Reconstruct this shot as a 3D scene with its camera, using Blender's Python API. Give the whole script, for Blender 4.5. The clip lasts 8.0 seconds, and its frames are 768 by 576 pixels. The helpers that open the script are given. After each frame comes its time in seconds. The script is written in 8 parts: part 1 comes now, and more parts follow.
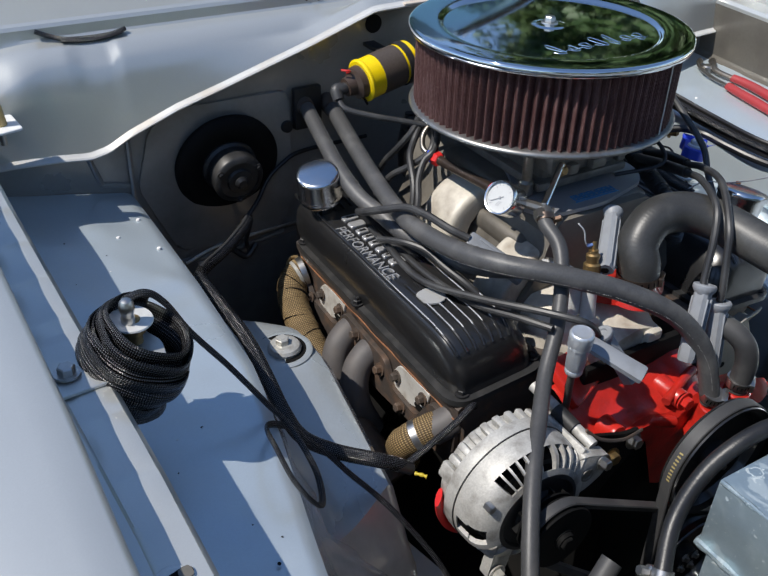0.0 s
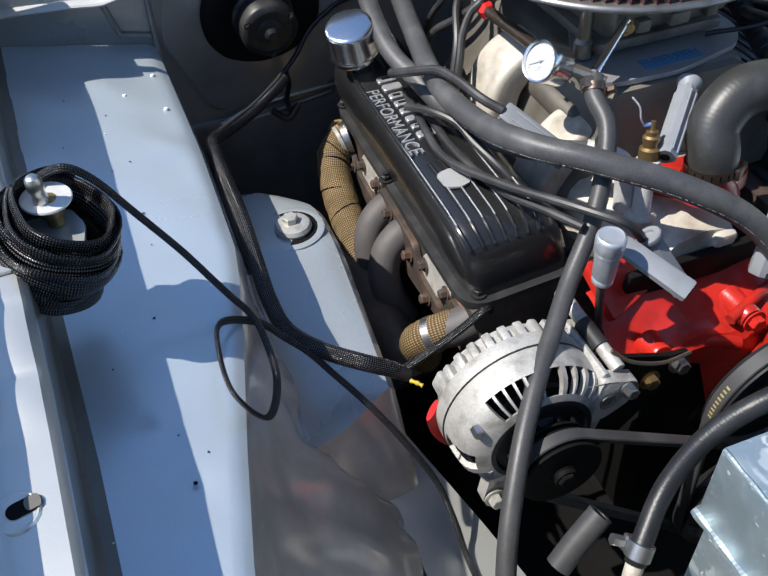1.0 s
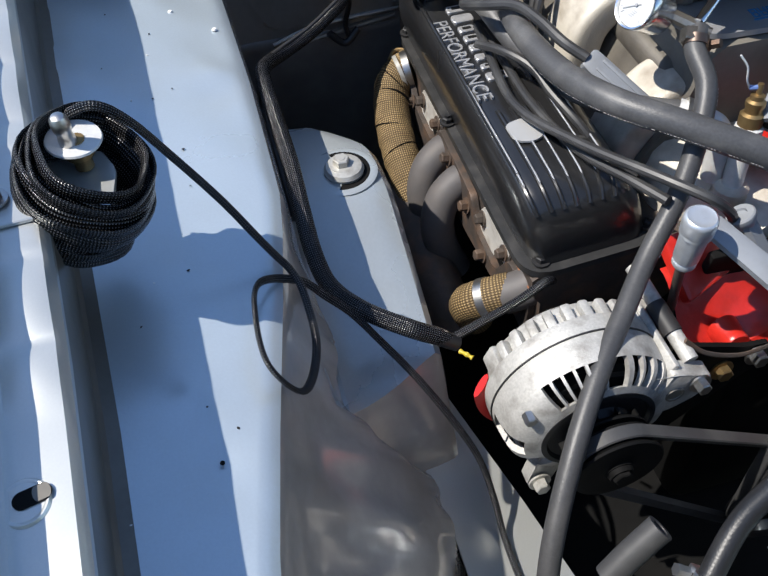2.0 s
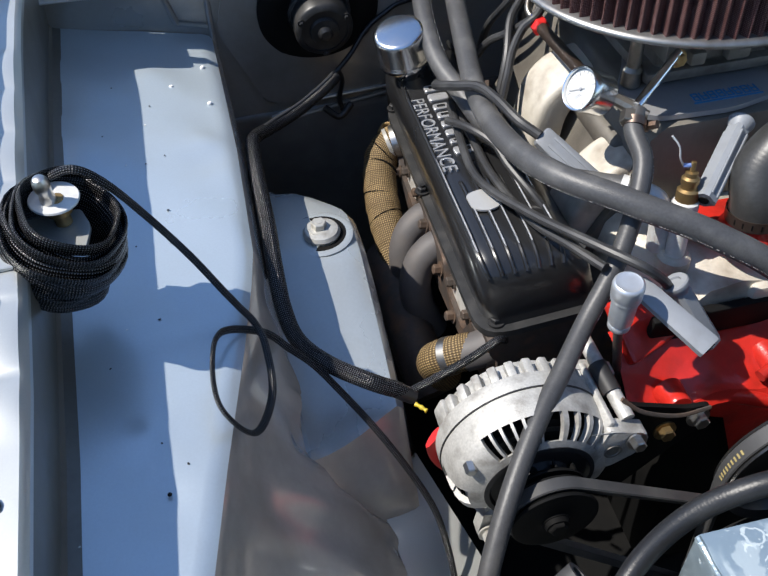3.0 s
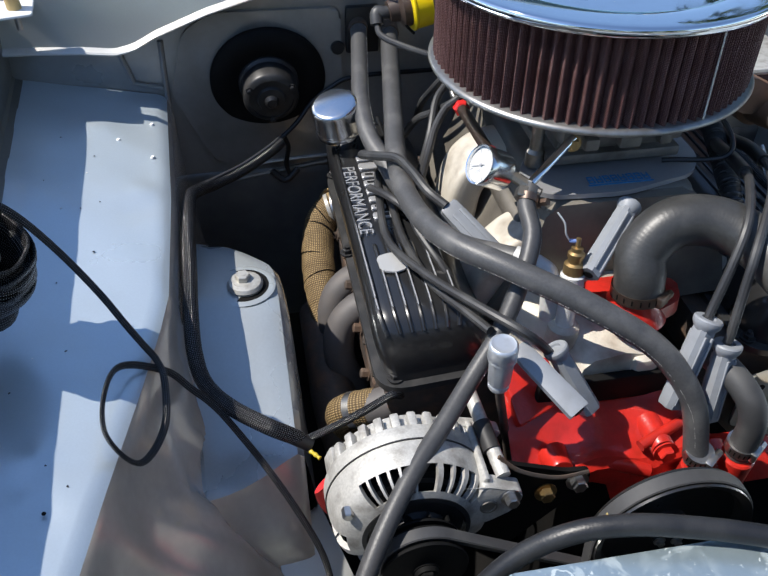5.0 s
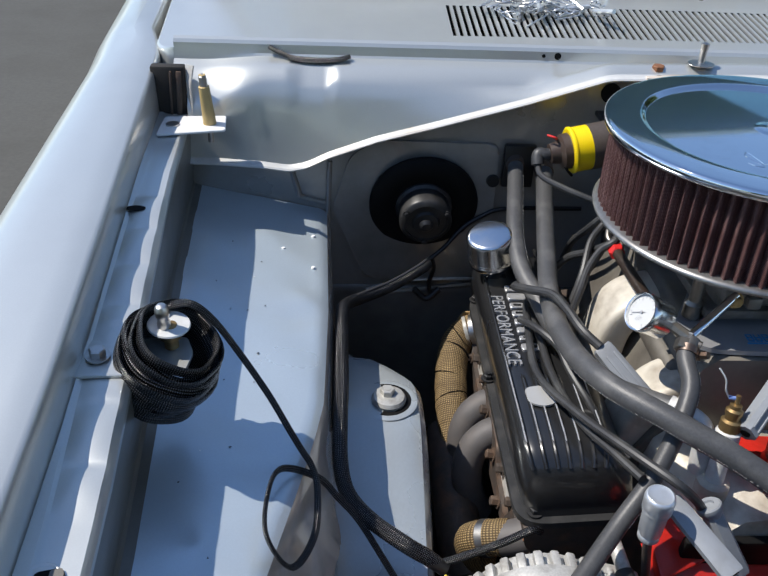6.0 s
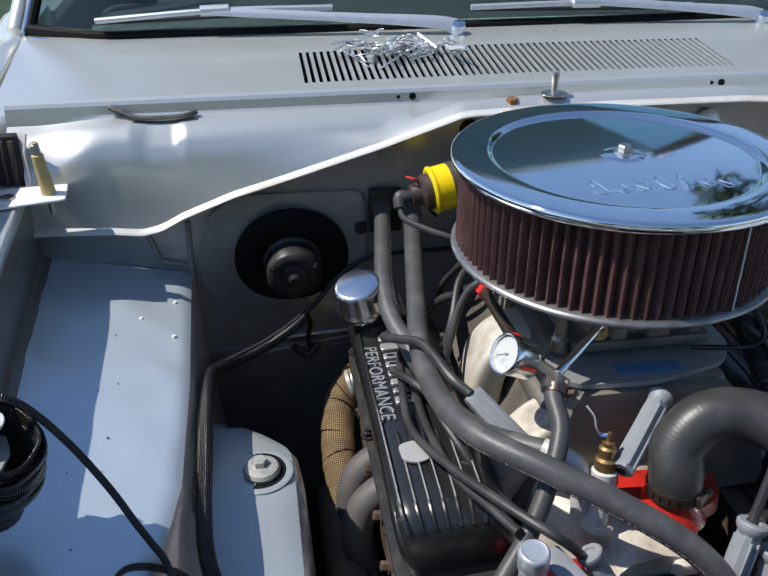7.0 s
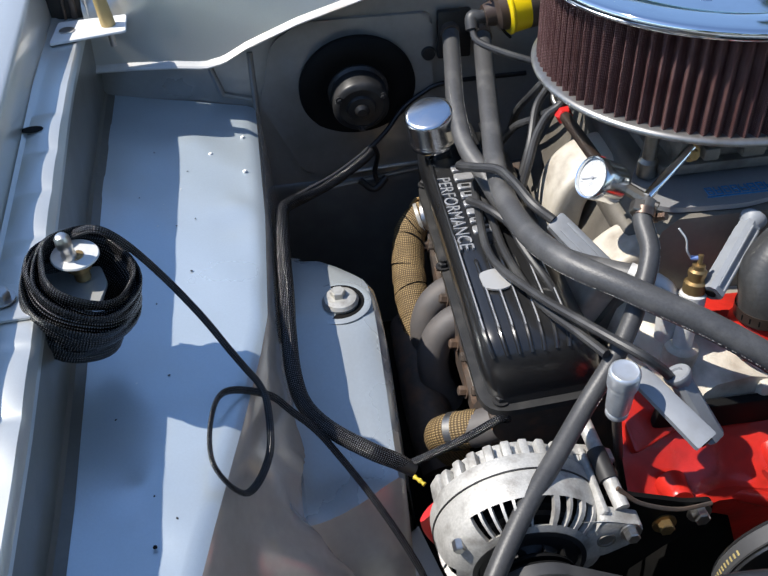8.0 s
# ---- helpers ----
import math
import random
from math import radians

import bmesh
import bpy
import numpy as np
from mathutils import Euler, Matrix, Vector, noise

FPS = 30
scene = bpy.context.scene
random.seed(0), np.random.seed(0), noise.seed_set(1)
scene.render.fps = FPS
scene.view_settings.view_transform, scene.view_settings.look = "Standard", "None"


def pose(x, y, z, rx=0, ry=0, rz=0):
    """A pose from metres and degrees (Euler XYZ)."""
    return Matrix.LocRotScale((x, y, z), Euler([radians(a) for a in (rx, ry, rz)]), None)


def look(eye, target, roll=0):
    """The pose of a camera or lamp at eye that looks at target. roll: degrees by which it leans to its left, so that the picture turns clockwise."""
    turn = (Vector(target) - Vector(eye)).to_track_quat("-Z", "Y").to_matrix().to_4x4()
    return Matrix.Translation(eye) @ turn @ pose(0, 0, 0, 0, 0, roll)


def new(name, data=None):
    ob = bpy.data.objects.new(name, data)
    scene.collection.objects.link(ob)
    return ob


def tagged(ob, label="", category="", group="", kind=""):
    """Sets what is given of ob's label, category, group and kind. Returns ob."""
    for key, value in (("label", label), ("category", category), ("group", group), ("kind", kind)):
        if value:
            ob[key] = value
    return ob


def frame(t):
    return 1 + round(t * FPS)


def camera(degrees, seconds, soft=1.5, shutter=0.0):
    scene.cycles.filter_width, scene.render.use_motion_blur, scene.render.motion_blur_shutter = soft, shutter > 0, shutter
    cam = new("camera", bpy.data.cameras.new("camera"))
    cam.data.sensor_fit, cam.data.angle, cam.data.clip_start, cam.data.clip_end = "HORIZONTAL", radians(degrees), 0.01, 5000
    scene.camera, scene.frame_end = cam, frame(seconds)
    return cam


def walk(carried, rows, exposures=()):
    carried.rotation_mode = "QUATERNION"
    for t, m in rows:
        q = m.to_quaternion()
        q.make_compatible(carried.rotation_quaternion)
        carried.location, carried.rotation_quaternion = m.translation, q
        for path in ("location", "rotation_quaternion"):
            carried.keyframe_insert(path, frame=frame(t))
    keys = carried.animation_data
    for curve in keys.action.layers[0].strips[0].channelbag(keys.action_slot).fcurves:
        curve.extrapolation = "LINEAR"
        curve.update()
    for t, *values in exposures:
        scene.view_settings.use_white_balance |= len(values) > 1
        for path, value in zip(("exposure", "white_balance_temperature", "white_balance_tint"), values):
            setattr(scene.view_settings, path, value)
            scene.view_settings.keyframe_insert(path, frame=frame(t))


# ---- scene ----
cam = camera(50.02, 8.0)
PATH = [
    (0, (-0.7189, -0.7946, 1.2907), (-0.2878, -0.0871, 0.7306), 1.55),
    (0.5, (-0.5858, -0.8277, 1.2777), (-0.2620, -0.1107, 0.6603), 0.26),
    (1, (-0.5282, -0.7545, 1.2375), (-0.3069, -0.0690, 0.5439), -3.70),
    (1.2, (-0.5328, -0.7129, 1.2262), (-0.3622, -0.0556, 0.4920), -6.03),
    (2.3, (-0.4985, -0.6773, 1.2203), (-0.3565, -0.0464, 0.4576), -2.24),
    (2.5, (-0.4878, -0.6861, 1.2267), (-0.3539, -0.0322, 0.4821), -2.82),
    (3, (-0.4559, -0.7381, 1.2524), (-0.3326, -0.0413, 0.5458), -3.71),
    (3.5, (-0.3721, -0.7880, 1.2376), (-0.2022, -0.1003, 0.5318), -3.14),
    (4, (-0.3308, -0.8105, 1.2532), (-0.1173, -0.1309, 0.5514), -0.83),
    (4.5, (-0.3580, -0.8078, 1.2491), (-0.1634, -0.1014, 0.5686), 0.13),
    (5, (-0.3783, -0.8023, 1.2674), (-0.2330, -0.0480, 0.6272), 0.70),
    (5.2, (-0.3927, -0.8094, 1.2830), (-0.2682, -0.0363, 0.6611), 1.10),
    (6.3, (-0.4623, -0.8078, 1.3053), (-0.4240, 0.0543, 0.8000), 2.62),
    (6.5, (-0.4305, -0.7971, 1.3106), (-0.3647, 0.0714, 0.8194), 1.27),
    (7, (-0.3733, -0.7647, 1.2869), (-0.2360, 0.0960, 0.7967), 0.05),
    (7.5, (-0.3908, -0.7634, 1.2812), (-0.2596, 0.0703, 0.7448), 1.05),
    (8, (-0.4109, -0.7576, 1.2674), (-0.3432, 0.0046, 0.6237), -3.41),
]
EXPOSURES = ((0, 0.04), (0.5, 0.14), (1, 0.45), (2.5, 0.48), (3, 0.48), (3.5, 0.48), (4, 0.46), (4.5, 0.45), (5, 0.48), (6.5, 0.16), (7, 0.18), (7.5, 0.17), (8, 0.51))
walk(cam, [(t, look(eye, target, roll)) for t, eye, target, roll in PATH], EXPOSURES)

# ---------- world, sun ----------
SUN_DIR = Vector((-0.70, 0.06, 1.0)).normalized()
world = bpy.data.worlds.new("sky")
scene.world = world
world.use_nodes = True
wn = world.node_tree.nodes
sky = wn.new("ShaderNodeTexSky")
sky.sky_type = "NISHITA"
sky.sun_disc = False
sky.altitude, sky.air_density, sky.dust_density, sky.ozone_density = 900, 1.0, 0.3, 3.2
sky.sun_elevation = math.asin(SUN_DIR.z)
sky.sun_rotation = math.atan2(SUN_DIR.x, SUN_DIR.y)
wn["Background"].inputs["Strength"].default_value = 0.15
world.node_tree.links.new(sky.outputs[0], wn["Background"].inputs["Color"])
sun = new("sun", bpy.data.lights.new("sun", "SUN"))
sun.data.energy, sun.data.angle, sun.data.color = 4.5, radians(0.53), (1.0, 0.95, 0.88)
sun.matrix_world = look(SUN_DIR * 20, (0, 0, 0))


# ---------- materials ----------
def mat(name, color, rough=0.5, metal=0.0, coat=0.0, vary=0.12, scale=60.0, bump=0.0, bump_scale=400.0, dirt=None, dirt_amount=0.0,
        dirt_scale=9.0, rough_vary=0.08, spec=0.5):
    """A surface with two scales of variation: fine grain and broad stains in colour and gloss, with fine relief."""
    m = bpy.data.materials.new(name)
    m.use_nodes = True
    nt = m.node_tree
    n, l = nt.nodes, nt.links
    b = n["Principled BSDF"]
    b.inputs["Metallic"].default_value = metal
    b.inputs["Coat Weight"].default_value = coat
    b.inputs["Coat Roughness"].default_value = 0.06
    b.inputs["Specular IOR Level"].default_value = spec
    co = n.new("ShaderNodeTexCoord")
    fine = n.new("ShaderNodeTexNoise")
    fine.inputs["Scale"].default_value, fine.inputs["Detail"].default_value = scale, 6
    broad = n.new("ShaderNodeTexNoise")
    broad.inputs["Scale"].default_value, broad.inputs["Detail"].default_value = dirt_scale, 5
    l.new(co.outputs["Object"], fine.inputs["Vector"])
    l.new(co.outputs["Object"], broad.inputs["Vector"])
    ramp = n.new("ShaderNodeMapRange")
    ramp.inputs["To Min"].default_value, ramp.inputs["To Max"].default_value = 1 - vary, 1 + vary
    l.new(fine.outputs["Fac"], ramp.inputs["Value"])
    mul = n.new("ShaderNodeVectorMath")
    mul.operation = "SCALE"
    mul.inputs[0].default_value = color
    l.new(ramp.outputs["Result"], mul.inputs["Scale"])
    out = mul.outputs["Vector"]
    if dirt:
        lim = n.new("ShaderNodeMapRange")
        lim.inputs["From Min"].default_value, lim.inputs["From Max"].default_value = 0.48, 0.72
        lim.inputs["To Max"].default_value = dirt_amount
        l.new(broad.outputs["Fac"], lim.inputs["Value"])
        mix = n.new("ShaderNodeMix")
        mix.data_type = "RGBA"
        l.new(lim.outputs["Result"], mix.inputs[0])
        l.new(out, mix.inputs[6])
        mix.inputs[7].default_value = (*dirt, 1)
        out = mix.outputs[2]
    l.new(out, b.inputs["Base Color"])
    rr = n.new("ShaderNodeMapRange")
    rr.inputs["To Min"].default_value, rr.inputs["To Max"].default_value = max(0.02, rough - rough_vary), min(1, rough + rough_vary)
    l.new(broad.outputs["Fac"], rr.inputs["Value"])
    l.new(rr.outputs["Result"], b.inputs["Roughness"])
    if bump:
        bn = n.new("ShaderNodeTexNoise")
        bn.inputs["Scale"].default_value, bn.inputs["Detail"].default_value = bump_scale, 4
        l.new(co.outputs["Object"], bn.inputs["Vector"])
        bp = n.new("ShaderNodeBump")
        bp.inputs["Strength"].default_value, bp.inputs["Distance"].default_value = bump, 0.001
        l.new(bn.outputs["Fac"], bp.inputs["Height"])
        l.new(bp.outputs["Normal"], b.inputs["Normal"])
    return m


def grimed(m, color, along, start, soft):
    """Brown road grime that begins past a slanting, ragged line over the paint."""
    n, l = m.node_tree.nodes, m.node_tree.links
    b = n["Principled BSDF"]
    dot = n.new("ShaderNodeVectorMath")
    dot.operation = "DOT_PRODUCT"
    dot.inputs[1].default_value = along
    l.new(n.new("ShaderNodeNewGeometry").outputs["Position"], dot.inputs[0])
    nz = n.new("ShaderNodeTexNoise")
    nz.inputs["Scale"].default_value, nz.inputs["Detail"].default_value = 28, 5
    l.new(n.new("ShaderNodeTexCoord").outputs["Object"], nz.inputs["Vector"])
    add = n.new("ShaderNodeMath")
    add.operation = "MULTIPLY_ADD"
    add.inputs[1].default_value = soft
    l.new(nz.outputs["Fac"], add.inputs[0])
    l.new(dot.outputs["Value"], add.inputs[2])
    lim = n.new("ShaderNodeMapRange")
    lim.interpolation_type = "SMOOTHSTEP"
    lim.inputs["From Min"].default_value, lim.inputs["From Max"].default_value = start - soft * 0.5, start + soft * 1.5
    l.new(add.outputs[0], lim.inputs["Value"])
    mix = n.new("ShaderNodeMix")
    mix.data_type = "RGBA"
    l.new(lim.outputs["Result"], mix.inputs[0])
    l.new(b.inputs["Base Color"].links[0].from_socket, mix.inputs[6])
    mix.inputs[7].default_value = (*color, 1)
    l.new(mix.outputs[2], b.inputs["Base Color"])
    return m


def ringed(m, pitch, strength):
    """Adds fine rings round a hose to its relief (u of the UV map runs along it)."""
    n, l = m.node_tree.nodes, m.node_tree.links
    uv = n.new("ShaderNodeUVMap")
    sep = n.new("ShaderNodeSeparateXYZ")
    l.new(uv.outputs["UV"], sep.inputs[0])
    s = n.new("ShaderNodeMath")
    s.operation = "MULTIPLY"
    s.inputs[1].default_value = 2 * math.pi / pitch
    l.new(sep.outputs["X"], s.inputs[0])
    w = n.new("ShaderNodeMath")
    w.operation = "SINE"
    l.new(s.outputs[0], w.inputs[0])
    bp = n.new("ShaderNodeBump")
    bp.inputs["Strength"].default_value, bp.inputs["Distance"].default_value = strength, 0.0006
    l.new(w.outputs[0], bp.inputs["Height"])
    b = n["Principled BSDF"]
    if b.inputs["Normal"].links:
        l.new(b.inputs["Normal"].links[0].from_socket, bp.inputs["Normal"])
    l.new(bp.outputs["Normal"], b.inputs["Normal"])
    return m


def woven(name, color, light, scale, metal=0.0, rough=0.6, amount=0.5, sheen=0.5, sparse=0.0):
    """Braid or mesh: crossed strands that follow the UV map (u along, v round)."""
    m = bpy.data.materials.new(name)
    m.use_nodes = True
    n, l = m.node_tree.nodes, m.node_tree.links
    b = n["Principled BSDF"]
    b.inputs["Metallic"].default_value, b.inputs["Roughness"].default_value = metal, rough
    b.inputs["Specular IOR Level"].default_value = sheen
    uv = n.new("ShaderNodeUVMap")
    sep = n.new("ShaderNodeSeparateXYZ")
    l.new(uv.outputs["UV"], sep.inputs[0])
    strands = []
    for sign in (1, -1):
        comb = n.new("ShaderNodeMath")
        comb.operation = "MULTIPLY_ADD"
        l.new(sep.outputs["Y"], comb.inputs[0])
        comb.inputs[1].default_value = sign
        l.new(sep.outputs["X"], comb.inputs[2])
        s = n.new("ShaderNodeMath")
        s.operation = "MULTIPLY"
        l.new(comb.outputs[0], s.inputs[0])
        s.inputs[1].default_value = scale
        w = n.new("ShaderNodeMath")
        w.operation = "SINE"
        l.new(s.outputs[0], w.inputs[0])
        strands.append(w)
    prod = n.new("ShaderNodeMath")
    prod.operation = "MULTIPLY"
    l.new(strands[0].outputs[0], prod.inputs[0])
    l.new(strands[1].outputs[0], prod.inputs[1])
    lim = n.new("ShaderNodeMapRange")
    lim.inputs["From Min"].default_value, lim.inputs["From Max"].default_value = sparse, 0.8
    lim.inputs["To Max"].default_value = amount
    l.new(prod.outputs[0], lim.inputs["Value"])
    nz = n.new("ShaderNodeTexNoise")
    nz.inputs["Scale"].default_value = 45
    co = n.new("ShaderNodeTexCoord")
    l.new(co.outputs["Object"], nz.inputs["Vector"])
    mm = n.new("ShaderNodeMath")
    mm.operation = "MULTIPLY"
    l.new(lim.outputs[0], mm.inputs[0])
    l.new(nz.outputs["Fac"], mm.inputs[1])
    mix = n.new("ShaderNodeMix")
    mix.data_type = "RGBA"
    mix.inputs[6].default_value, mix.inputs[7].default_value = (*color, 1), (*light, 1)
    l.new(mm.outputs[0], mix.inputs[0])
    l.new(mix.outputs[2], b.inputs["Base Color"])
    bp = n.new("ShaderNodeBump")
    bp.inputs["Strength"].default_value, bp.inputs["Distance"].default_value = 0.6, 0.0008
    l.new(prod.outputs[0], bp.inputs["Height"])
    l.new(bp.outputs["Normal"], b.inputs["Normal"])
    return m


SILVER = mat("silver_car_paint", (0.625, 0.635, 0.605), 0.31, 0.60, coat=0.45, vary=0.05, scale=700, dirt=(0.51, 0.525, 0.52), dirt_amount=0.5, dirt_scale=6, bump=0.04, bump_scale=90)
SILVER_DULL = mat("silver_bay_paint", (0.575, 0.655, 0.705), 0.30, 0.50, coat=0.4, vary=0.06, scale=500, dirt=(0.49, 0.53, 0.54), dirt_amount=0.45, dirt_scale=7, bump=0.05, bump_scale=70)
SILVER_TOWER = grimed(mat("weathered_tower_paint", (0.45, 0.49, 0.50), 0.28, 0.42, coat=0.5, vary=0.08, scale=300, dirt=(0.40, 0.40, 0.375), dirt_amount=0.55, dirt_scale=9, bump=0.07, bump_scale=50), (0.57, 0.495, 0.41), (0.44, -1.0, 0.0), 0.078, 0.018)
# Brown of the bay's reflection is put into this silver, with grime blotches.
SILVER_GRIME_TINT = mat("grimy_reflection_tinted_silver", (0.68, 0.58, 0.48), 0.23, 0.30, coat=0.7, vary=0.12, scale=90, dirt=(0.56, 0.455, 0.35), dirt_amount=0.6, dirt_scale=11, bump=0.06, bump_scale=40)
# Silver paint with the bay's dark reflection put in as a grey-brown base.
SILVER_SHADE = mat("shaded_silver_wall_paint", (0.16, 0.148, 0.125), 0.38, 0.25, coat=0.2, vary=0.12, scale=200, dirt=(0.10, 0.09, 0.075), dirt_amount=0.6, dirt_scale=14, bump=0.06, bump_scale=60)
FIREWALL = mat("dusty_grey_firewall", (0.29, 0.28, 0.26), 0.30, 0.35, coat=0.5, vary=0.10, scale=120, dirt=(0.13, 0.12, 0.10), dirt_amount=0.6, dirt_scale=8, bump=0.08, bump_scale=60)
SEAM = mat("pale_seam_sealer", (0.60, 0.60, 0.58), 0.45, 0.1, vary=0.08, scale=90, dirt=(0.45, 0.33, 0.20), dirt_amount=0.6, dirt_scale=12, bump=0.15, bump_scale=200)
TANPAINT = mat("tan_weathered_paint", (0.62, 0.54, 0.45), 0.5, 0.1, vary=0.12, scale=120, dirt=(0.42, 0.25, 0.13), dirt_amount=0.5, dirt_scale=30)
BLACK = mat("black_satin_paint", (0.016, 0.016, 0.0165), 0.30, 0.0, coat=0.45, vary=0.2, scale=200, bump=0.05, bump_scale=900, dirt=(0.03, 0.029, 0.027), dirt_amount=0.2, dirt_scale=14)
BLACK_MATT = mat("black_matt_paint", (0.015, 0.015, 0.016), 0.55, vary=0.2, scale=150, dirt=(0.06, 0.055, 0.05), dirt_amount=0.3, dirt_scale=18)
WORN_BLACK = mat("worn_black_paint", (0.034, 0.034, 0.034), 0.42, 0.2, vary=0.25, scale=220, dirt=(0.09, 0.085, 0.08), dirt_amount=0.5, dirt_scale=40)
# For black parts, and painted in where gaps and the bay lie in shade.
BLACK_DEEP = mat("deep_black_and_shade", (0.005, 0.005, 0.005), 0.7, vary=0.3, scale=60, dirt=(0.015, 0.013, 0.011), dirt_amount=0.4, spec=0.15)
RUBBER = mat("black_rubber_hose", (0.068, 0.068, 0.069), 0.44, vary=0.35, scale=420, dirt=(0.16, 0.157, 0.15), dirt_amount=0.6, dirt_scale=30, bump=0.22, bump_scale=700, rough_vary=0.1)
RUBBER_GREY = mat("dusty_rubber_hose", (0.045, 0.045, 0.046), 0.55, vary=0.15, scale=150, dirt=(0.11, 0.108, 0.10), dirt_amount=0.5, dirt_scale=18, bump=0.10, bump_scale=400)
RUBBER_RINGED = ringed(mat("moulded_radiator_hose", (0.036, 0.036, 0.035), 0.42, vary=0.3, scale=300, dirt=(0.12, 0.118, 0.11), dirt_amount=0.6, dirt_scale=20, bump=0.12, bump_scale=600), 0.0036, 0.035)
RUBBER_CORD = ringed(mat("corded_rubber_hose", (0.052, 0.052, 0.053), 0.46, vary=0.3, scale=300, dirt=(0.11, 0.107, 0.102), dirt_amount=0.5, dirt_scale=26, bump=0.2, bump_scale=500), 0.0024, 0.022)
CORD_BLACK = ringed(mat("black_corded_hose", (0.013, 0.013, 0.014), 0.40, vary=0.3, scale=300, dirt=(0.045, 0.044, 0.042), dirt_amount=0.5, dirt_scale=26, bump=0.2, bump_scale=500), 0.0024, 0.022)
WIRE = mat("grey_black_wire", (0.030, 0.030, 0.031), 0.45, vary=0.12, scale=200, dirt=(0.10, 0.10, 0.095), dirt_amount=0.4, dirt_scale=30)
CONDUIT_BLACK = mat("glossy_black_conduit", (0.045, 0.045, 0.046), 0.25, vary=0.2, scale=120)
COPPER = mat("bronze_brown_casting", (0.30, 0.17, 0.10), 0.48, 0.35, vary=0.25, scale=90, dirt=(0.13, 0.075, 0.05), dirt_amount=0.6, dirt_scale=45, bump=0.2, bump_scale=300)
MAROON = mat("dark_maroon_casting", (0.085, 0.040, 0.032), 0.5, 0.2, vary=0.2, scale=90, dirt=(0.16, 0.085, 0.055), dirt_amount=0.4, dirt_scale=30)
PLASTIC_BLACK = mat("black_plastic", (0.010, 0.010, 0.011), 0.38, vary=0.2, scale=120, dirt=(0.04, 0.038, 0.034), dirt_amount=0.3)
BOOT = mat("grey_silicone_boot", (0.25, 0.265, 0.285), 0.50, vary=0.08, scale=120, dirt=(0.17, 0.17, 0.17), dirt_amount=0.5, dirt_scale=40)
CHROME = mat("chrome", (0.82, 0.84, 0.86), 0.05, 1.0, vary=0.02, scale=30, rough_vary=0.03, dirt=(0.6, 0.6, 0.6), dirt_amount=0.15, dirt_scale=60)
SATIN = mat("satin_chrome", (0.74, 0.755, 0.77), 0.20, 1.0, vary=0.05, scale=120, dirt=(0.5, 0.5, 0.5), dirt_amount=0.3, dirt_scale=70, bump=0.04, bump_scale=300)
STEEL = mat("zinc_steel", (0.55, 0.54, 0.52), 0.35, 1.0, vary=0.1, scale=200, dirt=(0.30, 0.26, 0.2), dirt_amount=0.4, dirt_scale=80)
ALU = mat("cast_aluminium", (0.47, 0.46, 0.43), 0.52, 0.25, vary=0.30, scale=420, dirt=(0.15, 0.135, 0.115), dirt_amount=0.75, dirt_scale=44, bump=0.35, bump_scale=700)
ALU_CREAM = mat("cast_intake_aluminium", (0.60, 0.555, 0.47), 0.55, 0.15, vary=0.10, scale=160, dirt=(0.20, 0.155, 0.11), dirt_amount=0.75, dirt_scale=24, bump=0.4, bump_scale=500)
PALE = mat("whitish_corroded_metal", (0.66, 0.66, 0.64), 0.5, 0.2, vary=0.12, scale=150, dirt=(0.45, 0.42, 0.38), dirt_amount=0.4, dirt_scale=60, bump=0.3, bump_scale=500)
# Sooty base darkened further for shade under the heat plate and air cleaner.
SOOT_SHADE = mat("soot_shaded_cast_aluminium", (0.17, 0.155, 0.130), 0.55, 0.2, vary=0.15, scale=120, dirt=(0.06, 0.052, 0.045), dirt_amount=0.7, dirt_scale=14, bump=0.3, bump_scale=500)
SUPPORT = mat("olive_grey_support_metal", (0.25, 0.24, 0.205), 0.42, 0.4, vary=0.15, scale=140, dirt=(0.22, 0.20, 0.16), dirt_amount=0.5, dirt_scale=20, bump=0.1, bump_scale=120)
GALV = mat("weathered_galvanised_plate", (0.30, 0.29, 0.255), 0.45, 0.4, vary=0.12, scale=120, dirt=(0.42, 0.33, 0.20), dirt_amount=0.55, dirt_scale=16, bump=0.1, bump_scale=200)
ALU_SHEET = mat("brushed_aluminium_sheet", (0.72, 0.75, 0.79), 0.24, 0.85, vary=0.06, scale=250, dirt=(0.80, 0.81, 0.82), dirt_amount=0.75, dirt_scale=26, rough_vary=0.16, bump=0.05, bump_scale=120)


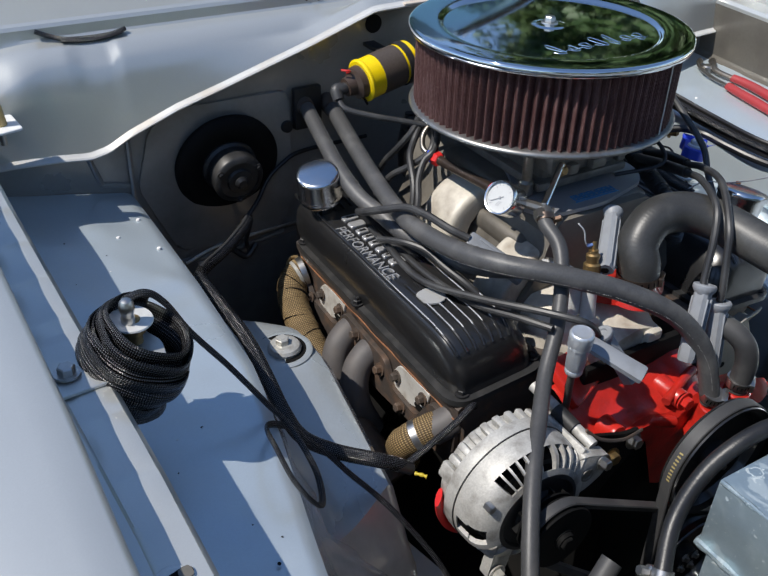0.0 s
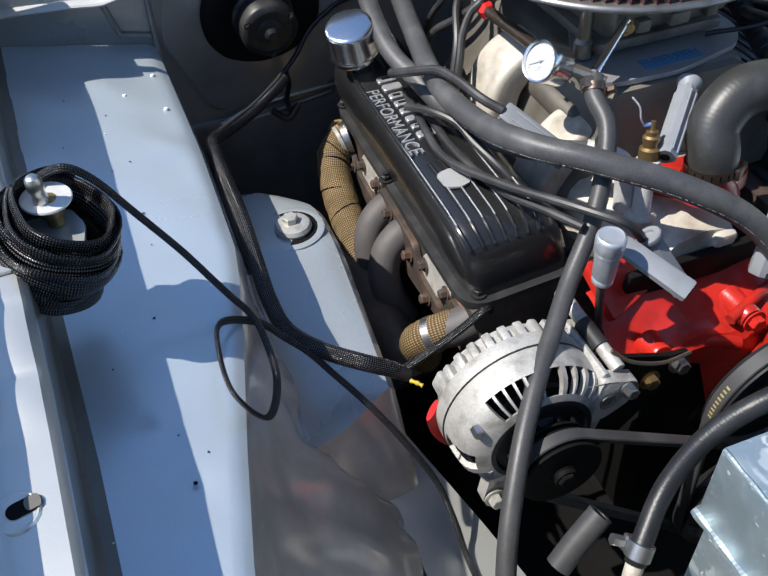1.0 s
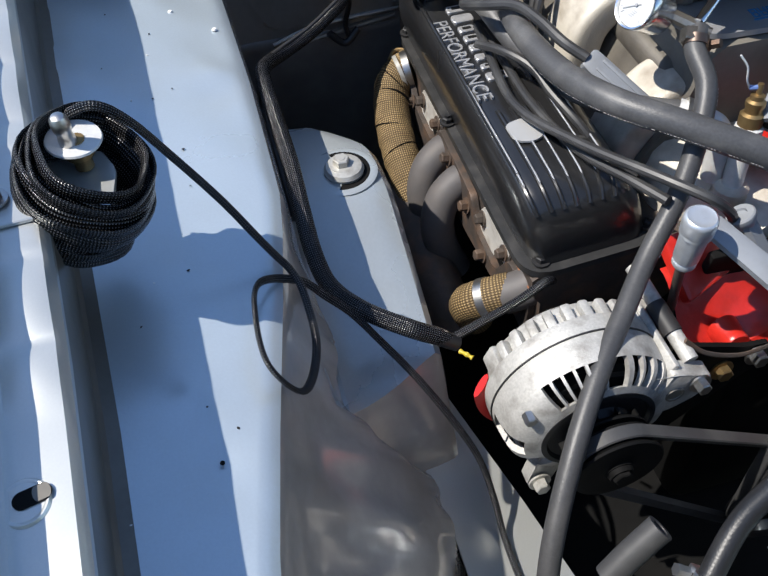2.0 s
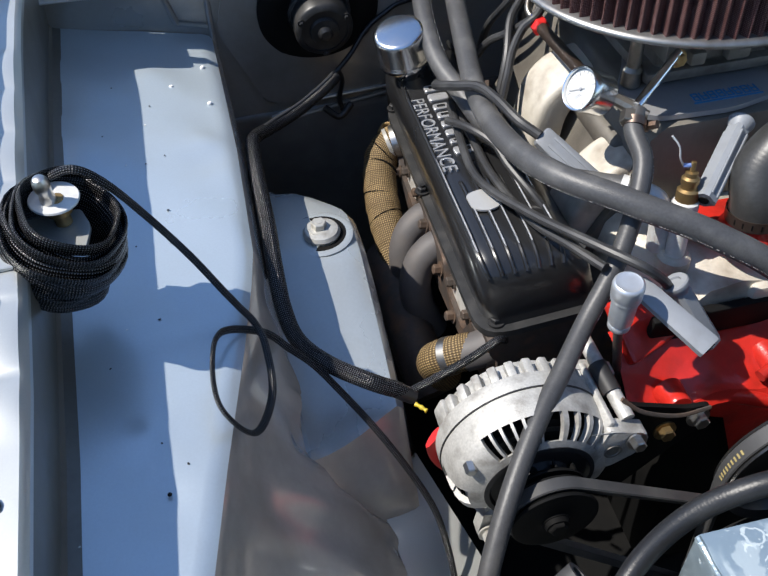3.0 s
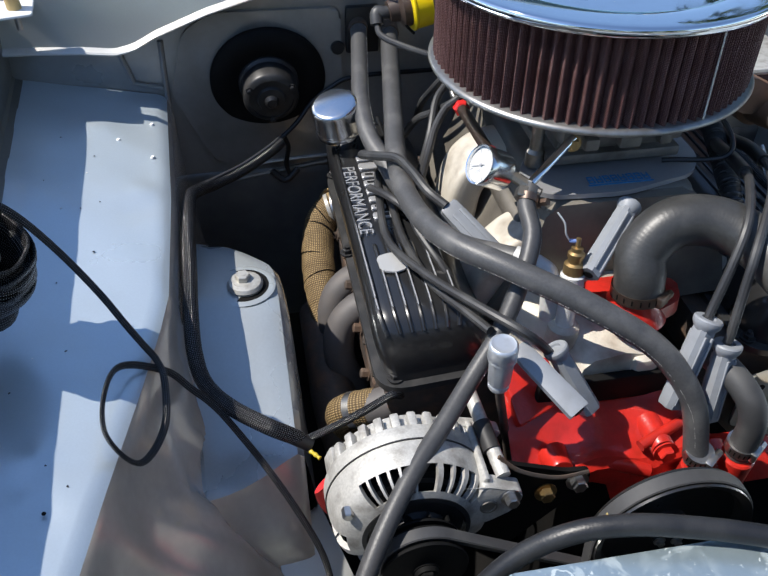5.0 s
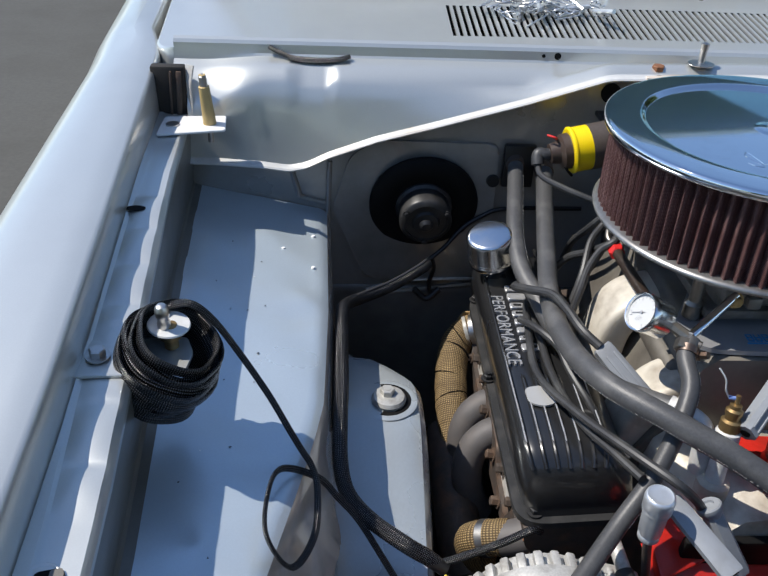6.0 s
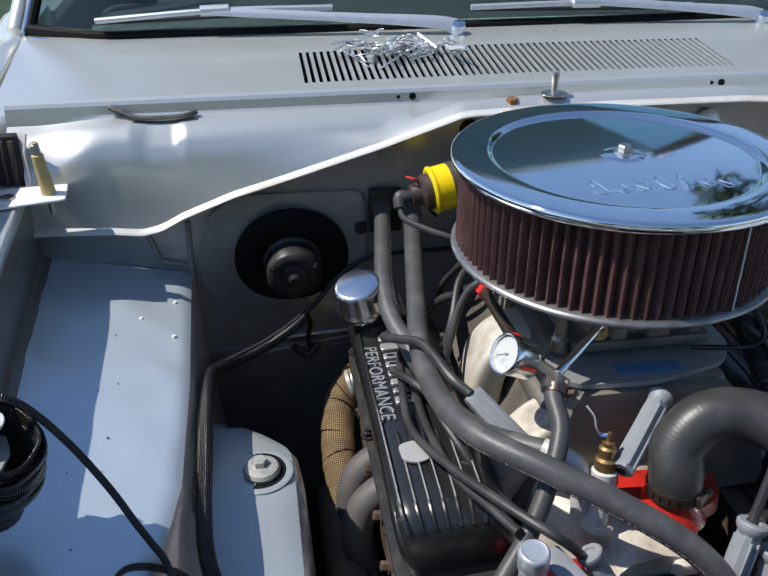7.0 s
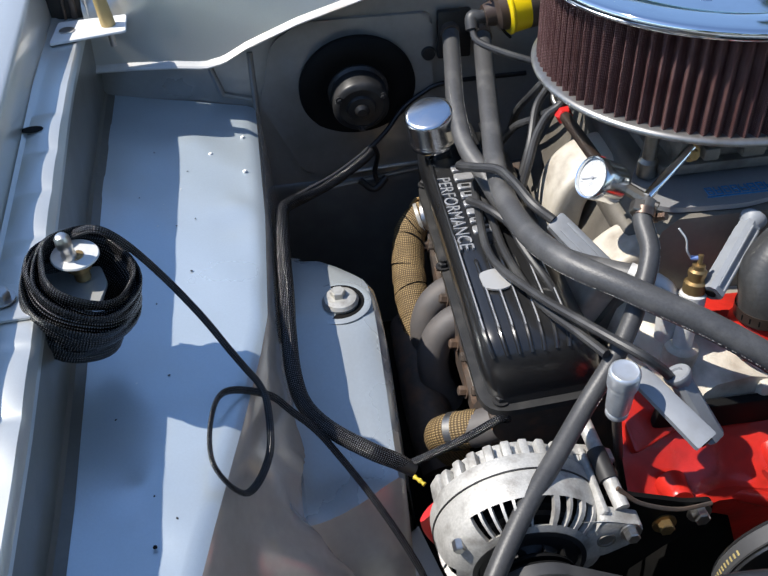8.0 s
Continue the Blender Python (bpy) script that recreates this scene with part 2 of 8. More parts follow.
def stained(name, color, stain, rough, metal):
    """Bare sheet with blotches and drying rings of white oxide, each with its own edge."""
    m = mat(name, color, rough, metal, vary=0.05, scale=220, bump=0.05, bump_scale=150)
    n, l = m.node_tree.nodes, m.node_tree.links
    b = n["Principled BSDF"]
    old = b.inputs["Base Color"].links[0].from_socket
    co = n.new("ShaderNodeTexCoord")
    facs = []
    for scale, lo, hi, det, amt in ((38, 0.62, 0.66, 10, 0.35), (21, 0.625, 0.645, 12, 0.32), (130, 0.665, 0.70, 6, 0.7), (320, 0.66, 0.70, 4, 0.6), (60, 0.52, 0.80, 10, 0.28), (9, 0.45, 0.80, 12, 0.25)):
        z = n.new("ShaderNodeTexNoise")
        z.inputs["Scale"].default_value, z.inputs["Detail"].default_value, z.inputs["Distortion"].default_value = scale, det, 0.6
        l.new(co.outputs["Object"], z.inputs["Vector"])
        r = n.new("ShaderNodeMapRange")
        r.inputs["From Min"].default_value, r.inputs["From Max"].default_value, r.inputs["To Max"].default_value = lo, hi, amt
        l.new(z.outputs["Fac"], r.inputs["Value"])
        facs.append(r.outputs["Result"])
    v = n.new("ShaderNodeTexVoronoi")
    v.inputs["Scale"].default_value = 46
    warp = n.new("ShaderNodeTexNoise")
    warp.inputs["Scale"].default_value, warp.inputs["Detail"].default_value = 70, 3
    l.new(co.outputs["Object"], warp.inputs["Vector"])
    bend = n.new("ShaderNodeVectorMath")
    bend.operation = "MULTIPLY_ADD"
    bend.inputs[1].default_value = (0.022, 0.022, 0.022)
    l.new(warp.outputs["Color"], bend.inputs[0])
    l.new(co.outputs["Object"], bend.inputs[2])
    l.new(bend.outputs["Vector"], v.inputs["Vector"])
    ring = n.new("ShaderNodeMath")
    ring.operation = "COMPARE"
    ring.inputs[1].default_value, ring.inputs[2].default_value = 0.26, 0.035
    l.new(v.outputs["Distance"], ring.inputs[0])
    keep = n.new("ShaderNodeTexNoise")
    keep.inputs["Scale"].default_value = 14
    l.new(co.outputs["Object"], keep.inputs["Vector"])
    few = n.new("ShaderNodeMath")
    few.operation = "GREATER_THAN"
    few.inputs[1].default_value = 0.57
    l.new(keep.outputs["Fac"], few.inputs[0])
    rf = n.new("ShaderNodeMath")
    rf.operation = "MULTIPLY"
    l.new(ring.outputs[0], rf.inputs[0])
    l.new(few.outputs[0], rf.inputs[1])
    faint = n.new("ShaderNodeMath")
    faint.operation = "MULTIPLY"
    faint.inputs[1].default_value = 0.55
    l.new(rf.outputs[0], faint.inputs[0])
    facs.append(faint.outputs[0])
    tot = facs[0]
    for fct in facs[1:]:
        mx = n.new("ShaderNodeMath")
        mx.operation = "MAXIMUM"
        l.new(tot, mx.inputs[0])
        l.new(fct, mx.inputs[1])
        tot = mx.outputs[0]
    mix = n.new("ShaderNodeMix")
    mix.data_type = "RGBA"
    l.new(tot, mix.inputs[0])
    l.new(old, mix.inputs[6])
    mix.inputs[7].default_value = (*stain, 1)
    l.new(mix.outputs[2], b.inputs["Base Color"])
    met = n.new("ShaderNodeMapRange")
    met.inputs["To Min"].default_value, met.inputs["To Max"].default_value = metal, 0.1
    l.new(tot, met.inputs["Value"])
    l.new(met.outputs["Result"], b.inputs["Metallic"])
    rr = n.new("ShaderNodeMapRange")
    rr.inputs["To Min"].default_value, rr.inputs["To Max"].default_value = rough, 0.6
    l.new(tot, rr.inputs["Value"])
    l.new(rr.outputs["Result"], b.inputs["Roughness"])
    return m


STAINED_ALU = stained("water_stained_aluminium", (0.37, 0.455, 0.485), (0.58, 0.62, 0.61), 0.30, 0.68)
CARB = mat("stained_zinc_casting", (0.18, 0.165, 0.145), 0.5, 0.35, vary=0.25, scale=160, dirt=(0.07, 0.06, 0.05), dirt_amount=0.6, dirt_scale=35, bump=0.25, bump_scale=400)
CAP_METAL = mat("pale_anodised_cap", (0.62, 0.65, 0.68), 0.36, 0.65, vary=0.06, scale=200, dirt=(0.48, 0.48, 0.47), dirt_amount=0.4, dirt_scale=70, bump=0.08, bump_scale=300)
DULL_RIM = mat("dull_scratched_rim", (0.30, 0.295, 0.285), 0.38, 0.85, vary=0.2, scale=200, dirt=(0.12, 0.10, 0.085), dirt_amount=0.5, dirt_scale=40)
BELT_INK = mat("faded_yellow_print", (0.34, 0.27, 0.11), 0.6, vary=0.3, scale=300)
WORN_PRINT = mat("worn_grey_print", (0.40, 0.39, 0.37), 0.6, vary=0.3, scale=400)
OLD_PIPE = mat("brown_black_pipe", (0.040, 0.028, 0.022), 0.38, 0.3, vary=0.3, scale=160, dirt=(0.10, 0.065, 0.045), dirt_amount=0.5, dirt_scale=50)
FITTING = mat("tarnished_fitting", (0.24, 0.225, 0.20), 0.36, 0.9, vary=0.2, scale=200, dirt=(0.13, 0.10, 0.07), dirt_amount=0.5, dirt_scale=80)
DIAL = mat("dial_face_white", (0.56, 0.56, 0.54), 0.3, vary=0.04, scale=100)
CRIMP = mat("faded_blue_crimp", (0.09, 0.15, 0.34), 0.5, vary=0.15, scale=200)
SPACER = mat("grey_anodised_plate", (0.35, 0.35, 0.36), 0.38, 0.4, vary=0.06, scale=200)
RED = mat("red_engine_enamel", (0.50, 0.022, 0.014), 0.32, 0.0, coat=0.25, vary=0.18, scale=90, dirt=(0.20, 0.016, 0.010), dirt_amount=0.7, dirt_scale=32, bump=0.4, bump_scale=220)
IRON = mat("rusty_cast_iron", (0.10, 0.082, 0.070), 0.55, 0.4, vary=0.25, scale=90, dirt=(0.20, 0.11, 0.06), dirt_amount=0.6, dirt_scale=30, bump=0.35, bump_scale=300)
HEADER = mat("grey_coated_header", (0.105, 0.098, 0.097), 0.62, 0.15, vary=0.15, scale=90, dirt=(0.14, 0.115, 0.095), dirt_amount=0.4, dirt_scale=35, bump=0.1, bump_scale=300)
SOOT_IRON = mat("sooty_cast_iron", (0.062, 0.050, 0.043), 0.6, 0.15, vary=0.3, scale=110, dirt=(0.17, 0.095, 0.055), dirt_amount=0.65, dirt_scale=40, bump=0.35, bump_scale=300)
GASKET = mat("bright_gasket_metal", (0.76, 0.74, 0.69), 0.40, 0.4, vary=0.12, scale=120, dirt=(0.30, 0.24, 0.18), dirt_amount=0.5, dirt_scale=60)
WORN_WASHER = mat("worn_pale_washer", (0.50, 0.49, 0.45), 0.42, 0.4, vary=0.15, scale=160, dirt=(0.20, 0.17, 0.13), dirt_amount=0.6, dirt_scale=90)
RUST = mat("rusty_bolt", (0.22, 0.095, 0.045), 0.75, 0.2, vary=0.3, scale=300, dirt=(0.34, 0.16, 0.07), dirt_amount=0.5, dirt_scale=90)
BRASS = mat("old_brass", (0.36, 0.25, 0.115), 0.48, 0.9, vary=0.15, scale=200, dirt=(0.18, 0.10, 0.05), dirt_amount=0.5, dirt_scale=90)
YELLOW = mat("yellow_plastic", (0.86, 0.62, 0.0), 0.40, vary=0.06, scale=100, dirt=(0.55, 0.40, 0.03), dirt_amount=0.3)
RED_PLASTIC = mat("red_plastic", (0.60, 0.022, 0.02), 0.4, vary=0.08)
BLUE_PLASTIC = mat("blue_plastic", (0.03, 0.07, 0.55), 0.4, vary=0.08)
BLUE_INK = mat("blue_print", (0.03, 0.20, 0.42), 0.4, vary=0.06)
LETTER = mat("worn_bare_metal_lettering", (0.60, 0.60, 0.60), 0.38, 0.6, vary=0.25, scale=300, dirt=(0.10, 0.10, 0.10), dirt_amount=0.5, dirt_scale=70)
WHITE = mat("white_enamel", (0.78, 0.78, 0.76), 0.35, vary=0.04, scale=100)
AMBER = mat("amber_nylon", (0.50, 0.36, 0.15), 0.45, vary=0.1, scale=100)
# Near-black that paints the shade inside the hinge recesses.
RECESS_SHADE = mat("recess_shade_black", (0.02, 0.018, 0.016), 0.8, vary=0.3)
WRAP = woven("gold_heat_wrap", (0.085, 0.055, 0.024), (0.66, 0.47, 0.22), 1100.0, 0.0, 0.65, 1.0, 0.4)
BRAID = woven("black_braided_sleeve", (0.0025, 0.0025, 0.003), (0.30, 0.30, 0.31), 1600.0, 0.0, 0.22, 1.1, 0.45, 0.60)
CLOTH = woven("maroon_filter_cloth", (0.055, 0.014, 0.013), (0.42, 0.27, 0.25), 2300.0, 0.1, 0.5, 1.1, 0.35)
CONCRETE = mat("driveway_concrete", (0.066, 0.063, 0.055), 0.85, vary=0.28, scale=60, dirt=(0.055, 0.052, 0.044), dirt_amount=0.7, dirt_scale=3.0, bump=0.4, bump_scale=120)
GRASS = mat("lawn", (0.022, 0.050, 0.014), 0.8, vary=0.9, scale=14, dirt=(0.010, 0.018, 0.006), dirt_amount=0.8, dirt_scale=3.5, bump=1.0, bump_scale=60)
LEAF = mat("tree_leaves", (0.045, 0.095, 0.020), 0.6, vary=0.3, scale=3, dirt=(0.10, 0.15, 0.03), dirt_amount=0.5, dirt_scale=0.7)
BARK = mat("tree_bark", (0.13, 0.10, 0.075), 0.9, vary=0.3, scale=12, bump=0.5, bump_scale=40)
SEAT = mat("dark_interior", (0.03, 0.032, 0.035), 0.7, vary=0.2)


def glass_mat(name, tint, rough=0.0):
    m = bpy.data.materials.new(name)
    m.use_nodes = True
    b = m.node_tree.nodes["Principled BSDF"]
    b.inputs["Base Color"].default_value = (*tint, 1)
    b.inputs["Roughness"].default_value = rough
    b.inputs["Transmission Weight"].default_value = 1.0
    b.inputs["IOR"].default_value = 1.45
    return m


GLASS = glass_mat("green_tinted_glass", (0.40, 0.56, 0.53))


# ---------- mesh helpers ----------
def thing(name, loc, label, category, group="", kind=""):
    e = new(name)
    e.location = loc
    e.empty_display_size = 0.05
    return tagged(e, label, category, group, kind)


def base_of(ob):
    p = Vector(ob.location)
    while ob.parent:
        ob = ob.parent
        p += Vector(ob.location)
    return p


def part(name, bm, material, parent=None, label="", sharp=35, kind=""):
    """Links a bmesh, built in world coordinates, as one mesh object under a thing or part."""
    me = bpy.data.meshes.new(name)
    if parent:
        bmesh.ops.translate(bm, verts=bm.verts, vec=-base_of(parent))
    for fc in bm.faces:
        fc.smooth = True
    bm.to_mesh(me)
    bm.free()
    me.set_sharp_from_angle(angle=radians(sharp))
    me.materials.append(material)
    ob = new(name, me)
    ob.parent = parent
    return tagged(ob, label, kind=kind)


def single(name, bm, material, label, category, group="", kind="", sharp=35):
    """A thing that is one mesh."""
    return tagged(part(name, bm, material, None, "", sharp), label, category, group, kind)


def frame_at(p, d, up=(0, 0, 1)):
    """A pose at p whose z points along d."""
    z = Vector(d).normalized()
    u = Vector(up)
    if abs(z.dot(u.normalized())) > 0.99:
        u = Vector((0, 1, 0)) if abs(z.y) < 0.9 else Vector((1, 0, 0))
    x = u.cross(z).normalized()
    y = z.cross(x)
    m = Matrix((x, y, z)).transposed().to_4x4()
    m.translation = p
    return m


def spline(pts, per=8):
    """A smooth line through points."""
    p = [Vector(q) for q in pts]
    q = [2 * p[0] - p[1], *p, 2 * p[-1] - p[-2]]
    out = []
    for i in range(len(p) - 1):
        a, b, c, d = q[i:i + 4]
        for k in range(per):
            t = k / per
            out.append(0.5 * (2 * b + (c - a) * t + (2 * a - 5 * b + 4 * c - d) * t * t + (3 * b - a - 3 * c + d) * t ** 3))
    return out + [p[-1]]


def tube(bm, pts, r, seg=14, per=8, smooth=True, caps=True, flat=1.0, hollow=0.0):
    """A round rod along a line; r is one radius or a function of 0..1."""
    line = spline(pts, per) if smooth and len(pts) > 2 else [Vector(p) for p in pts]
    uvl = bm.loops.layers.uv.verify()
    rad = r if callable(r) else (lambda s: r)
    tang = []
    for i in range(len(line)):
        a, b = line[max(i - 1, 0)], line[min(i + 1, len(line) - 1)]
        tang.append((b - a).normalized())
    nrm = tang[0].orthogonal().normalized()
    rings, lens, tot = [], [0.0], 0.0
    for i, p in enumerate(line):
        if i:
            nrm = (nrm - tang[i] * nrm.dot(tang[i])).normalized()
            tot += (line[i] - line[i - 1]).length
            lens.append(tot)
        bi = tang[i].cross(nrm)
        rr = rad(i / (len(line) - 1))
        rings.append([bm.verts.new(p + (nrm * math.cos(a) + bi * math.sin(a) * flat) * rr) for a in (2 * math.pi * k / seg for k in range(seg))])
    r0 = rad(0.5)
    for i in range(len(rings) - 1):
        for k in range(seg):
            fc = bm.faces.new((rings[i][k], rings[i][(k + 1) % seg], rings[i + 1][(k + 1) % seg], rings[i + 1][k]))
            for lp, (u, v) in zip(fc.loops, ((lens[i], k), (lens[i], k + 1), (lens[i + 1], k + 1), (lens[i + 1], k))):
                lp[uvl].uv = (u, v / seg * 2 * math.pi * r0)
    if caps:
        for ring, d, t in ((rings[0], -1, tang[0]), (rings[-1], 1, tang[-1])):
            if hollow:
                c = sum((v.co for v in ring), Vector()) / seg
                inner = [bm.verts.new(c + (v.co - c) * hollow) for v in ring]
                deep = [bm.verts.new(v.co - t * d * r0 * 1.2) for v in inner]
                for k in range(seg):
                    j = (k + 1) % seg
                    bm.faces.new((ring[k], ring[j], inner[j], inner[k]))
                    bm.faces.new((inner[k], inner[j], deep[j], deep[k]))
                bm.faces.new(deep)
            else:
                bm.faces.new(ring if d > 0 else ring[::-1])
    return bm


def lathe(bm, profile, m, seg=32, wave=None):
    """Turns (radius, height) points round the z of pose m; closes the ends where the radius is not 0."""
    uvl = bm.loops.layers.uv.verify()
    rings = []
    for r, h in profile:
        if r < 1e-6:
            rings.append([bm.verts.new(m @ Vector((0, 0, h)))])
        else:
            rings.append([bm.verts.new(m @ Vector((r * math.cos(2 * math.pi * k / seg), r * math.sin(2 * math.pi * k / seg), h))) for k in range(seg)])
    for i, (a, b) in enumerate(zip(rings, rings[1:])):
        for k in range(seg):
            j = (k + 1) % seg
            if len(a) == 1 and len(b) == 1:
                continue
            vs = (a[0], b[j], b[k]) if len(a) == 1 else (a[k], a[j], b[0]) if len(b) == 1 else (a[k], a[j], b[j], b[k])
            fc = bm.faces.new(vs)
            for lp in fc.loops:
                lp[uvl].uv = (profile[i if lp.vert in a else i + 1][1], (k + (0.5 if len(vs) == 3 else (1 if lp.vert in (a[j] if len(a) > 1 else None, b[j] if len(b) > 1 else None) else 0))) / seg * 2 * math.pi * max(profile[i][0], 0.01))
    for ring in (rings[0], rings[-1]):
        if len(ring) > 1:
            bm.faces.new(ring)
    return bm


def box(bm, sx, sy, sz, m, bevel=0.0, seg=2):
    r = bmesh.ops.create_cube(bm, size=1.0, matrix=m @ Matrix.Diagonal((sx, sy, sz, 1)))
    if bevel:
        es = list({e for v in r["verts"] for e in v.link_edges})
        bmesh.ops.bevel(bm, geom=es, offset=bevel, segments=seg, affect="EDGES", profile=0.5)
    return bm


def prism(bm, outline, h, m, bevel=0.0, seg=2):
    """An upright block on a flat outline (x, y) of pose m, of height h."""
    lo = [bm.verts.new(m @ Vector((x, y, 0))) for x, y in outline]
    hi = [bm.verts.new(m @ Vector((x, y, h))) for x, y in outline]
    n = len(outline)
    top = bm.faces.new(hi)
    bm.faces.new(lo[::-1])
    for k in range(n):
        bm.faces.new((lo[k], lo[(k + 1) % n], hi[(k + 1) % n], hi[k]))
    if bevel:
        bmesh.ops.bevel(bm, geom=list(top.edges), offset=bevel, segments=seg, affect="EDGES", profile=0.5)
    return bm


def loft(bm, rows, close=False):
    """A skin over rows of points."""
    vs = [[bm.verts.new(p) for p in row] for row in rows]
    n = len(vs[0])
    for a, b in zip(vs, vs[1:]):
        for k in range(n if close else n - 1):
            bm.faces.new((a[k], a[(k + 1) % n], b[(k + 1) % n], b[k]))
    return bm


def thicken(bm, t):
    bmesh.ops.recalc_face_normals(bm, faces=bm.faces)
    bmesh.ops.solidify(bm, geom=list(bm.faces), thickness=t)
    return bm


def hexbolt(bm, p, d, r=0.007, h=0.006, washer=True):
    m = frame_at(p, d)
    if washer:
        lathe(bm, [(0, 0), (r * 1.5, 0), (r * 1.5, 0.0018), (0, 0.0018)], m, 20)
    prism(bm, [(r * math.cos(a), r * math.sin(a)) for a in (math.pi / 3 * k for k in range(6))], h, m @ Matrix.Translation((0, 0, 0.0015)), 0.001, 1)
    return bm


def rounded(outline, r, n=4):
    """Rounds the corners of a flat outline."""
    out, k = [], len(outline)
    for i in range(k):
        a, b, c = Vector(outline[i - 1]), Vector(outline[i]), Vector(outline[(i + 1) % k])
        p, q = b + (a - b).normalized() * r, b + (c - b).normalized() * r
        for s in range(n + 1):
            t = s / n
            v = p * (1 - t) ** 2 + b * 2 * t * (1 - t) + q * t * t
            out.append((v.x, v.y))
    return out


def words(text, size, depth, m, material, name, parent, label="", spacing=1.0, stretch=1.0):
    cu = bpy.data.curves.new(name, "FONT")
    cu.body, cu.size, cu.extrude, cu.align_x, cu.space_character = text, size, depth, "CENTER", spacing
    tmp = new(name, cu)
    me = bpy.data.meshes.new_from_object(tmp.evaluated_get(bpy.context.evaluated_depsgraph_get()))
    bpy.data.objects.remove(tmp)
    bm = bmesh.new()
    bm.from_mesh(me)
    bpy.data.meshes.remove(me)
    bmesh.ops.transform(bm, verts=bm.verts, matrix=m @ Matrix.Diagonal((stretch, 1, 1, 1)))
    return part(name, bm, material, parent, label, 30)


def lerp(a, b, t):
    return a + (b - a) * t


def along(table, y):
    """A value that runs straight between (y, value) pairs."""
    if y <= table[0][0]:
        (a, va), (b, vb) = table[0], table[1]
    else:
        for (a, va), (b, vb) in zip(table, table[1:]):
            if y <= b:
                break
    return lerp(va, vb, (y - a) / (b - a))


def sm(t):
    t = min(1.0, max(0.0, t))
    return t * t * (3 - 2 * t)


# ---------- ground ----------
bm = bmesh.new()
bmesh.ops.create_grid(bm, x_segments=2, y_segments=2, size=400)
single("ground", bm, GRASS, "mown green lawn that runs to the horizon", "ground", kind="structure")
bm = bmesh.new()
box(bm, 9.0, 15.0, 0.05, pose(0.4, -2.4, -0.02), 0.01)
single("pavement", bm, CONCRETE, "worn beige concrete driveway under the car", "driveway", kind="structure")

# ---------- car shell ----------
car = thing("car", (0, 1.0, 0), "silver vintage two-door car with its hood lifted off", "car")

LEDGE_IN = ((-1.0, -0.605), (-0.47, -0.627), (-0.35, -0.632), (-0.13, -0.647), (0.06, -0.660), (0.3, -0.672))
JOIN = ((-1.0, -0.640), (-0.40, -0.667), (-0.19, -0.685), (0.015, -0.695), (0.234, -0.703), (0.4, -0.71))
CREST = ((-1.0, -0.655), (-0.456, -0.678), (-0.31, -0.682), (-0.083, -0.694), (0.14, -0.706), (0.343, -0.716), (0.391, -0.724), (0.43, -0.741), (0.62, -0.753), (0.8, -0.763), (2.4, -0.80))
SHELF_IN = ((-1.0, -0.60), (-0.458, -0.539), (-0.364, -0.521), (-0.25, -0.497), (-0.17, -0.482), (-0.12, -0.475), (0.05, -0.474), (0.3, -0.482))


def ledge_z(y):
    return 0.845 + 0.095 * (min(y, 0.11) + 0.215) + 0.035 * max(0.0, y - 0.11)


def crest_z(y):
    return 0.891 + 0.095 * (min(y, 0.45) + 0.215) + 0.02 * max(0.0, y - 0.45)


def shelf_z(x, y):
    return 0.736 - 0.2 * (x + 0.53) + 0.034 * (y - 0.17)


def steps(a, b, n):
    return [lerp(a, b, k / n) for k in range(n + 1)]


def front_fender(s):
    """The outer fender: side, crowned top and inner lip; s mirrors it."""
    rows = []
    for y in steps(-1.0, 1.05, 44):
        c, z = along(CREST, y), crest_z(y)
        out = -0.812 - 0.075 * max(0.0, y - 0.36) + 0.03 * sm((-0.1 - y) / 0.9)
        rows.append([(s * x, y, h) for x, h in (
            (out - 0.03, 0.34), (out - 0.034, 0.55), (out - 0.03, 0.72), (out - 0.022, z - 0.075), (out - 0.012, z - 0.035), (out + 0.004, z - 0.013),
            (out + 0.024, z - 0.003), (out + 0.05, z + 0.001), (c - 0.03, z + 0.003), (c - 0.006, z + 0.0025), (c - 0.0015, z + 0.0005), (c, z - 0.003), (c + 0.001, z - 0.03), (c + 0.002, min(z - 0.046, ledge_z(y) - 0.002)))])
    rows = [row + [(x + s * (0.003 if k > 4 else -0.003), y, z - 0.003) for k, (x, y, z) in enumerate(row[::-1])] for row in rows]
    bm = loft(bmesh.new(), rows, True)
    return part("fender", bm, SILVER, car, "smooth silver outer fender", 62)


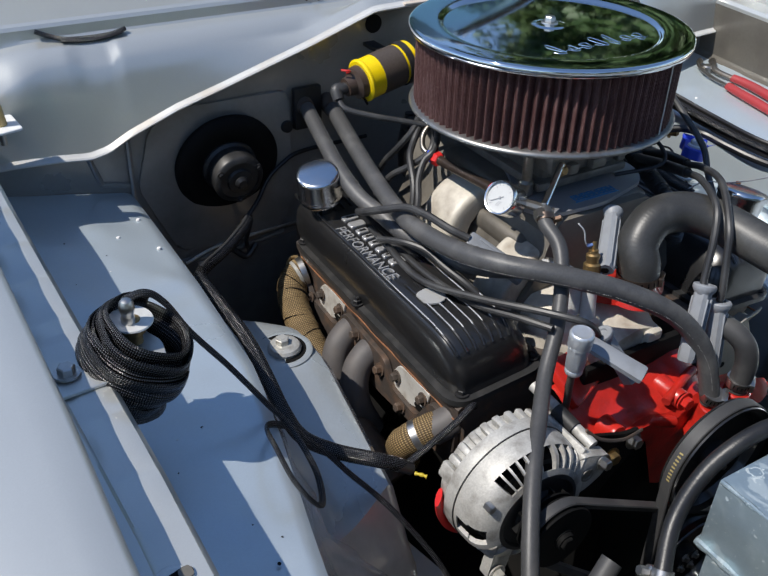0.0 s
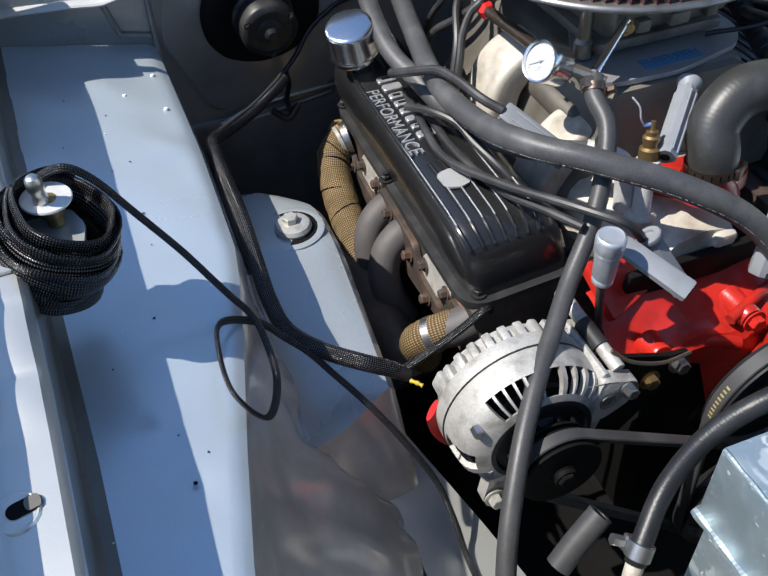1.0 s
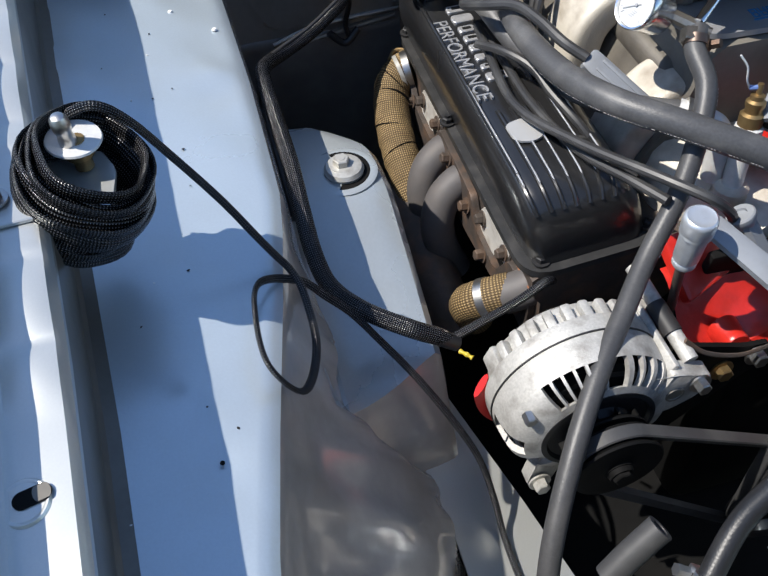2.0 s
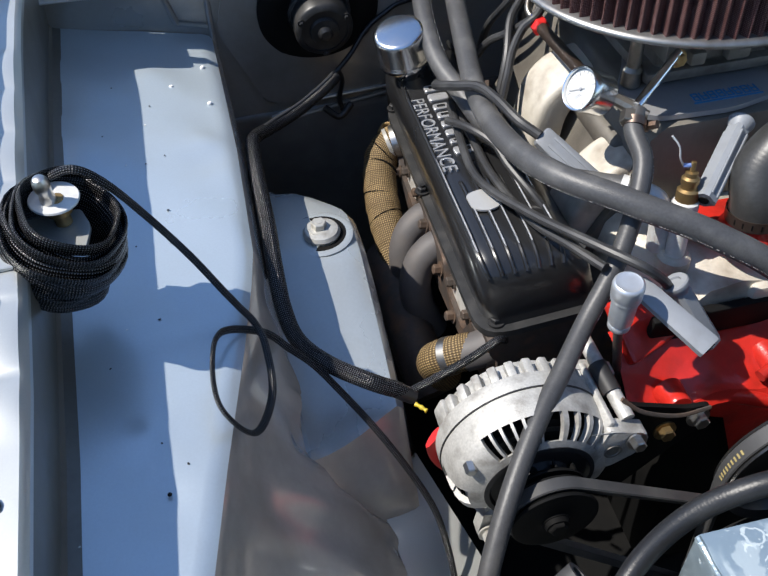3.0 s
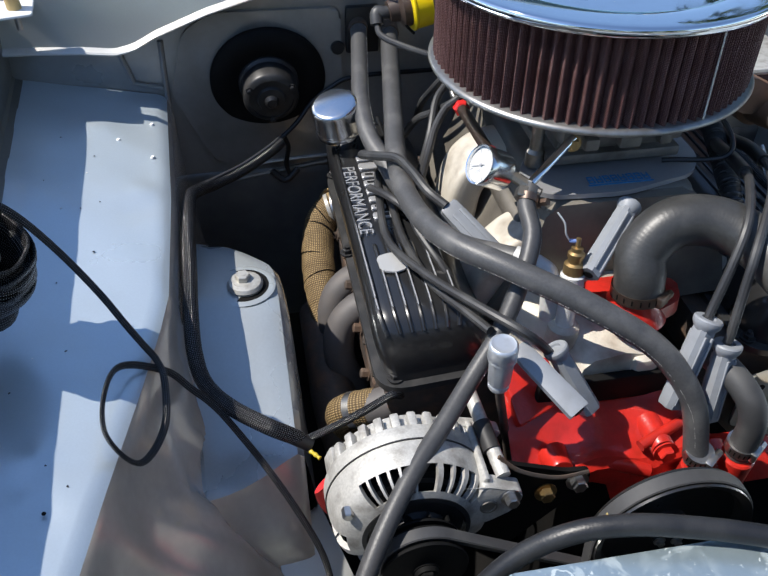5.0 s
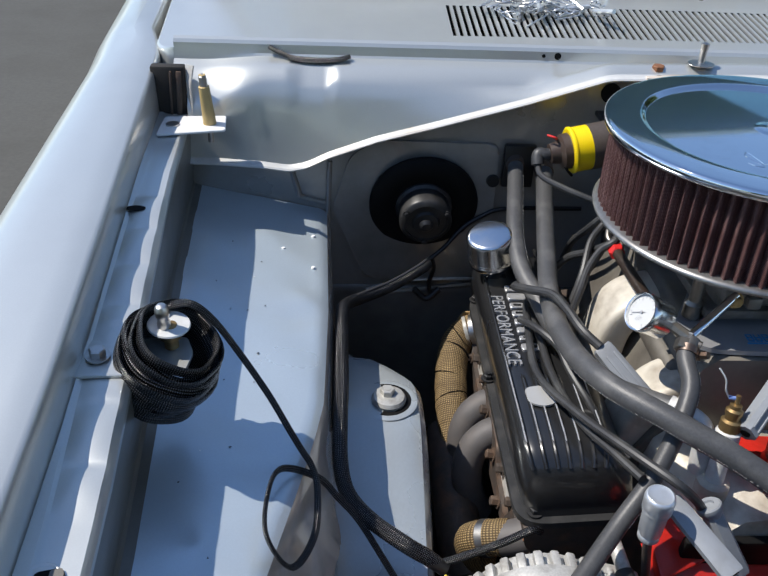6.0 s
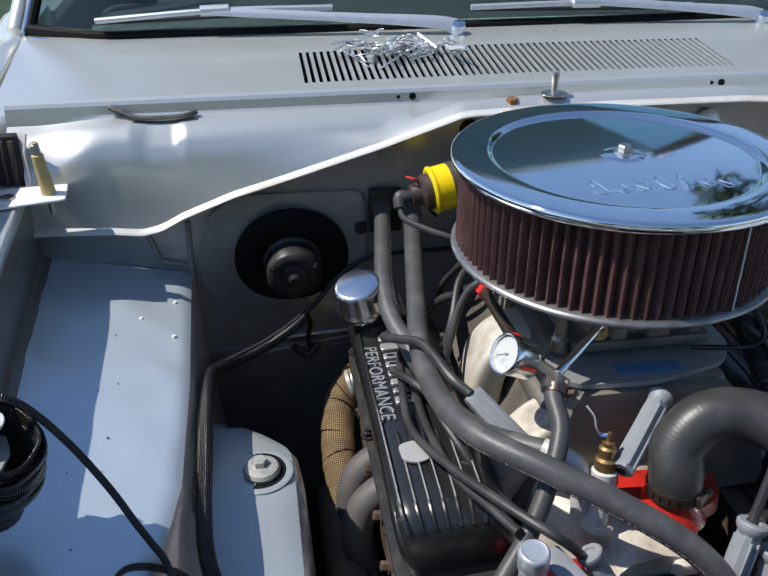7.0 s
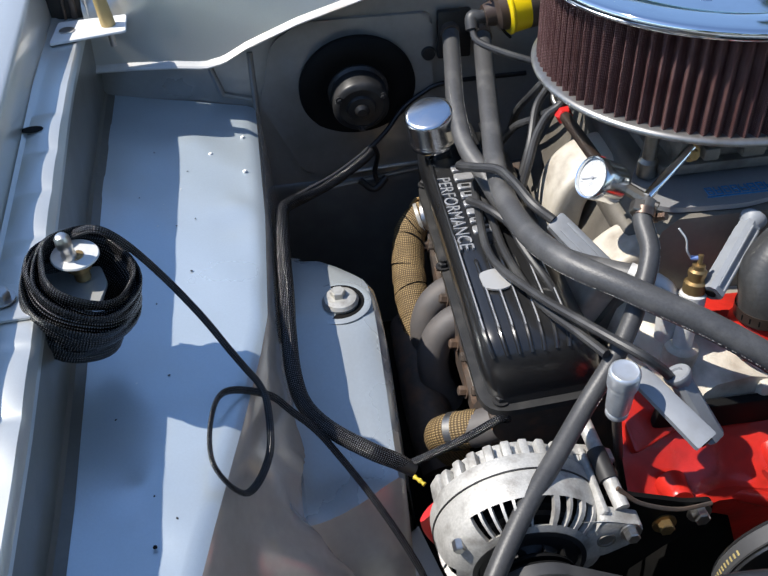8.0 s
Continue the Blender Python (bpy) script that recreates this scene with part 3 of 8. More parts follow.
def gutter(s):
    """The stepped ledge between fender and inner fender, with pressed pads along it, and the dull wall that drops from it."""
    rows = []
    for y in steps(-0.72, 0.30, 260):
        j, e = along(JOIN, y), along(LEDGE_IN, y)
        w = abs(math.sin((y + 0.012) / 0.0655 * math.pi))
        pad = (0.0034 * w ** 0.75 * sm((y + 0.40) / 0.06) if y < 0.055 else 0.0) if not (-0.262 < y < -0.172) else 0.0015
        z = ledge_z(y)
        so = e - 0.005
        zs = shelf_z(so, y)
        rows.append([(s * x, y, h) for x, h in (
            (along(CREST, y) + 0.002, z + 0.003), (j - 0.001, z + 0.0025), (j + 0.002, z + 0.0005), (lerp(j, e, 0.14), z + pad * 0.45), (lerp(j, e, 0.30), z + pad * 0.9), (lerp(j, e, 0.55), z + pad), (lerp(j, e, 0.76), z + pad * 0.95),
            (lerp(j, e, 0.90), z + pad * 0.6), (e - 0.0015, z - 0.002), (e + 0.001, z - 0.006), (e + 0.001, z - 0.012), (e + 0.0005, z - 0.03), (so + 0.002, lerp(z, zs, 0.7)), (so, zs + 0.006), (so + 0.003, zs + 0.001), (so + 0.012, zs - 0.002))])
    # Own part, so that the wall's dark reflection can sit in its colour.
    part("gutter_wall", loft(bmesh.new(), [r[10:] for r in rows]), SILVER_SHADE, car, "silver gutter wall, dark reflection in its colour", 28)
    return part("hood_gutter", loft(bmesh.new(), [r[:11] for r in rows]), SILVER, car, "silver hood gutter with pressed pads", 28)


DENTS = ((-0.503, 0.06, 0.0022, 0.018), (-0.512, 0.02, -0.0016, 0.022), (-0.50, 0.12, -0.0012, 0.03), (-0.575, -0.33, 0.0018, 0.012), (-0.585, -0.36, -0.0016, 0.012), (-0.545, -0.30, 0.0012, 0.03), (-0.56, 0.20, 0.0020, 0.022), (-0.60, 0.12, -0.0015, 0.035), (-0.563, -0.386, -0.0018, 0.014), (-0.52, -0.10, 0.0012, 0.04), (-0.59, -0.10, -0.0014, 0.04))


def dented(x, y):
    return sum(a * math.exp(-((x - u) ** 2 + (y - v) ** 2) / (w * w)) for u, v, a, w in DENTS)


def inner_fender(s):
    """The flat shelf of the inner fender and the splash wall that drops from its edge."""
    rows = []
    for y in steps(-0.72, 0.30, 150):
        e, i = along(LEDGE_IN, y) + 0.006, along(SHELF_IN, y)
        f = sm((-0.26 - y) / 0.07)
        q = sm((-0.10 - y) / 0.12)
        xs = [(x, shelf_z(x, y) + dented(x, y) * sm((x - e) / 0.02) + 0.0008 * math.sin(x * 60 + 2 * y * 17) * math.sin(y * 23)) for x in steps(e, i - 0.012, 24)]
        zi = shelf_z(i, y)
        xs += [(i - 0.005, zi - 0.0012), (i, zi - 0.005), (i + 0.003, zi - 0.013), (i + 0.006, zi - 0.03),
               (i + lerp(0.008, 0.016, q) + 0.003 * q * math.sin(y * 62), 0.655)]
        for z, a, b, c, amp, fr, ph in ((0.627, 0.009, 0.024, 0.006, 0.0035, 47, 2), (0.60, 0.010, 0.032, 0.018, 0.004, 52, 1), (0.572, 0.012, 0.037, 0.036, 0.005, 58, -0.5), (0.545, 0.014, 0.041, 0.055, 0.006, 41, 0), (0.518, 0.017, 0.045, 0.068, 0.006, 44, 0.4), (0.49, 0.02, 0.05, 0.078, 0.006, 47, 0.8), (0.43, 0.03, 0.06, 0.08, 0.005, 60, 0), (0.30, 0.03, 0.065, 0.085, 0, 1, 0)):
            xs.append((i + lerp(a, b, q) + c * f + q * amp * (math.sin(y * fr + ph) + 0.45 * math.sin(y * fr * 2.3 + z * 60)), z))
        rows.append([(s * x, y, z) for x, z in xs])
    ob = part("inner_fender", loft(bmesh.new(), [r[:27] for r in rows]), SILVER_DULL, car, "flat silver inner fender shelf", 28)
    part("splash_wall", loft(bmesh.new(), [r[26:] for r in rows]), SILVER_GRIME_TINT if s > 0 else SILVER_DULL, car, "grimy glossy silver splash wall, brown reflection painted in" if s > 0 else "silver splash wall", 28)
    return ob


def shock_tower(s):
    """The pressed tower that carries the shock absorber's top; its front edge runs slanting to a low nose."""
    rows = []
    for y in steps(-0.275, 0.098, 36):
        l = max(along(SHELF_IN, y) + 0.012, lerp(-0.462, -0.457, sm((-0.12 - y) / 0.15)))
        r = -0.353 - 0.6 * (math.hypot(y - 0.015, 0.012) + y - 0.015)
        drop = max(0, -0.075 - y)
        z = 0.634 + 0.0035 * sm((y + 0.075) / 0.02) - 0.03 * sm((y - 0.05) / 0.05)
        row = []
        for k, (x, h) in enumerate(((l - 0.016, -0.014), (l - 0.004, 0.006), (l, 0.010), (l + 0.008, 0.006), (l + 0.02, 0.003), (lerp(l, r, 0.35), 0.002), (lerp(l, r, 0.55), 0.001), (lerp(l, r, 0.7), 0), (max(r - 0.018, lerp(l, r, 0.8)), -0.002), (max(r - 0.007, lerp(l, r, 0.92)), -0.006), (r, -0.016), (r + 0.005, -0.05), (r + 0.012, -0.19), (r + 0.012, -0.33))):
            u = min(1.0, max(0.0, (x + 0.457) / 0.10))
            fall = drop * lerp(0.375, 0.33, u) + 0.012 * sm(drop / 0.2) * math.sin(u * math.pi)
            row.append((s * x, y + drop * 0.24 * u, z + h * (1 - 0.6 * sm(drop / 0.2) * (h > 0)) - fall * (h > -0.1)))
        rows.append(row)
    edge = rows[0][1:11]
    front = [edge]
    for d, k in ((0.004, 0.10), (0.012, 0.30), (0.022, 0.55), (0.032, 0.80), (0.044, 1.0), (0.055, 1.6), (0.07, 2.6)):
        front.append([(x + s * 0.012 * k * (1 - u), y - d * (0.5 + 0.5 * u) - 0.012 * k * u, z - k * lerp(0.030, 0.075, u) - 0.004 * math.sin(u * 7) * min(k, 1)) for (x, y, z), u in ((p, n / 9) for n, p in enumerate(edge))])
    part("tower_front", loft(bmesh.new(), front), SILVER_GRIME_TINT if s > 0 else SILVER_DULL, car, "front face of the tower", 40)
    return part("shock_tower", loft(bmesh.new(), rows), SILVER_TOWER if s > 0 else SILVER_DULL, car, "pressed silver shock tower", 30)


for side in (1, -1):
    front_fender(side)
    gutter(side)
    inner_fender(side)
    shock_tower(side)


# seam line along the top of the firewall
FLANGE = ((0.0, 0.952), (0.09, 0.950), (0.102, 0.949), (0.207, 0.914), (0.342, 0.874), (0.41, 0.855), (0.479, 0.829), (0.51, 0.813), (0.535, 0.808), (0.576, 0.813), (0.627, 0.816), (0.68, 0.817))


FLANGE_FAR = ((0.0, 0.952), (0.10, 0.954), (0.30, 0.953), (0.37, 0.948), (0.42, 0.925), (0.46, 0.885), (0.50, 0.845), (0.545, 0.810), (0.576, 0.813), (0.68, 0.817))


def flange_z(x):
    return along(FLANGE_FAR if x > 0.02 else FLANGE, abs(x))


# firewall with its raised panel
bm = bmesh.new()
rows = [[(x, 0.302 + 0.0015 * math.sin(x * 19 + z * 7), z) for x, z in ((x, lerp(0.30, flange_z(x) - 0.003, k)) for x in steps(-0.685, 0.685, 60))] for k in steps(0, 1, 16)]
part("firewall", thicken(loft(bm, rows), 0.0015), FIREWALL, car, "dusty grey firewall", 30)
bm = bmesh.new()
prism(bm, rounded([(-0.448, 0.822), (-0.474, 0.735), (-0.425, 0.615), (-0.255, 0.612), (-0.232, 0.66), (-0.232, 0.843), (-0.405, 0.846)], 0.016, 6), 0.012, Matrix(((1, 0, 0, 0), (0, 0, -1, 0.3055), (0, 1, 0, 0), (0, 0, 0, 1))), 0.005, 3)
part("firewall_panel", bm, FIREWALL, car, "raised blower panel")
for a, b in (((-0.478, 0.30, 0.81), (-0.484, 0.30, 0.60)), ((-0.535, 0.30, 0.80), (-0.522, 0.30, 0.752)), ((-0.522, 0.30, 0.752), (-0.484, 0.30, 0.742)), ((-0.40, 0.298, 0.585), (-0.25, 0.298, 0.605))):
    part("pressed_rib", tube(bmesh.new(), [a, b], 0.004, 8, smooth=False), FIREWALL, car)
# Dark sheet over the lower firewall; the bay's shade is in its colour.
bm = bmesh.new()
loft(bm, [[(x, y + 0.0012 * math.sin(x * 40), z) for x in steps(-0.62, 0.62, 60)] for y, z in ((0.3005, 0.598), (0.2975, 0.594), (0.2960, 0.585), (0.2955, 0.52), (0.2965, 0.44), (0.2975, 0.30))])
part("toe_board", bm, mat("shaded_toe_board", (0.12, 0.117, 0.11), 0.42, 0.15, coat=0.3, vary=0.3, scale=40, dirt=(0.05, 0.048, 0.044), dirt_amount=0.6, dirt_scale=9), car, "lower firewall darkened for bay shade")

# plenum, seam and cowl
def plenum_rows(pick, wide_x=0.672):
    rows = []
    for x in steps(-wide_x, wide_x, 154):
        zf = flange_z(x)
        step = 0.018 * sm((abs(x) - 0.47) / 0.010) * (1 - sm((abs(x) - 0.522) / 0.005)) if x < 0 else 0
        wide = 0.032 * sm((abs(x) - 0.56) / 0.10)
        zc = max(0.932 - step * 0.45 - wide, zf + 0.003)
        prof = [(0.300, zf - 0.007), (0.270, zf - 0.003), (0.2650, zf - 0.001), (0.2636, zf + 0.0012), (0.2655, zf + 0.0032), (0.2692, zf + 0.0042), (0.2730, zf + 0.0068), (lerp(0.273, 0.291, 0.6), max(lerp(zf + 0.012, zc, 0.6), zf + 0.013)),
                (0.291, max(zc - 0.006, zf + 0.014)), (0.296, max(zc, zf + 0.015)), (0.306 + step * 0.5, max(0.9425 - wide * 0.5, zf + 0.005)), (0.322, 0.947 - wide * 0.3), (0.333, 0.951 - wide * 0.2), (0.3355, 0.954), (0.337, 0.966), (0.340, 0.9705), (0.346, 0.973)]
        out = 0.010 * sm((abs(x) - 0.56) / 0.05)
        rows.append([(x, y - out * (0, 0.5, 1, 1, 0.6, 0.2)[k - 6] if 6 <= k <= 11 else y, z) for k, (y, z) in list(enumerate(prof))[pick]])
    return rows


part("seam_flange", loft(bmesh.new(), plenum_rows(slice(0, 7))), SEAM, car, "white seam sealer edge with tan stains", 30)
part("cowl_face", loft(bmesh.new(), plenum_rows(slice(11, None), 0.694)), SILVER, car, "upright silver cowl edge", 26)
part("plenum_panel", loft(bmesh.new(), plenum_rows(slice(6, 12))), SILVER, car, "silver cowl plenum front", 70)

# the cowl's top is a frame round the air slots
GX0, GX1, GY0, GY1, SLOTS = -0.303, 0.347, 0.376, 0.500, 62


def cowl_z(x, y):
    return 0.973 + 0.10 * (y - 0.346) - 0.012 * sm((abs(x) - 0.62) / 0.13) - 0.02 * abs(x) ** 2


def cowl_back(x):
    return 0.592 + 0.07 * abs(x) ** 2 + 0.06 * sm((abs(x) - 0.6) / 0.11)


cowl = new("cowl_top")
cowl.location = (0, 0, 0)
cowl.parent = car
cowl.location = (0, -1.0, 0)
bm = bmesh.new()
ends = lambda y: 0.694 + 0.032 * math.sqrt(1 - (1 - min(1.0, (y - 0.346) / 0.04)) ** 2) + 0.055 * max(0, y - 0.386)
COWL_Y = (0.346, 0.3475, 0.350, 0.354, 0.360, 0.368, 0.377, 0.386, 0.40, 0.43, 0.47, 0.51, 0.55, 0.59, 0.63, 0.67, 0.71, 0.75, 0.80)
for sx, inner in ((-1, GX0), (1, GX1)):
    fold = [[(sx * ends(y), y, cowl_z(ends(y), y) - 0.030), (sx * ends(y), y, cowl_z(ends(y), y) - 0.003)] for y in COWL_Y]
    skin = [[(x, min(y, cowl_back(x) + 0.02)) for x in (lerp(sx * (ends(y) - 0.003), inner, k / 14) for k in range(15))] for y in COWL_Y]
    loft(bm, [f_ + [(x, y, cowl_z(x, y)) for x, y in row] for f_, row in zip(fold, skin)])
loft(bm, [[(x, y, cowl_z(x, y)) for x in steps(GX0, GX1, 20)] for y in steps(0.346, GY0, 3)])
loft(bm, [[(x, y, cowl_z(x, y)) for x in steps(GX0, GX1, 20)] for y in steps(GY1, 0.63, 5)])
bmesh.ops.remove_doubles(bm, verts=bm.verts, dist=0.0005)
part("cowl_skin", bm, SILVER, cowl, "flat silver cowl top", 25)
pitch = (GX1 - GX0) / SLOTS
for k in range(SLOTS):
    x = GX0 + pitch * (k + 0.75)
    bm = bmesh.new()
    m = Matrix.Translation((x, (GY0 + GY1) / 2, cowl_z(x, (GY0 + GY1) / 2) - 0.0016)) @ pose(0, 0, 0, math.degrees(math.atan(0.10)))
    box(bm, pitch * 0.5, GY1 - GY0 + 0.004, 0.003, m)
    part("slat", bm, SILVER, cowl)
# Black sheet that paints the shade below the slots.
bm = bmesh.new()
box(bm, 0.70, 0.16, 0.01, pose(0.02, 0.44, 0.915))
part("plenum_floor", bm, BLACK_DEEP, cowl, "dark plenum floor")

# hinge recesses beside the cowl: black blocks paint their shade, hinge leaves inside
for s in (1, -1):
    recess = new("hinge_recess")
    recess.parent = car
    recess.location = (0, -1.0, 0)
    tagged(recess, "hinge recess of black shade blocks and brown strips")
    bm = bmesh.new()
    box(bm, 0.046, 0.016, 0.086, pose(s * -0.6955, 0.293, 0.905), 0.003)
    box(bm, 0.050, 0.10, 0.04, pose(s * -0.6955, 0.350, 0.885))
    part("shade_block", bm, RECESS_SHADE, recess)
    for x, w, m_ in ((-0.682, 0.007, SOOT_IRON), (-0.693, 0.003, SOOT_IRON)):
        bm = bmesh.new()
        box(bm, w, 0.005, 0.074, pose(s * x, 0.2845, 0.905, 0, s * 3, 0), 0.001)
        part("hinge_leaf", bm, m_, recess)
    bm = bmesh.new()
    loft(bm, [[(s * -0.6725, 0.290, 0.872), (s * -0.6665, 0.280, 0.872)], [(s * -0.6720, 0.288, 0.925), (s * -0.6650, 0.278, 0.925)], [(s * -0.6720, 0.292, 0.950), (s * -0.660, 0.284, 0.950)]])
    part("recess_edge", thicken(bm, 0.002), SEAM, car, "pale sealed recess edge")

# windscreen, pillars, roof, doors
def glass_rows(n, inset=0.0):
    rows = []
    for t in steps(0, 1, 10):
        row = []
        for u in steps(-1, 1, 24):
            w = lerp(0.728, 0.60, t) - inset
            x = u * w
            y = lerp(cowl_back(x) + 0.012, 0.97 + 0.10 * u * u, t)
            z = lerp(0.987 - 0.004 * u * u, 1.420 - 0.02 * u * u, t) + 0.018 * math.sin(math.pi * t)
            row.append((x, y + n, z))
        rows.append(row)
    return rows


screen = part("windshield", thicken(loft(bmesh.new(), glass_rows(0)), 0.005), GLASS, car, "green-tinted windshield glass")
screen.visible_shadow = False
edge = [Vector(p) for p in glass_rows(-0.004)[0]]
part("windshield_gasket", tube(bmesh.new(), [p + Vector((0, -0.004, 0.010)) for p in edge[::2]], 0.0100, 10), BLACK_DEEP, car, "black rubber windshield gasket")
part("windshield_trim", tube(bmesh.new(), [p + Vector((0, -0.022, 0.000)) for p in edge[::2]], 0.005, 10, flat=0.6), CHROME, car, "bright windshield trim")
for s in (1, -1):
    a, b = Vector((s * 0.764, 0.745, 0.980)), Vector((s * 0.640, 1.09, 1.410))
    part("pillar", tube(bmesh.new(), [a, b], 0.017, 14, smooth=False), SILVER, car)
    side = [Vector(r_[-1 if s > 0 else 0]) for r_ in glass_rows(-0.004)]
    part("windshield_gasket", tube(bmesh.new(), [p + Vector((s * 0.004, -0.004, 0.002)) for p in side[::2]], 0.009, 10), BLACK_DEEP, car, "black rubber windshield gasket")
    part("windshield_trim", tube(bmesh.new(), [p + Vector((s * 0.012, -0.010, 0.004)) for p in side[::2]], 0.004, 8), CHROME, car, "bright windshield trim")
rows = []
for y in steps(0.955, 2.45, 14):
    t = (y - 0.955) / 1.495
    rows.append([(u * (0.60 + 0.05 * math.sin(math.pi * t)), y + 0.09 * u * u * (1 - t), 1.427 + 0.045 * math.sin(math.pi * min(1, t * 1.1)) - 0.035 * u * u) for u in steps(-1, 1, 16)])
part("roof", thicken(loft(bmesh.new(), rows), 0.02), SILVER, car, "silver roof")
for s in (1, -1):
    bm = bmesh.new()
    loft(bm, [[(s * x, y, z) for x, z in ((0.890, 0.25), (0.912, 0.55), (0.895, 0.80), (0.870, 0.90), (0.842, 0.940), (0.80, 0.954), (0.762, 0.957))] for y in steps(1.056, 2.9, 8)])
    part("door", thicken(bm, 0.02), SILVER, car, "silver door")
bm = bmesh.new()
box(bm, 1.3, 1.9, 0.5, pose(0, 1.75, 0.62), 0.08)
part("interior", bm, SEAT, car, "dark car interior")
bm = bmesh.new()
box(bm, 1.3, 0.25, 0.10, pose(0, 0.82, 0.94), 0.03)
part("dashboard", bm, SEAT, car, "dark dashboard top")

# front of the bay
bm = bmesh.new()
box(bm, 1.28, 0.019, 0.30, pose(0, -0.6410, 0.6475), 0.003)
part("core_support", bm, SUPPORT, car, "grey radiator core support")
bm = bmesh.new()
box(bm, 1.24, 0.016, 0.020, pose(0, -0.6595, 0.787), 0.004)
part("seal_strip", bm, RUBBER, car, "black rubber seal strip")
bm = bmesh.new()
loft(bm, [[(x, y, 0.792 - 0.01 * (x / 0.6) ** 2 - 0.05 * (y + 0.668) ** 2) for x in steps(-0.62, 0.62, 12)] for y in steps(-0.668, -1.0, 6)] + [[(x, -1.0, 0.60) for x in steps(-0.62, 0.62, 12)]])
part("front_panel", bm, SILVER, car, "silver front panel")
# Added black floor that paints the bay's depth in shade.
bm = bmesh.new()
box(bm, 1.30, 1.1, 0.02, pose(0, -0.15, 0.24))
part("shade_floor", bm, BLACK_DEEP, car)
bm = bmesh.new()
loft(bm, [[(-0.395, -0.27, 0.470), (-0.340, -0.22, 0.455)], [(-0.385, -0.36, 0.462), (-0.305, -0.35, 0.447)], [(-0.385, -0.60, 0.455), (-0.250, -0.60, 0.442)]])
part("gusset", thicken(bm, 0.002), SILVER, car, "silver lower gusset plate")

# plain tail that closes the body behind the cabin
bm = loft(bmesh.new(), [[(u * w, y, z - 0.02 * u * u) for u in steps(-1, 1, 12)] for y, z, w in ((2.44, 1.40, 0.60), (2.60, 1.28, 0.64), (2.76, 1.13, 0.68), (2.92, 0.985, 0.72))])
rear = part("rear_window", thicken(bm, 0.005), GLASS, car, "green-tinted rear window")
rear.visible_shadow = False
bm = loft(bmesh.new(), [[(u * w, y, z - 0.012 * u * u) for u in steps(-1, 1, 14)] for y, z, w in ((2.90, 0.975, 0.765), (3.10, 0.975, 0.765), (3.35, 0.962, 0.762), (3.55, 0.955, 0.755), (3.64, 0.945, 0.752), (3.68, 0.88, 0.82), (3.69, 0.70, 0.858), (3.68, 0.45, 0.86), (3.66, 0.25, 0.845))])
part("trunk_lid", thicken(bm, 0.01), SILVER, car, "silver trunk lid and tail")
for s in (1, -1):
    bm = loft(bmesh.new(), [[(s * x * k, y, z) for x, z in ((0.890, 0.25), (0.912, 0.55), (0.895, 0.80), (0.870, 0.90), (0.842, 0.940), (0.80, 0.954), (0.762, 0.957))] for y, k in ((2.906, 1.0), (3.2, 0.995), (3.5, 0.98), (3.66, 0.95))])
    part("quarter_panel", thicken(bm, 0.02), SILVER, car, "silver rear quarter panel")

# wheels under the car
for x, y in ((-0.68, -0.12), (0.68, -0.12), (-0.68, 2.55), (0.68, 2.55)):
    w = new("wheel")
    w.parent = car
    w.location = (x, y - 1.0, 0.31)
    m = frame_at((x, y, 0.31), (1, 0, 0))
    part("tyre", lathe(bmesh.new(), [(0.18, -0.08), (0.27, -0.09), (0.30, -0.075), (0.312, -0.03), (0.312, 0.03), (0.30, 0.075), (0.27, 0.09), (0.18, 0.08)], m, 40), RUBBER, w, "black rubber tyre")
    part("rim", lathe(bmesh.new(), [(0, -0.05), (0.12, -0.05), (0.17, -0.07), (0.182, -0.075), (0.182, 0.075), (0.17, 0.07), (0.12, 0.05), (0, 0.05)], m, 32), STEEL, w)


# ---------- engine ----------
# The block's black holds the shade deep in the bay.
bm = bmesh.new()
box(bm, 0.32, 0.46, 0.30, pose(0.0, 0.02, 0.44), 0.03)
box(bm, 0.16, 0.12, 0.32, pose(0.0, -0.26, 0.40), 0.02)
single("engine_block", bm, BLACK_DEEP, "engine block deep in the bay, black for shade", "engine block")


def head(s):
    """A cast cylinder head below its valve cover: a rail, a short wall and the exhaust face."""
    bm = bmesh.new()
    rows = []
    for y in steps(-0.222, 0.222, 40):
        w = 0.0025 * math.sin(y * 90)
        rows.append([(s * x, y, z) for x, z in ((-0.10, 0.648), (-0.120, 0.644), (-0.258, 0.6295), (-0.2625, 0.626), (-0.2620, 0.616), (-0.2585 + w * 0.4, 0.604), (-0.2565, 0.598), (-0.2505, 0.592 + w), (-0.2490, 0.55), (-0.2470, 0.50), (-0.17, 0.48), (-0.10, 0.56))])
    loft(bm, rows, close=True)
    bm.verts.ensure_lookup_table()
    bm.faces.new([bm.verts[k] for k in range(12)])
    bm.faces.new([bm.verts[480 + k] for k in range(12)])
    return bm


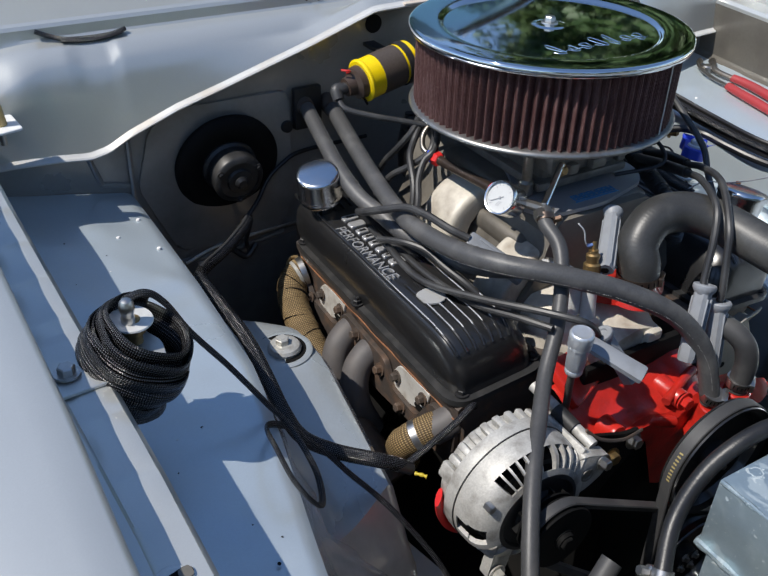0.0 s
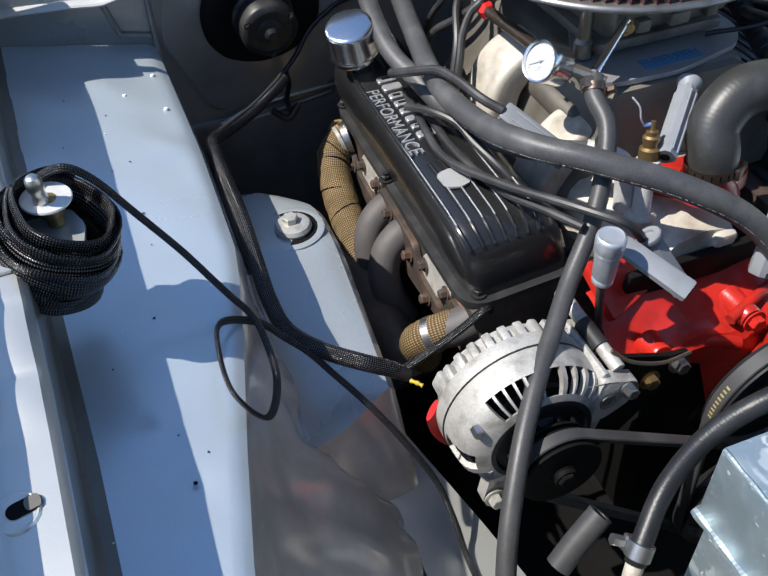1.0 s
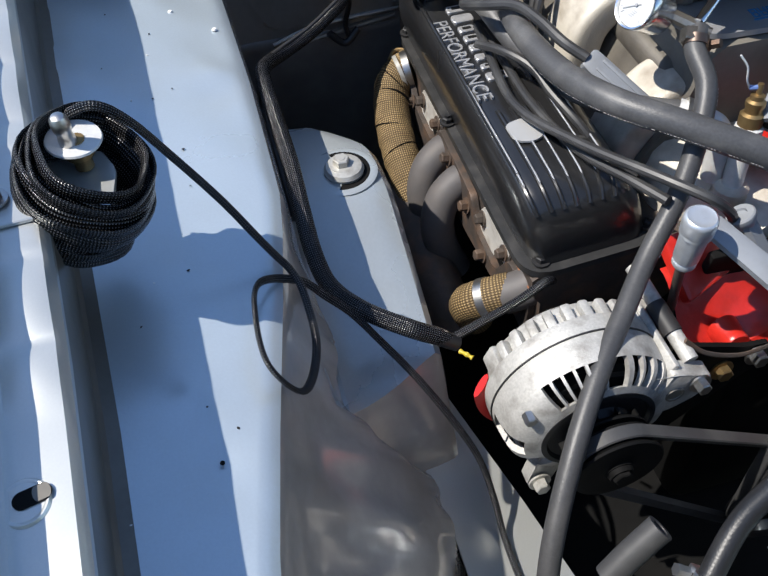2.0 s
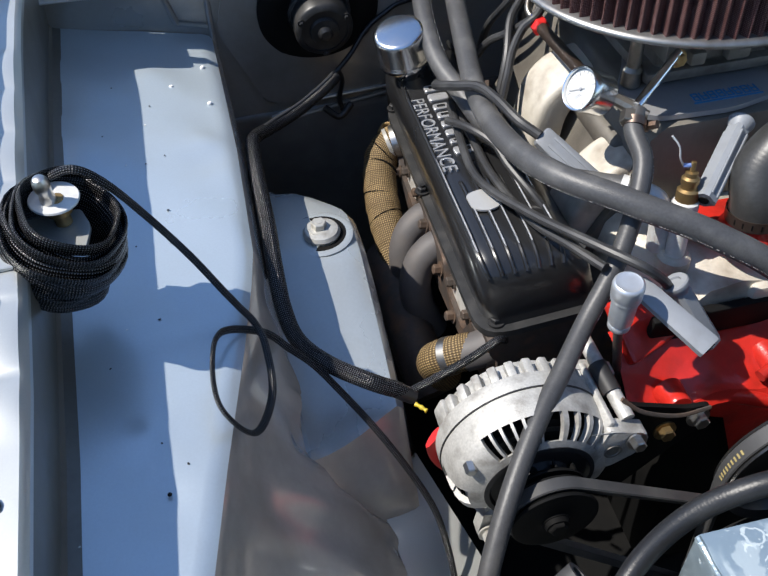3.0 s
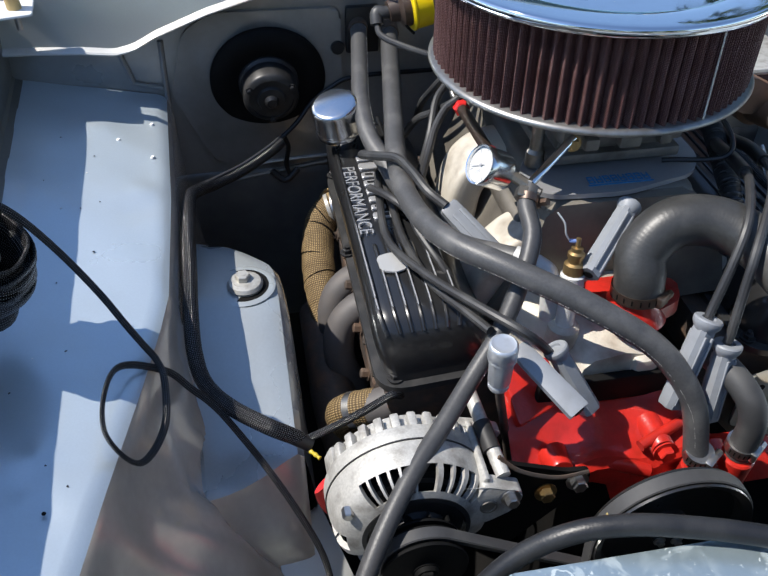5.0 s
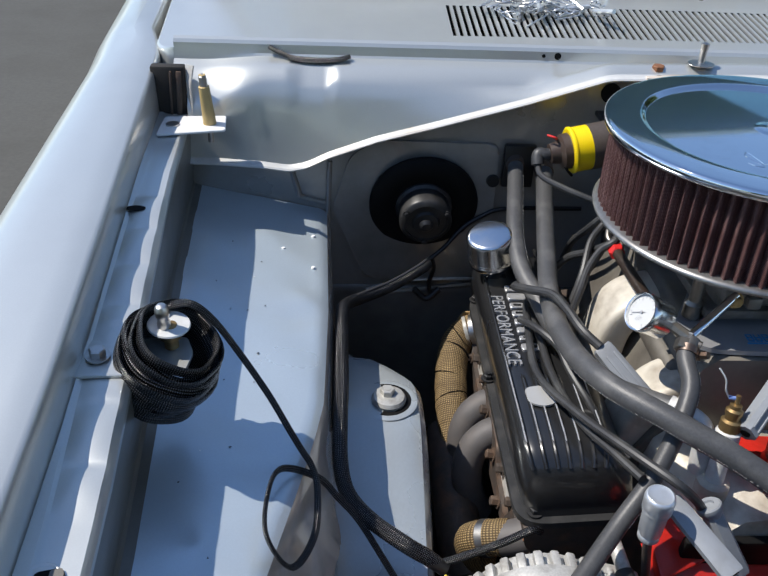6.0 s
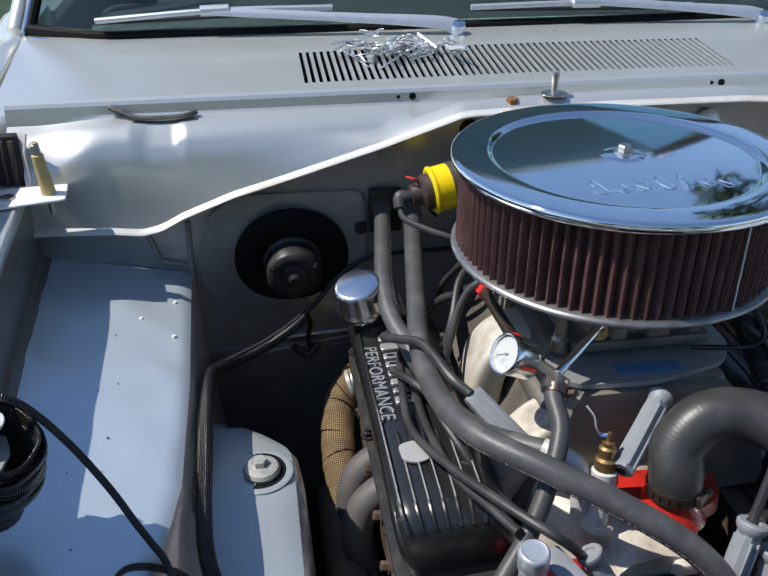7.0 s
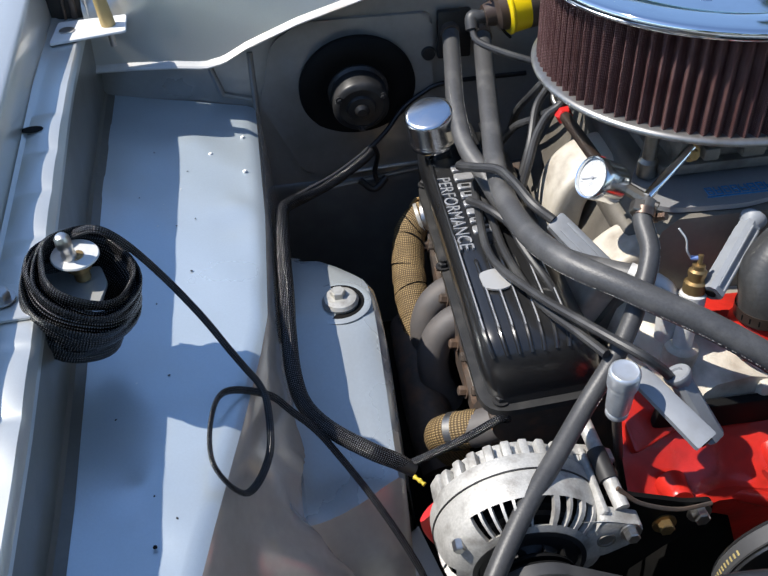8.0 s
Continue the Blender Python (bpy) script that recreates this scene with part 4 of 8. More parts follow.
ENGINE_SIDES = ((1, 0.0), (-1, -0.022))
for s, dy in ENGINE_SIDES:
    bm = head(s)
    h = thing("cylinder_head", (s * -0.2, dy, 0.5), "rusty brown cast cylinder head under a black cover", "cylinder head", "engine heads")
    part("casting", bm, SOOT_IRON, h)
    part("rust_edge", tube(bmesh.new(), [(s * -0.2578, y, 0.601 + 0.0010 * math.sin(y * 70)) for y in steps(-0.215 + dy, 0.215 + dy, 14)], 0.0014, 8, 2), RUST, h, "rusty gasket edge")
    # exhaust gasket plates with their nuts and a dark port beside them
    for y0, y1 in ((-0.150, -0.056), (0.078, 0.168)):
        yz = Matrix(((0, 0, -s, s * -0.2502), (-1, 0, 0, dy), (0, 1, 0, 0), (0, 0, 0, 1)))
        bm = bmesh.new()
        prism(bm, rounded([(-y1, 0.560), (-y1 + 0.018, 0.586), (-y1 + 0.042, 0.589), (-y0, 0.592), (-y0 - 0.010, 0.556), (-y0 - 0.034, 0.546), (-y1 + 0.030, 0.536), (-y1 + 0.006, 0.544)], 0.006, 3), 0.003, yz, 0.0008, 1)
        part("gasket_plate", bm, GASKET, h, "bright exhaust gasket plate")
        for yy, zz in ((y1 - 0.016, 0.566), (y0 + 0.014, 0.575)):
            part("stud_nut", hexbolt(bmesh.new(), (s * -0.2540, yy + dy, zz), (-s, 0, 0.1), 0.0062, 0.008), IRON, h)
        bm = bmesh.new()
        prism(bm, [(-y0 - 0.022 + 0.011 * math.cos(a), 0.553 + 0.006 * math.sin(a)) for a in (math.pi / 8 * k for k in range(16))], 0.0006, yz @ Matrix.Translation((0, 0, 0.0034)))
        part("port_gap", bm, BLACK_DEEP, h)


FRONT_END = ((-0.2165, 0.64, 0.02), (-0.2160, 0.69, 0.24), (-0.2145, 0.76, 0.44), (-0.2112, 0.84, 0.63), (-0.206, 0.905, 0.78), (-0.199, 0.952, 0.885), (-0.190, 0.980, 0.950), (-0.180, 0.993, 0.983), (-0.168, 1.0, 1.0))


def valve_cover(s, dy):
    v = thing("valve_cover", (s * -0.2, dy, 0.63), "black finned valve cover with worn bright lettering and ribs" if s > 0 else "black finned valve cover with worn bright ribs", "valve cover", "valve covers")
    # shell: sections along the length, rounded at both ends
    prof = ((-0.262, 0.636), (-0.2655, 0.650), (-0.2695, 0.672), (-0.2715, 0.694), (-0.2700, 0.706), (-0.2655, 0.7125), (-0.256, 0.7155), (-0.22, 0.7170), (-0.19, 0.7185), (-0.178, 0.7170), (-0.170, 0.712), (-0.158, 0.698), (-0.148, 0.680), (-0.141, 0.655), (-0.140, 0.646))
    cx = -0.203
    rows = []
    for y, sx, k in FRONT_END + ((-0.10, 1, 1), (0.0, 1, 1), (0.10, 1, 1), (0.175, 1, 1), (0.192, 0.995, 0.97), (0.200, 0.98, 0.85), (0.205, 0.96, 0.6), (0.207, 0.93, 0.02)):
        row = []
        for x, z in prof:
            zb = lerp(0.636, 0.646, (x + 0.262) / 0.122)
            row.append((s * (cx + (x - cx) * sx), y + dy, zb + (z - zb) * k))
        rows.append(row)
    part("shell", loft(bmesh.new(), rows), BLACK, v, "satin black shell", 40)
    bm = bmesh.new()
    out = rounded([(-0.2715, -0.226), (-0.128, -0.226), (-0.128, 0.214), (-0.2715, 0.214)], 0.034, 6)
    lo = [bm.verts.new((s * x, y + dy, 0.6295 + (x + 0.27) * 0.085)) for x, y in out]
    hi = [bm.verts.new((s * x, y + dy, 0.6375 + (x + 0.27) * 0.085)) for x, y in out]
    bm.faces.new(hi), bm.faces.new(lo[::-1])
    for k in range(len(out)):
        bm.faces.new((lo[k], lo[k - 1], hi[k - 1], hi[k]))
    bmesh.ops.recalc_face_normals(bm, faces=bm.faces)
    part("flange", bm, WORN_BLACK, v, "worn black cover flange")
    # ribs, stopped short round the lettering
    xs = (-0.2585, -0.2500, -0.2365, -0.2230, -0.2095, -0.1960, -0.1825)
    for n, x in enumerate(xs):
        z = 0.7155 + 0.0018 * (n / 6)
        spans = [(-0.205, -0.075), (0.135, 0.196)] if s > 0 and n < 5 and n > 0 else [(-0.205, 0.196)]
        if s > 0 and n == 0:
            spans = [(-0.205, 0.196)]
            x -= 0.0065
            z -= 0.001
        for a, b in spans:
            if a < -0.2:
                zb = lerp(0.636, 0.646, (x + 0.262) / 0.122)
                pts = [(s * (cx + (x - cx) * q), y + dy, zb + (z - zb) * k - (0.001 if k < 0.7 else 0)) for y, q, k in FRONT_END[4:]]
                pts += [(s * x, -0.13 + dy, z + 0.0012), (s * x, b - 0.01 + dy, z + 0.0012), (s * x, b + dy, z - 0.002)]
            else:
                pts = [(s * x, a + dy, z - 0.001), (s * x, a + 0.008 + dy, z + 0.0012), (s * x, b - 0.012 + dy, z + 0.0012), (s * x, b + 0.006 + dy, z - 0.006)]
            part("rib", tube(bmesh.new(), pts, 0.0024, 8, 4), BLACK, v)
            top = [Vector(p) + Vector((0, 0, 0.0021)) for p in (pts[2:-1] if a < -0.2 else pts[1:-1])]
            top = [top[0] - Vector((0, 0, 0.0016))] + top[1:-1] + [top[-1] - Vector((0, 0, 0.0016))]
            if s < 0:
                top = [q for q in top if q.y < -0.16]
            part("rib_edge", tube(bmesh.new(), top, 0.0009 if s > 0 else 0.0006, 6, 3), LETTER, v, "rib edge worn to bare metal")
    # cover bolts
    for x, y in ((-0.251, -0.211), (-0.269, 0.014), (-0.262, 0.196), (-0.140, -0.205), (-0.136, 0.0)):
        bm = hexbolt(bmesh.new(), (s * x, y + dy, 0.6385 + (x + 0.27) * 0.085), (0, 0, 1), 0.0058, 0.006)
        lathe(bm, [(0, 0.007), (0.003, 0.007), (0.003, 0.0105), (0, 0.0105)], frame_at((s * x, y + dy, 0.6385 + (x + 0.27) * 0.085), (0, 0, 1)), 10)
        part("cover_bolt", bm, BLACK_MATT, v)
    return v


left_cover = valve_cover(*ENGINE_SIDES[0])
valve_cover(*ENGINE_SIDES[1])
read = Matrix.Translation((-0.2612, 0.013, 0.7150)) @ pose(0, 0, 0, 0, -1, -90)
words("PERFORMANCE", 0.0232, 0.0022, read @ Matrix.Translation((-0.003, -0.0015, 0.0005)), LETTER, "lettering", left_cover, "raised bare-metal lettering", 1.02, 0.92)
# the maker's word above it, as plain raised shapes
for k, (y, w) in enumerate(((0.118, 0.016), (0.098, 0.018), (0.077, 0.014), (0.059, 0.014), (0.041, 0.014), (0.023, 0.013), (0.006, 0.010), (-0.012, 0.016))):
    bm = bmesh.new()
    h = 0.024 if k in (0, 1, 7) else 0.018
    m = Matrix.Translation((-0.2300 + (0.0025 if k not in (0, 1, 7) else 0) * -1, y - 0.012, 0.7158))
    prism(bm, rounded([(-h / 2, -w * 0.40), (h / 2, -w * 0.40), (h / 2, w * 0.40), (-h / 2, w * 0.40)], w * 0.22, 3), 0.0034, m, 0.0008, 1)
    part("raised_mark", bm, LETTER, left_cover, "worn raised logo block")
    if k not in (1, 5):
        bm = bmesh.new()
        prism(bm, rounded([(-h * 0.26, -w * 0.16), (h * 0.28, -w * 0.16), (h * 0.28, w * 0.16), (-h * 0.26, w * 0.16)], w * 0.07, 2), 0.0005, m @ Matrix.Translation((0, 0, 0.0034)))
        part("mark_recess", bm, BLACK, left_cover)
bm = bmesh.new()
m = Matrix.Translation((-0.2365, -0.118, 0.7182)) @ pose(0, 0, 0, 0, -1, 0)
prism(bm, rounded([(-0.0165, 0.013), (-0.011, 0.0165), (0.0, 0.019), (0.012, 0.016), (0.0155, 0.012), (0.0155, -0.007), (0.010, -0.0125), (0.0, -0.0155), (-0.010, -0.0125), (-0.0155, -0.007)], 0.003, 3), 0.0022, m, 0.0006, 1)
part("shield_badge", bm, mat("dull_silver_badge", (0.46, 0.46, 0.45), 0.48, 0.3, vary=0.05), left_cover, "plain dull silver shield badge")

# oil filler cap, breather on the other cover
CAP = [(0, 0.0502), (0.028, 0.0500), (0.0325, 0.0488), (0.0342, 0.0465), (0.0345, 0.044), (0.0345, 0.014), (0.0352, 0.012), (0.0362, 0.010), (0.0362, 0.004), (0.034, 0.001), (0.020, 0.0), (0.018, -0.03), (0, -0.03)]
single("oil_filler_cap", lathe(bmesh.new(), [(q * 0.89, h * 0.93) for q, h in CAP], pose(-0.2555, 0.145, 0.7390, 11, -12, 0), 48), SATIN, "polished chrome oil filler cap on the black cover", "oil cap", sharp=50)
br = thing("breather", (0.262, -0.155, 0.72), "polished chrome breather can on the black cover", "breather")
part("can", lathe(bmesh.new(), [(0, 0.066), (0.030, 0.066), (0.0375, 0.064), (0.0395, 0.060), (0.0395, 0.053), (0.0375, 0.050), (0.0340, 0.012), (0.0345, 0.006), (0.033, 0.0), (0, 0.0)], pose(0.2455, -0.165, 0.7200, -4, 15, 0) @ Matrix.Diagonal((0.88, 0.88, 0.74, 1)), 44), SATIN, br, "", 50)

# ---------- air cleaner ----------
air = thing("air_cleaner", (0, 0, 0.88), "round air cleaner with mirror chrome lid and maroon pleated filter", "air cleaner")
LID_Z = lambda q: 0.9866 + 0.0018 * (1 - (q / 0.1345) ** 2)
LID = [(0, 0.9896), (0.0165, 0.9896), (0.0185, 0.9893), (0.0205, LID_Z(0.0215) + 0.0004), (0.0225, LID_Z(0.0225))]
LID += [(q, LID_Z(q)) for q in (0.024, 0.028, 0.036, 0.05, 0.065, 0.08, 0.095, 0.11, 0.122, 0.130, 0.1330, 0.1340)]
LID += [(0.1348, 0.9868), (0.1366, 0.9880), (0.1385, 0.9894), (0.1402, 0.9902), (0.1412, 0.9905), (0.1422, 0.9906), (0.150, 0.9908), (0.160, 0.9908), (0.168, 0.9907), (0.1735, 0.9906), (0.1755, 0.9904), (0.1770, 0.9899), (0.1781, 0.9889), (0.1786, 0.9872), (0.1785, 0.9835), (0.1778, 0.9815), (0.1762, 0.9803), (0.172, 0.979), (0.15, 0.979), (0, 0.979)]
part("lid", lathe(bmesh.new(), LID, Matrix(), 160), CHROME, air, "mirror chrome lid", 60)
bm = bmesh.new()
uvl = bm.loops.layers.uv.verify()
PLEATS, SUB = 92, 8
lo, hi, arc = [], [], []
for k in range(PLEATS * SUB):
    a = 2 * math.pi * k / (PLEATS * SUB)
    wv = 0.5 + 0.5 * math.cos(a * PLEATS)
    r = 0.1600 + 0.0088 * wv ** 0.75 + 0.0006 * math.sin(a * 9)
    lean = 0.004 * math.sin(a * 5 + 1)
    lo.append(bm.verts.new((r * math.cos(a), r * math.sin(a), 0.889)))
    hi.append(bm.verts.new((r * math.cos(a + lean), r * math.sin(a + lean), 0.980)))
    arc.append(k / SUB * 0.019)
for k in range(PLEATS * SUB):
    j = (k + 1) % (PLEATS * SUB)
    fc = bm.faces.new((lo[k], lo[j], hi[j], hi[k]))
    for lp, uvv in zip(fc.loops, ((0, arc[k]), (0, arc[k] + 0.003), (0.081, arc[k] + 0.003), (0.081, arc[k]))):
        lp[uvl].uv = uvv
part("filter_element", bm, CLOTH, air, "maroon oiled pleats under wire mesh", 60)
part("filter_seam", tube(bmesh.new(), [(0.0545, -0.1610, 0.890), (0.0525, -0.1617, 0.979)], 0.0009, 6, smooth=False), SEAM, air)
part("base_pan", lathe(bmesh.new(), [(0.055, 0.862), (0.12, 0.866), (0.160, 0.877), (0.170, 0.8815), (0.1738, 0.8832), (0.1748, 0.8852), (0.1738, 0.8872), (0.171, 0.8895), (0.05, 0.8895)], Matrix(), 128), DULL_RIM, air, "chrome base pan", 60)
bm = hexbolt(bmesh.new(), (0.003, 0.004, 0.9892), (0, 0, 1), 0.0072, 0.007)
lathe(bm, [(0, 0.0070), (0.003, 0.0070), (0.003, 0.0088), (0, 0.0088)], pose(0.003, 0.004, 0.989), 12)
part("lid_nut", bm, STEEL, air, "hex lid nut")
# plain embossed strokes where the maker's script is pressed into the lid
rnd = random.Random(12)
for k in range(7):
    x = -0.066 + k * 0.0215
    q = lambda: rnd.uniform(-0.003, 0.003)
    up = 0.016 if k in (0, 3, 4) else 0.004
    pts = [(x, -0.086, 0.98685), (x + 0.006 + q(), -0.0945 + q(), 0.98705), (x + 0.013 + q(), -0.090 + q(), 0.98705), (x + 0.012 + q(), -0.078 + up + q(), 0.98705), (x + 0.005 + q(), -0.080 + up * 0.6, 0.98705), (x + 0.009 + q(), -0.090 + q(), 0.98705), (x + 0.019, -0.088, 0.98685)]
    pts = [(u, v, LID_Z(math.hypot(u, v)) + 0.0001) for u, v, _ in pts]
    part("embossed_stroke", tube(bmesh.new(), pts, 0.00042, 6, 6), CHROME, air)

# ---------- carburettor, plate, intake ----------
carb = thing("carburettor", (0, 0, 0.81), "cast aluminium carburettor under the air cleaner", "carburettor")
bm = bmesh.new()
box(bm, 0.150, 0.185, 0.012, pose(0.005, -0.005, 0.8165), 0.003)
box(bm, 0.125, 0.165, 0.03, pose(0.005, -0.005, 0.835), 0.006)
box(bm, 0.135, 0.07, 0.028, pose(0.008, -0.070, 0.848), 0.006)
lathe(bm, [(0, 0.82), (0.06, 0.82), (0.062, 0.866), (0, 0.866)], Matrix(), 32)
part("casting", bm, CARB, carb)
for x, y, w in ((-0.030, -0.108, 0.016), (0.012, -0.108, 0.024), (0.052, -0.106, 0.014)):
    bm = bmesh.new()
    box(bm, w, 0.014, 0.014, pose(x, y, 0.842), 0.003)
    part("boss", bm, CARB, carb)
part("screw", hexbolt(bmesh.new(), (-0.052, -0.112, 0.846), (0, -1, 0.2), 0.006, 0.008), BRASS, carb, "brass fuel inlet screw")
part("choke_post", lathe(bmesh.new(), [(0.010, 0.806), (0.010, 0.822), (0.007, 0.826), (0.007, 0.858), (0.010, 0.86), (0.010, 0.868)], pose(-0.078, -0.082, 0), 14), FITTING, carb)
part("linkage_rod", tube(bmesh.new(), [(-0.106, -0.150, 0.8275), (-0.052, -0.112, 0.852)], 0.0047, 12, smooth=False), CHROME, carb, "bright fuel inlet tube")

plate = thing("heat_plate", (0, 0, 0.80), "grey anodised heat shield plate with blue print", "heat shield")
bm = bmesh.new()
prism(bm, rounded([(-0.104, -0.112), (-0.080, -0.141), (0.0, -0.146), (0.086, -0.124), (0.108, -0.092), (0.108, 0.05), (-0.030, 0.05), (-0.062, -0.030), (-0.096, -0.088)], 0.017, 6), 0.0055, pose(0, 0, 0.7985), 0.0008, 1)
part("sheet", bm, SPACER, plate)
for k in range(8):
    x = -0.028 + k * 0.0087
    for dx, dy, w_, h_ in ((-0.0028, 0, 0.0011, 0.0125), (0.0028, 0, 0.0011, 0.0125), (0, 0.0057, 0.0045, 0.0011), (0, -0.0057, 0.0045, 0.0011), (0, 0.0004, 0.0045, 0.0011)):
        if k % 3 == 1 and dy > 0.005:
            continue
        bm = bmesh.new()
        box(bm, w_, h_, 0.0008, pose(x + dx, -0.121 + dy, 0.8046))
        part("print_bar", bm, BLUE_INK, plate)
bm = bmesh.new()
box(bm, 0.072, 0.0016, 0.0008, pose(0.002, -0.1305, 0.8046))
part("print_bar", bm, BLUE_INK, plate)

intake = thing("intake_manifold", (0, 0, 0.55), "cream-grey cast aluminium intake manifold with soot stains", "intake manifold")
bm = bmesh.new()
rows = []
for y in steps(-0.150, 0.165, 16):
    k = 0.012 * math.sin((y + 0.15) / 0.315 * math.pi * 4) ** 2
    rows.append([(x, y, z) for x, z in ((-0.150, 0.640), (-0.134 - k * 0.4, 0.668 - k), (-0.106 - k * 0.4, 0.715 - k), (-0.092, 0.752), (-0.084, 0.784), (-0.070, 0.7965), (0.070, 0.7965), (0.086, 0.788), (0.105, 0.765), (0.13, 0.72), (0.150, 0.655))])
loft(bm, rows)
bm.verts.ensure_lookup_table()
bm.faces.new([bm.verts[k] for k in range(11)])
bm.faces.new([bm.verts[16 * 11 + k] for k in range(11)])
part("plenum", bm, SOOT_SHADE, intake, "sooty cast plenum darkened for plate shade", 45)
bm = bmesh.new()
box(bm, 0.172, 0.245, 0.075, pose(0.0, -0.020, 0.7615), 0.012)
box(bm, 0.205, 0.20, 0.03, pose(0.0, -0.015, 0.744), 0.010)
part("riser", bm, SOOT_SHADE, intake, "sooty carburettor riser darkened for plate shade", 45)


def runner(side, y, path, wide, high):
    """A cast runner of rounded box section, falling from the plenum to the head."""
    rows = []
    line = spline([Vector((side * x, y, z)) for x, z in path], 6)
    for k, c in enumerate(line):
        d = (line[min(k + 1, len(line) - 1)] - line[max(k - 1, 0)]).normalized()
        up = Vector((0, 1, 0)).cross(d) * side
        if up.z < 0:
            up = -up
        row = []
        for q in range(24):
            a = math.tau * q / 24
            ca_, sa_ = math.cos(a), math.sin(a)
            row.append(c + Vector((0, 1, 0)) * wide * math.copysign(abs(ca_) ** 0.32, ca_) + up * high * math.copysign(abs(sa_) ** 0.45, sa_))
        rows.append(row)
    part("runner", loft(bmesh.new(), rows, close=True), ALU_CREAM, intake, "cream cast runner", 50)


for side in (-1, 1):
    runner(side, 0.014, ((0.055, 0.770), (0.090, 0.768), (0.114, 0.757), (0.129, 0.732), (0.136, 0.675)), 0.034, 0.020)
    runner(side, -0.112, ((0.055, 0.738), (0.090, 0.738), (0.112, 0.724), (0.132, 0.696), (0.146, 0.660)), 0.030, 0.017)
bm = bmesh.new()
rows = []
for y in steps(-0.264, -0.140, 12):
    t = (y + 0.264) / 0.124
    z = lerp(0.684, 0.700, sm(t * 1.6))
    l, r = lerp(-0.070, -0.118, sm(t * 1.3)), lerp(0.020, 0.052, sm(t * 1.2))
    rows.append([(l - 0.010, y, 0.600), (l - 0.004, y, z - 0.035), (l + 0.002, y, z - 0.010), (l + 0.012, y, z), (lerp(l, r, 0.5), y, z + 0.006), (r - 0.012, y, z - 0.002), (r - 0.002, y, z - 0.014), (r + 0.006, y, 0.600)])
loft(bm, rows)
bm.verts.ensure_lookup_table()
bm.faces.new([bm.verts[k] for k in range(8)])
part("water_crossover", bm, ALU_CREAM, intake, "cream cast water crossover", 45)
bm = bmesh.new()
box(bm, 0.026, 0.016, 0.040, pose(-0.004, -0.2640, 0.664, 4, 0, 0), 0.005)
part("foot", bm, ALU_CREAM, intake)
part("sender_boss", lathe(bmesh.new(), [(0, 0.68), (0.017, 0.68), (0.016, 0.700), (0.012, 0.704), (0, 0.704)], pose(-0.079, -0.224, 0), 20), ALU_CREAM, intake)
# Near-black band: shade under the intake's front skirt put into its colour.
bm = bmesh.new()
box(bm, 0.20, 0.010, 0.040, pose(-0.018, -0.2695, 0.6500, 8), 0.003)
part("end_rail", bm, BLACK_DEEP, intake, "end rail, near-black for skirt shade")

th = thing("thermostat_housing", (-0.01, -0.222, 0.71), "red painted thermostat housing with a hose neck", "thermostat housing")
bm = bmesh.new()
prism(bm, rounded([(-0.052, 0.012), (-0.030, -0.020), (0.000, -0.035), (0.038, -0.018), (0.052, 0.020), (0.02, 0.032), (-0.03, 0.034)], 0.012, 5), 0.015, pose(-0.006, -0.219, 0.711, -8, 0, 0) @ Matrix.Diagonal((1.12, 1.12, 1, 1)), 0.003, 2)
part("flange", bm, RED, th)
part("neck", lathe(bmesh.new(), [(0.034, 0.715), (0.028, 0.728), (0.0235, 0.735), (0.0235, 0.76), (0, 0.76)], pose(-0.011, -0.231, 0), 32), RED, th)


OLD_BAND = mat("tarnished_clamp_steel", (0.15, 0.115, 0.095), 0.42, 0.9, vary=0.2, scale=160, dirt=(0.16, 0.08, 0.04), dirt_amount=0.6, dirt_scale=60)


def clamp(p, d, r, w=0.011, material=None, parent=None):
    """A worm-drive band with its screw housing."""
    c = thing("hose_clamp", p, "slotted steel worm-drive hose clamp round a hose", "hose clamp", "hose clamps")
    m = frame_at(p, d)
    part("band", lathe(bmesh.new(), [(r, -w / 2), (r + 0.0012, -w / 2), (r + 0.0012, w / 2), (r, w / 2)], m, 36), material or STEEL, c)
    bm = bmesh.new()
    box(bm, 0.016, 0.008, w * 1.1, m @ pose(r * 0.60, -r * 0.85, 0, 0, 0, 35), 0.0015)
    part("housing", bm, material or STEEL, c)
    bm = bmesh.new()
    lathe(bm, [(0, 0), (0.0042, 0), (0.0042, 0.010), (0, 0.010)], m @ pose(r * 0.60 + 0.006, -r * 0.85 + 0.004, 0, 0, 90, 35), 6)
    part("screw", bm, material or STEEL, c)
    for k in range(10):
        bm = bmesh.new()
        a = math.pi * (0.55 + k * 0.05)
        box(bm, 0.0014, 0.0006, w * 0.5, m @ pose((r + 0.0013) * math.cos(a * 2), (r + 0.0013) * math.sin(a * 2), 0, 0, 0, math.degrees(a * 2) + 90))
        part("slot", bm, BLACK_DEEP, c)
    return c


# ---------- hoses ----------
def hose(name, pts, r, material, label, category, per=10, seg=18, flat=1.0):
    h = thing(name, pts[0], label, category)
    part("rubber_tube", tube(bmesh.new(), pts, r, seg, per, hollow=0.62, flat=flat), material, h)
    return h


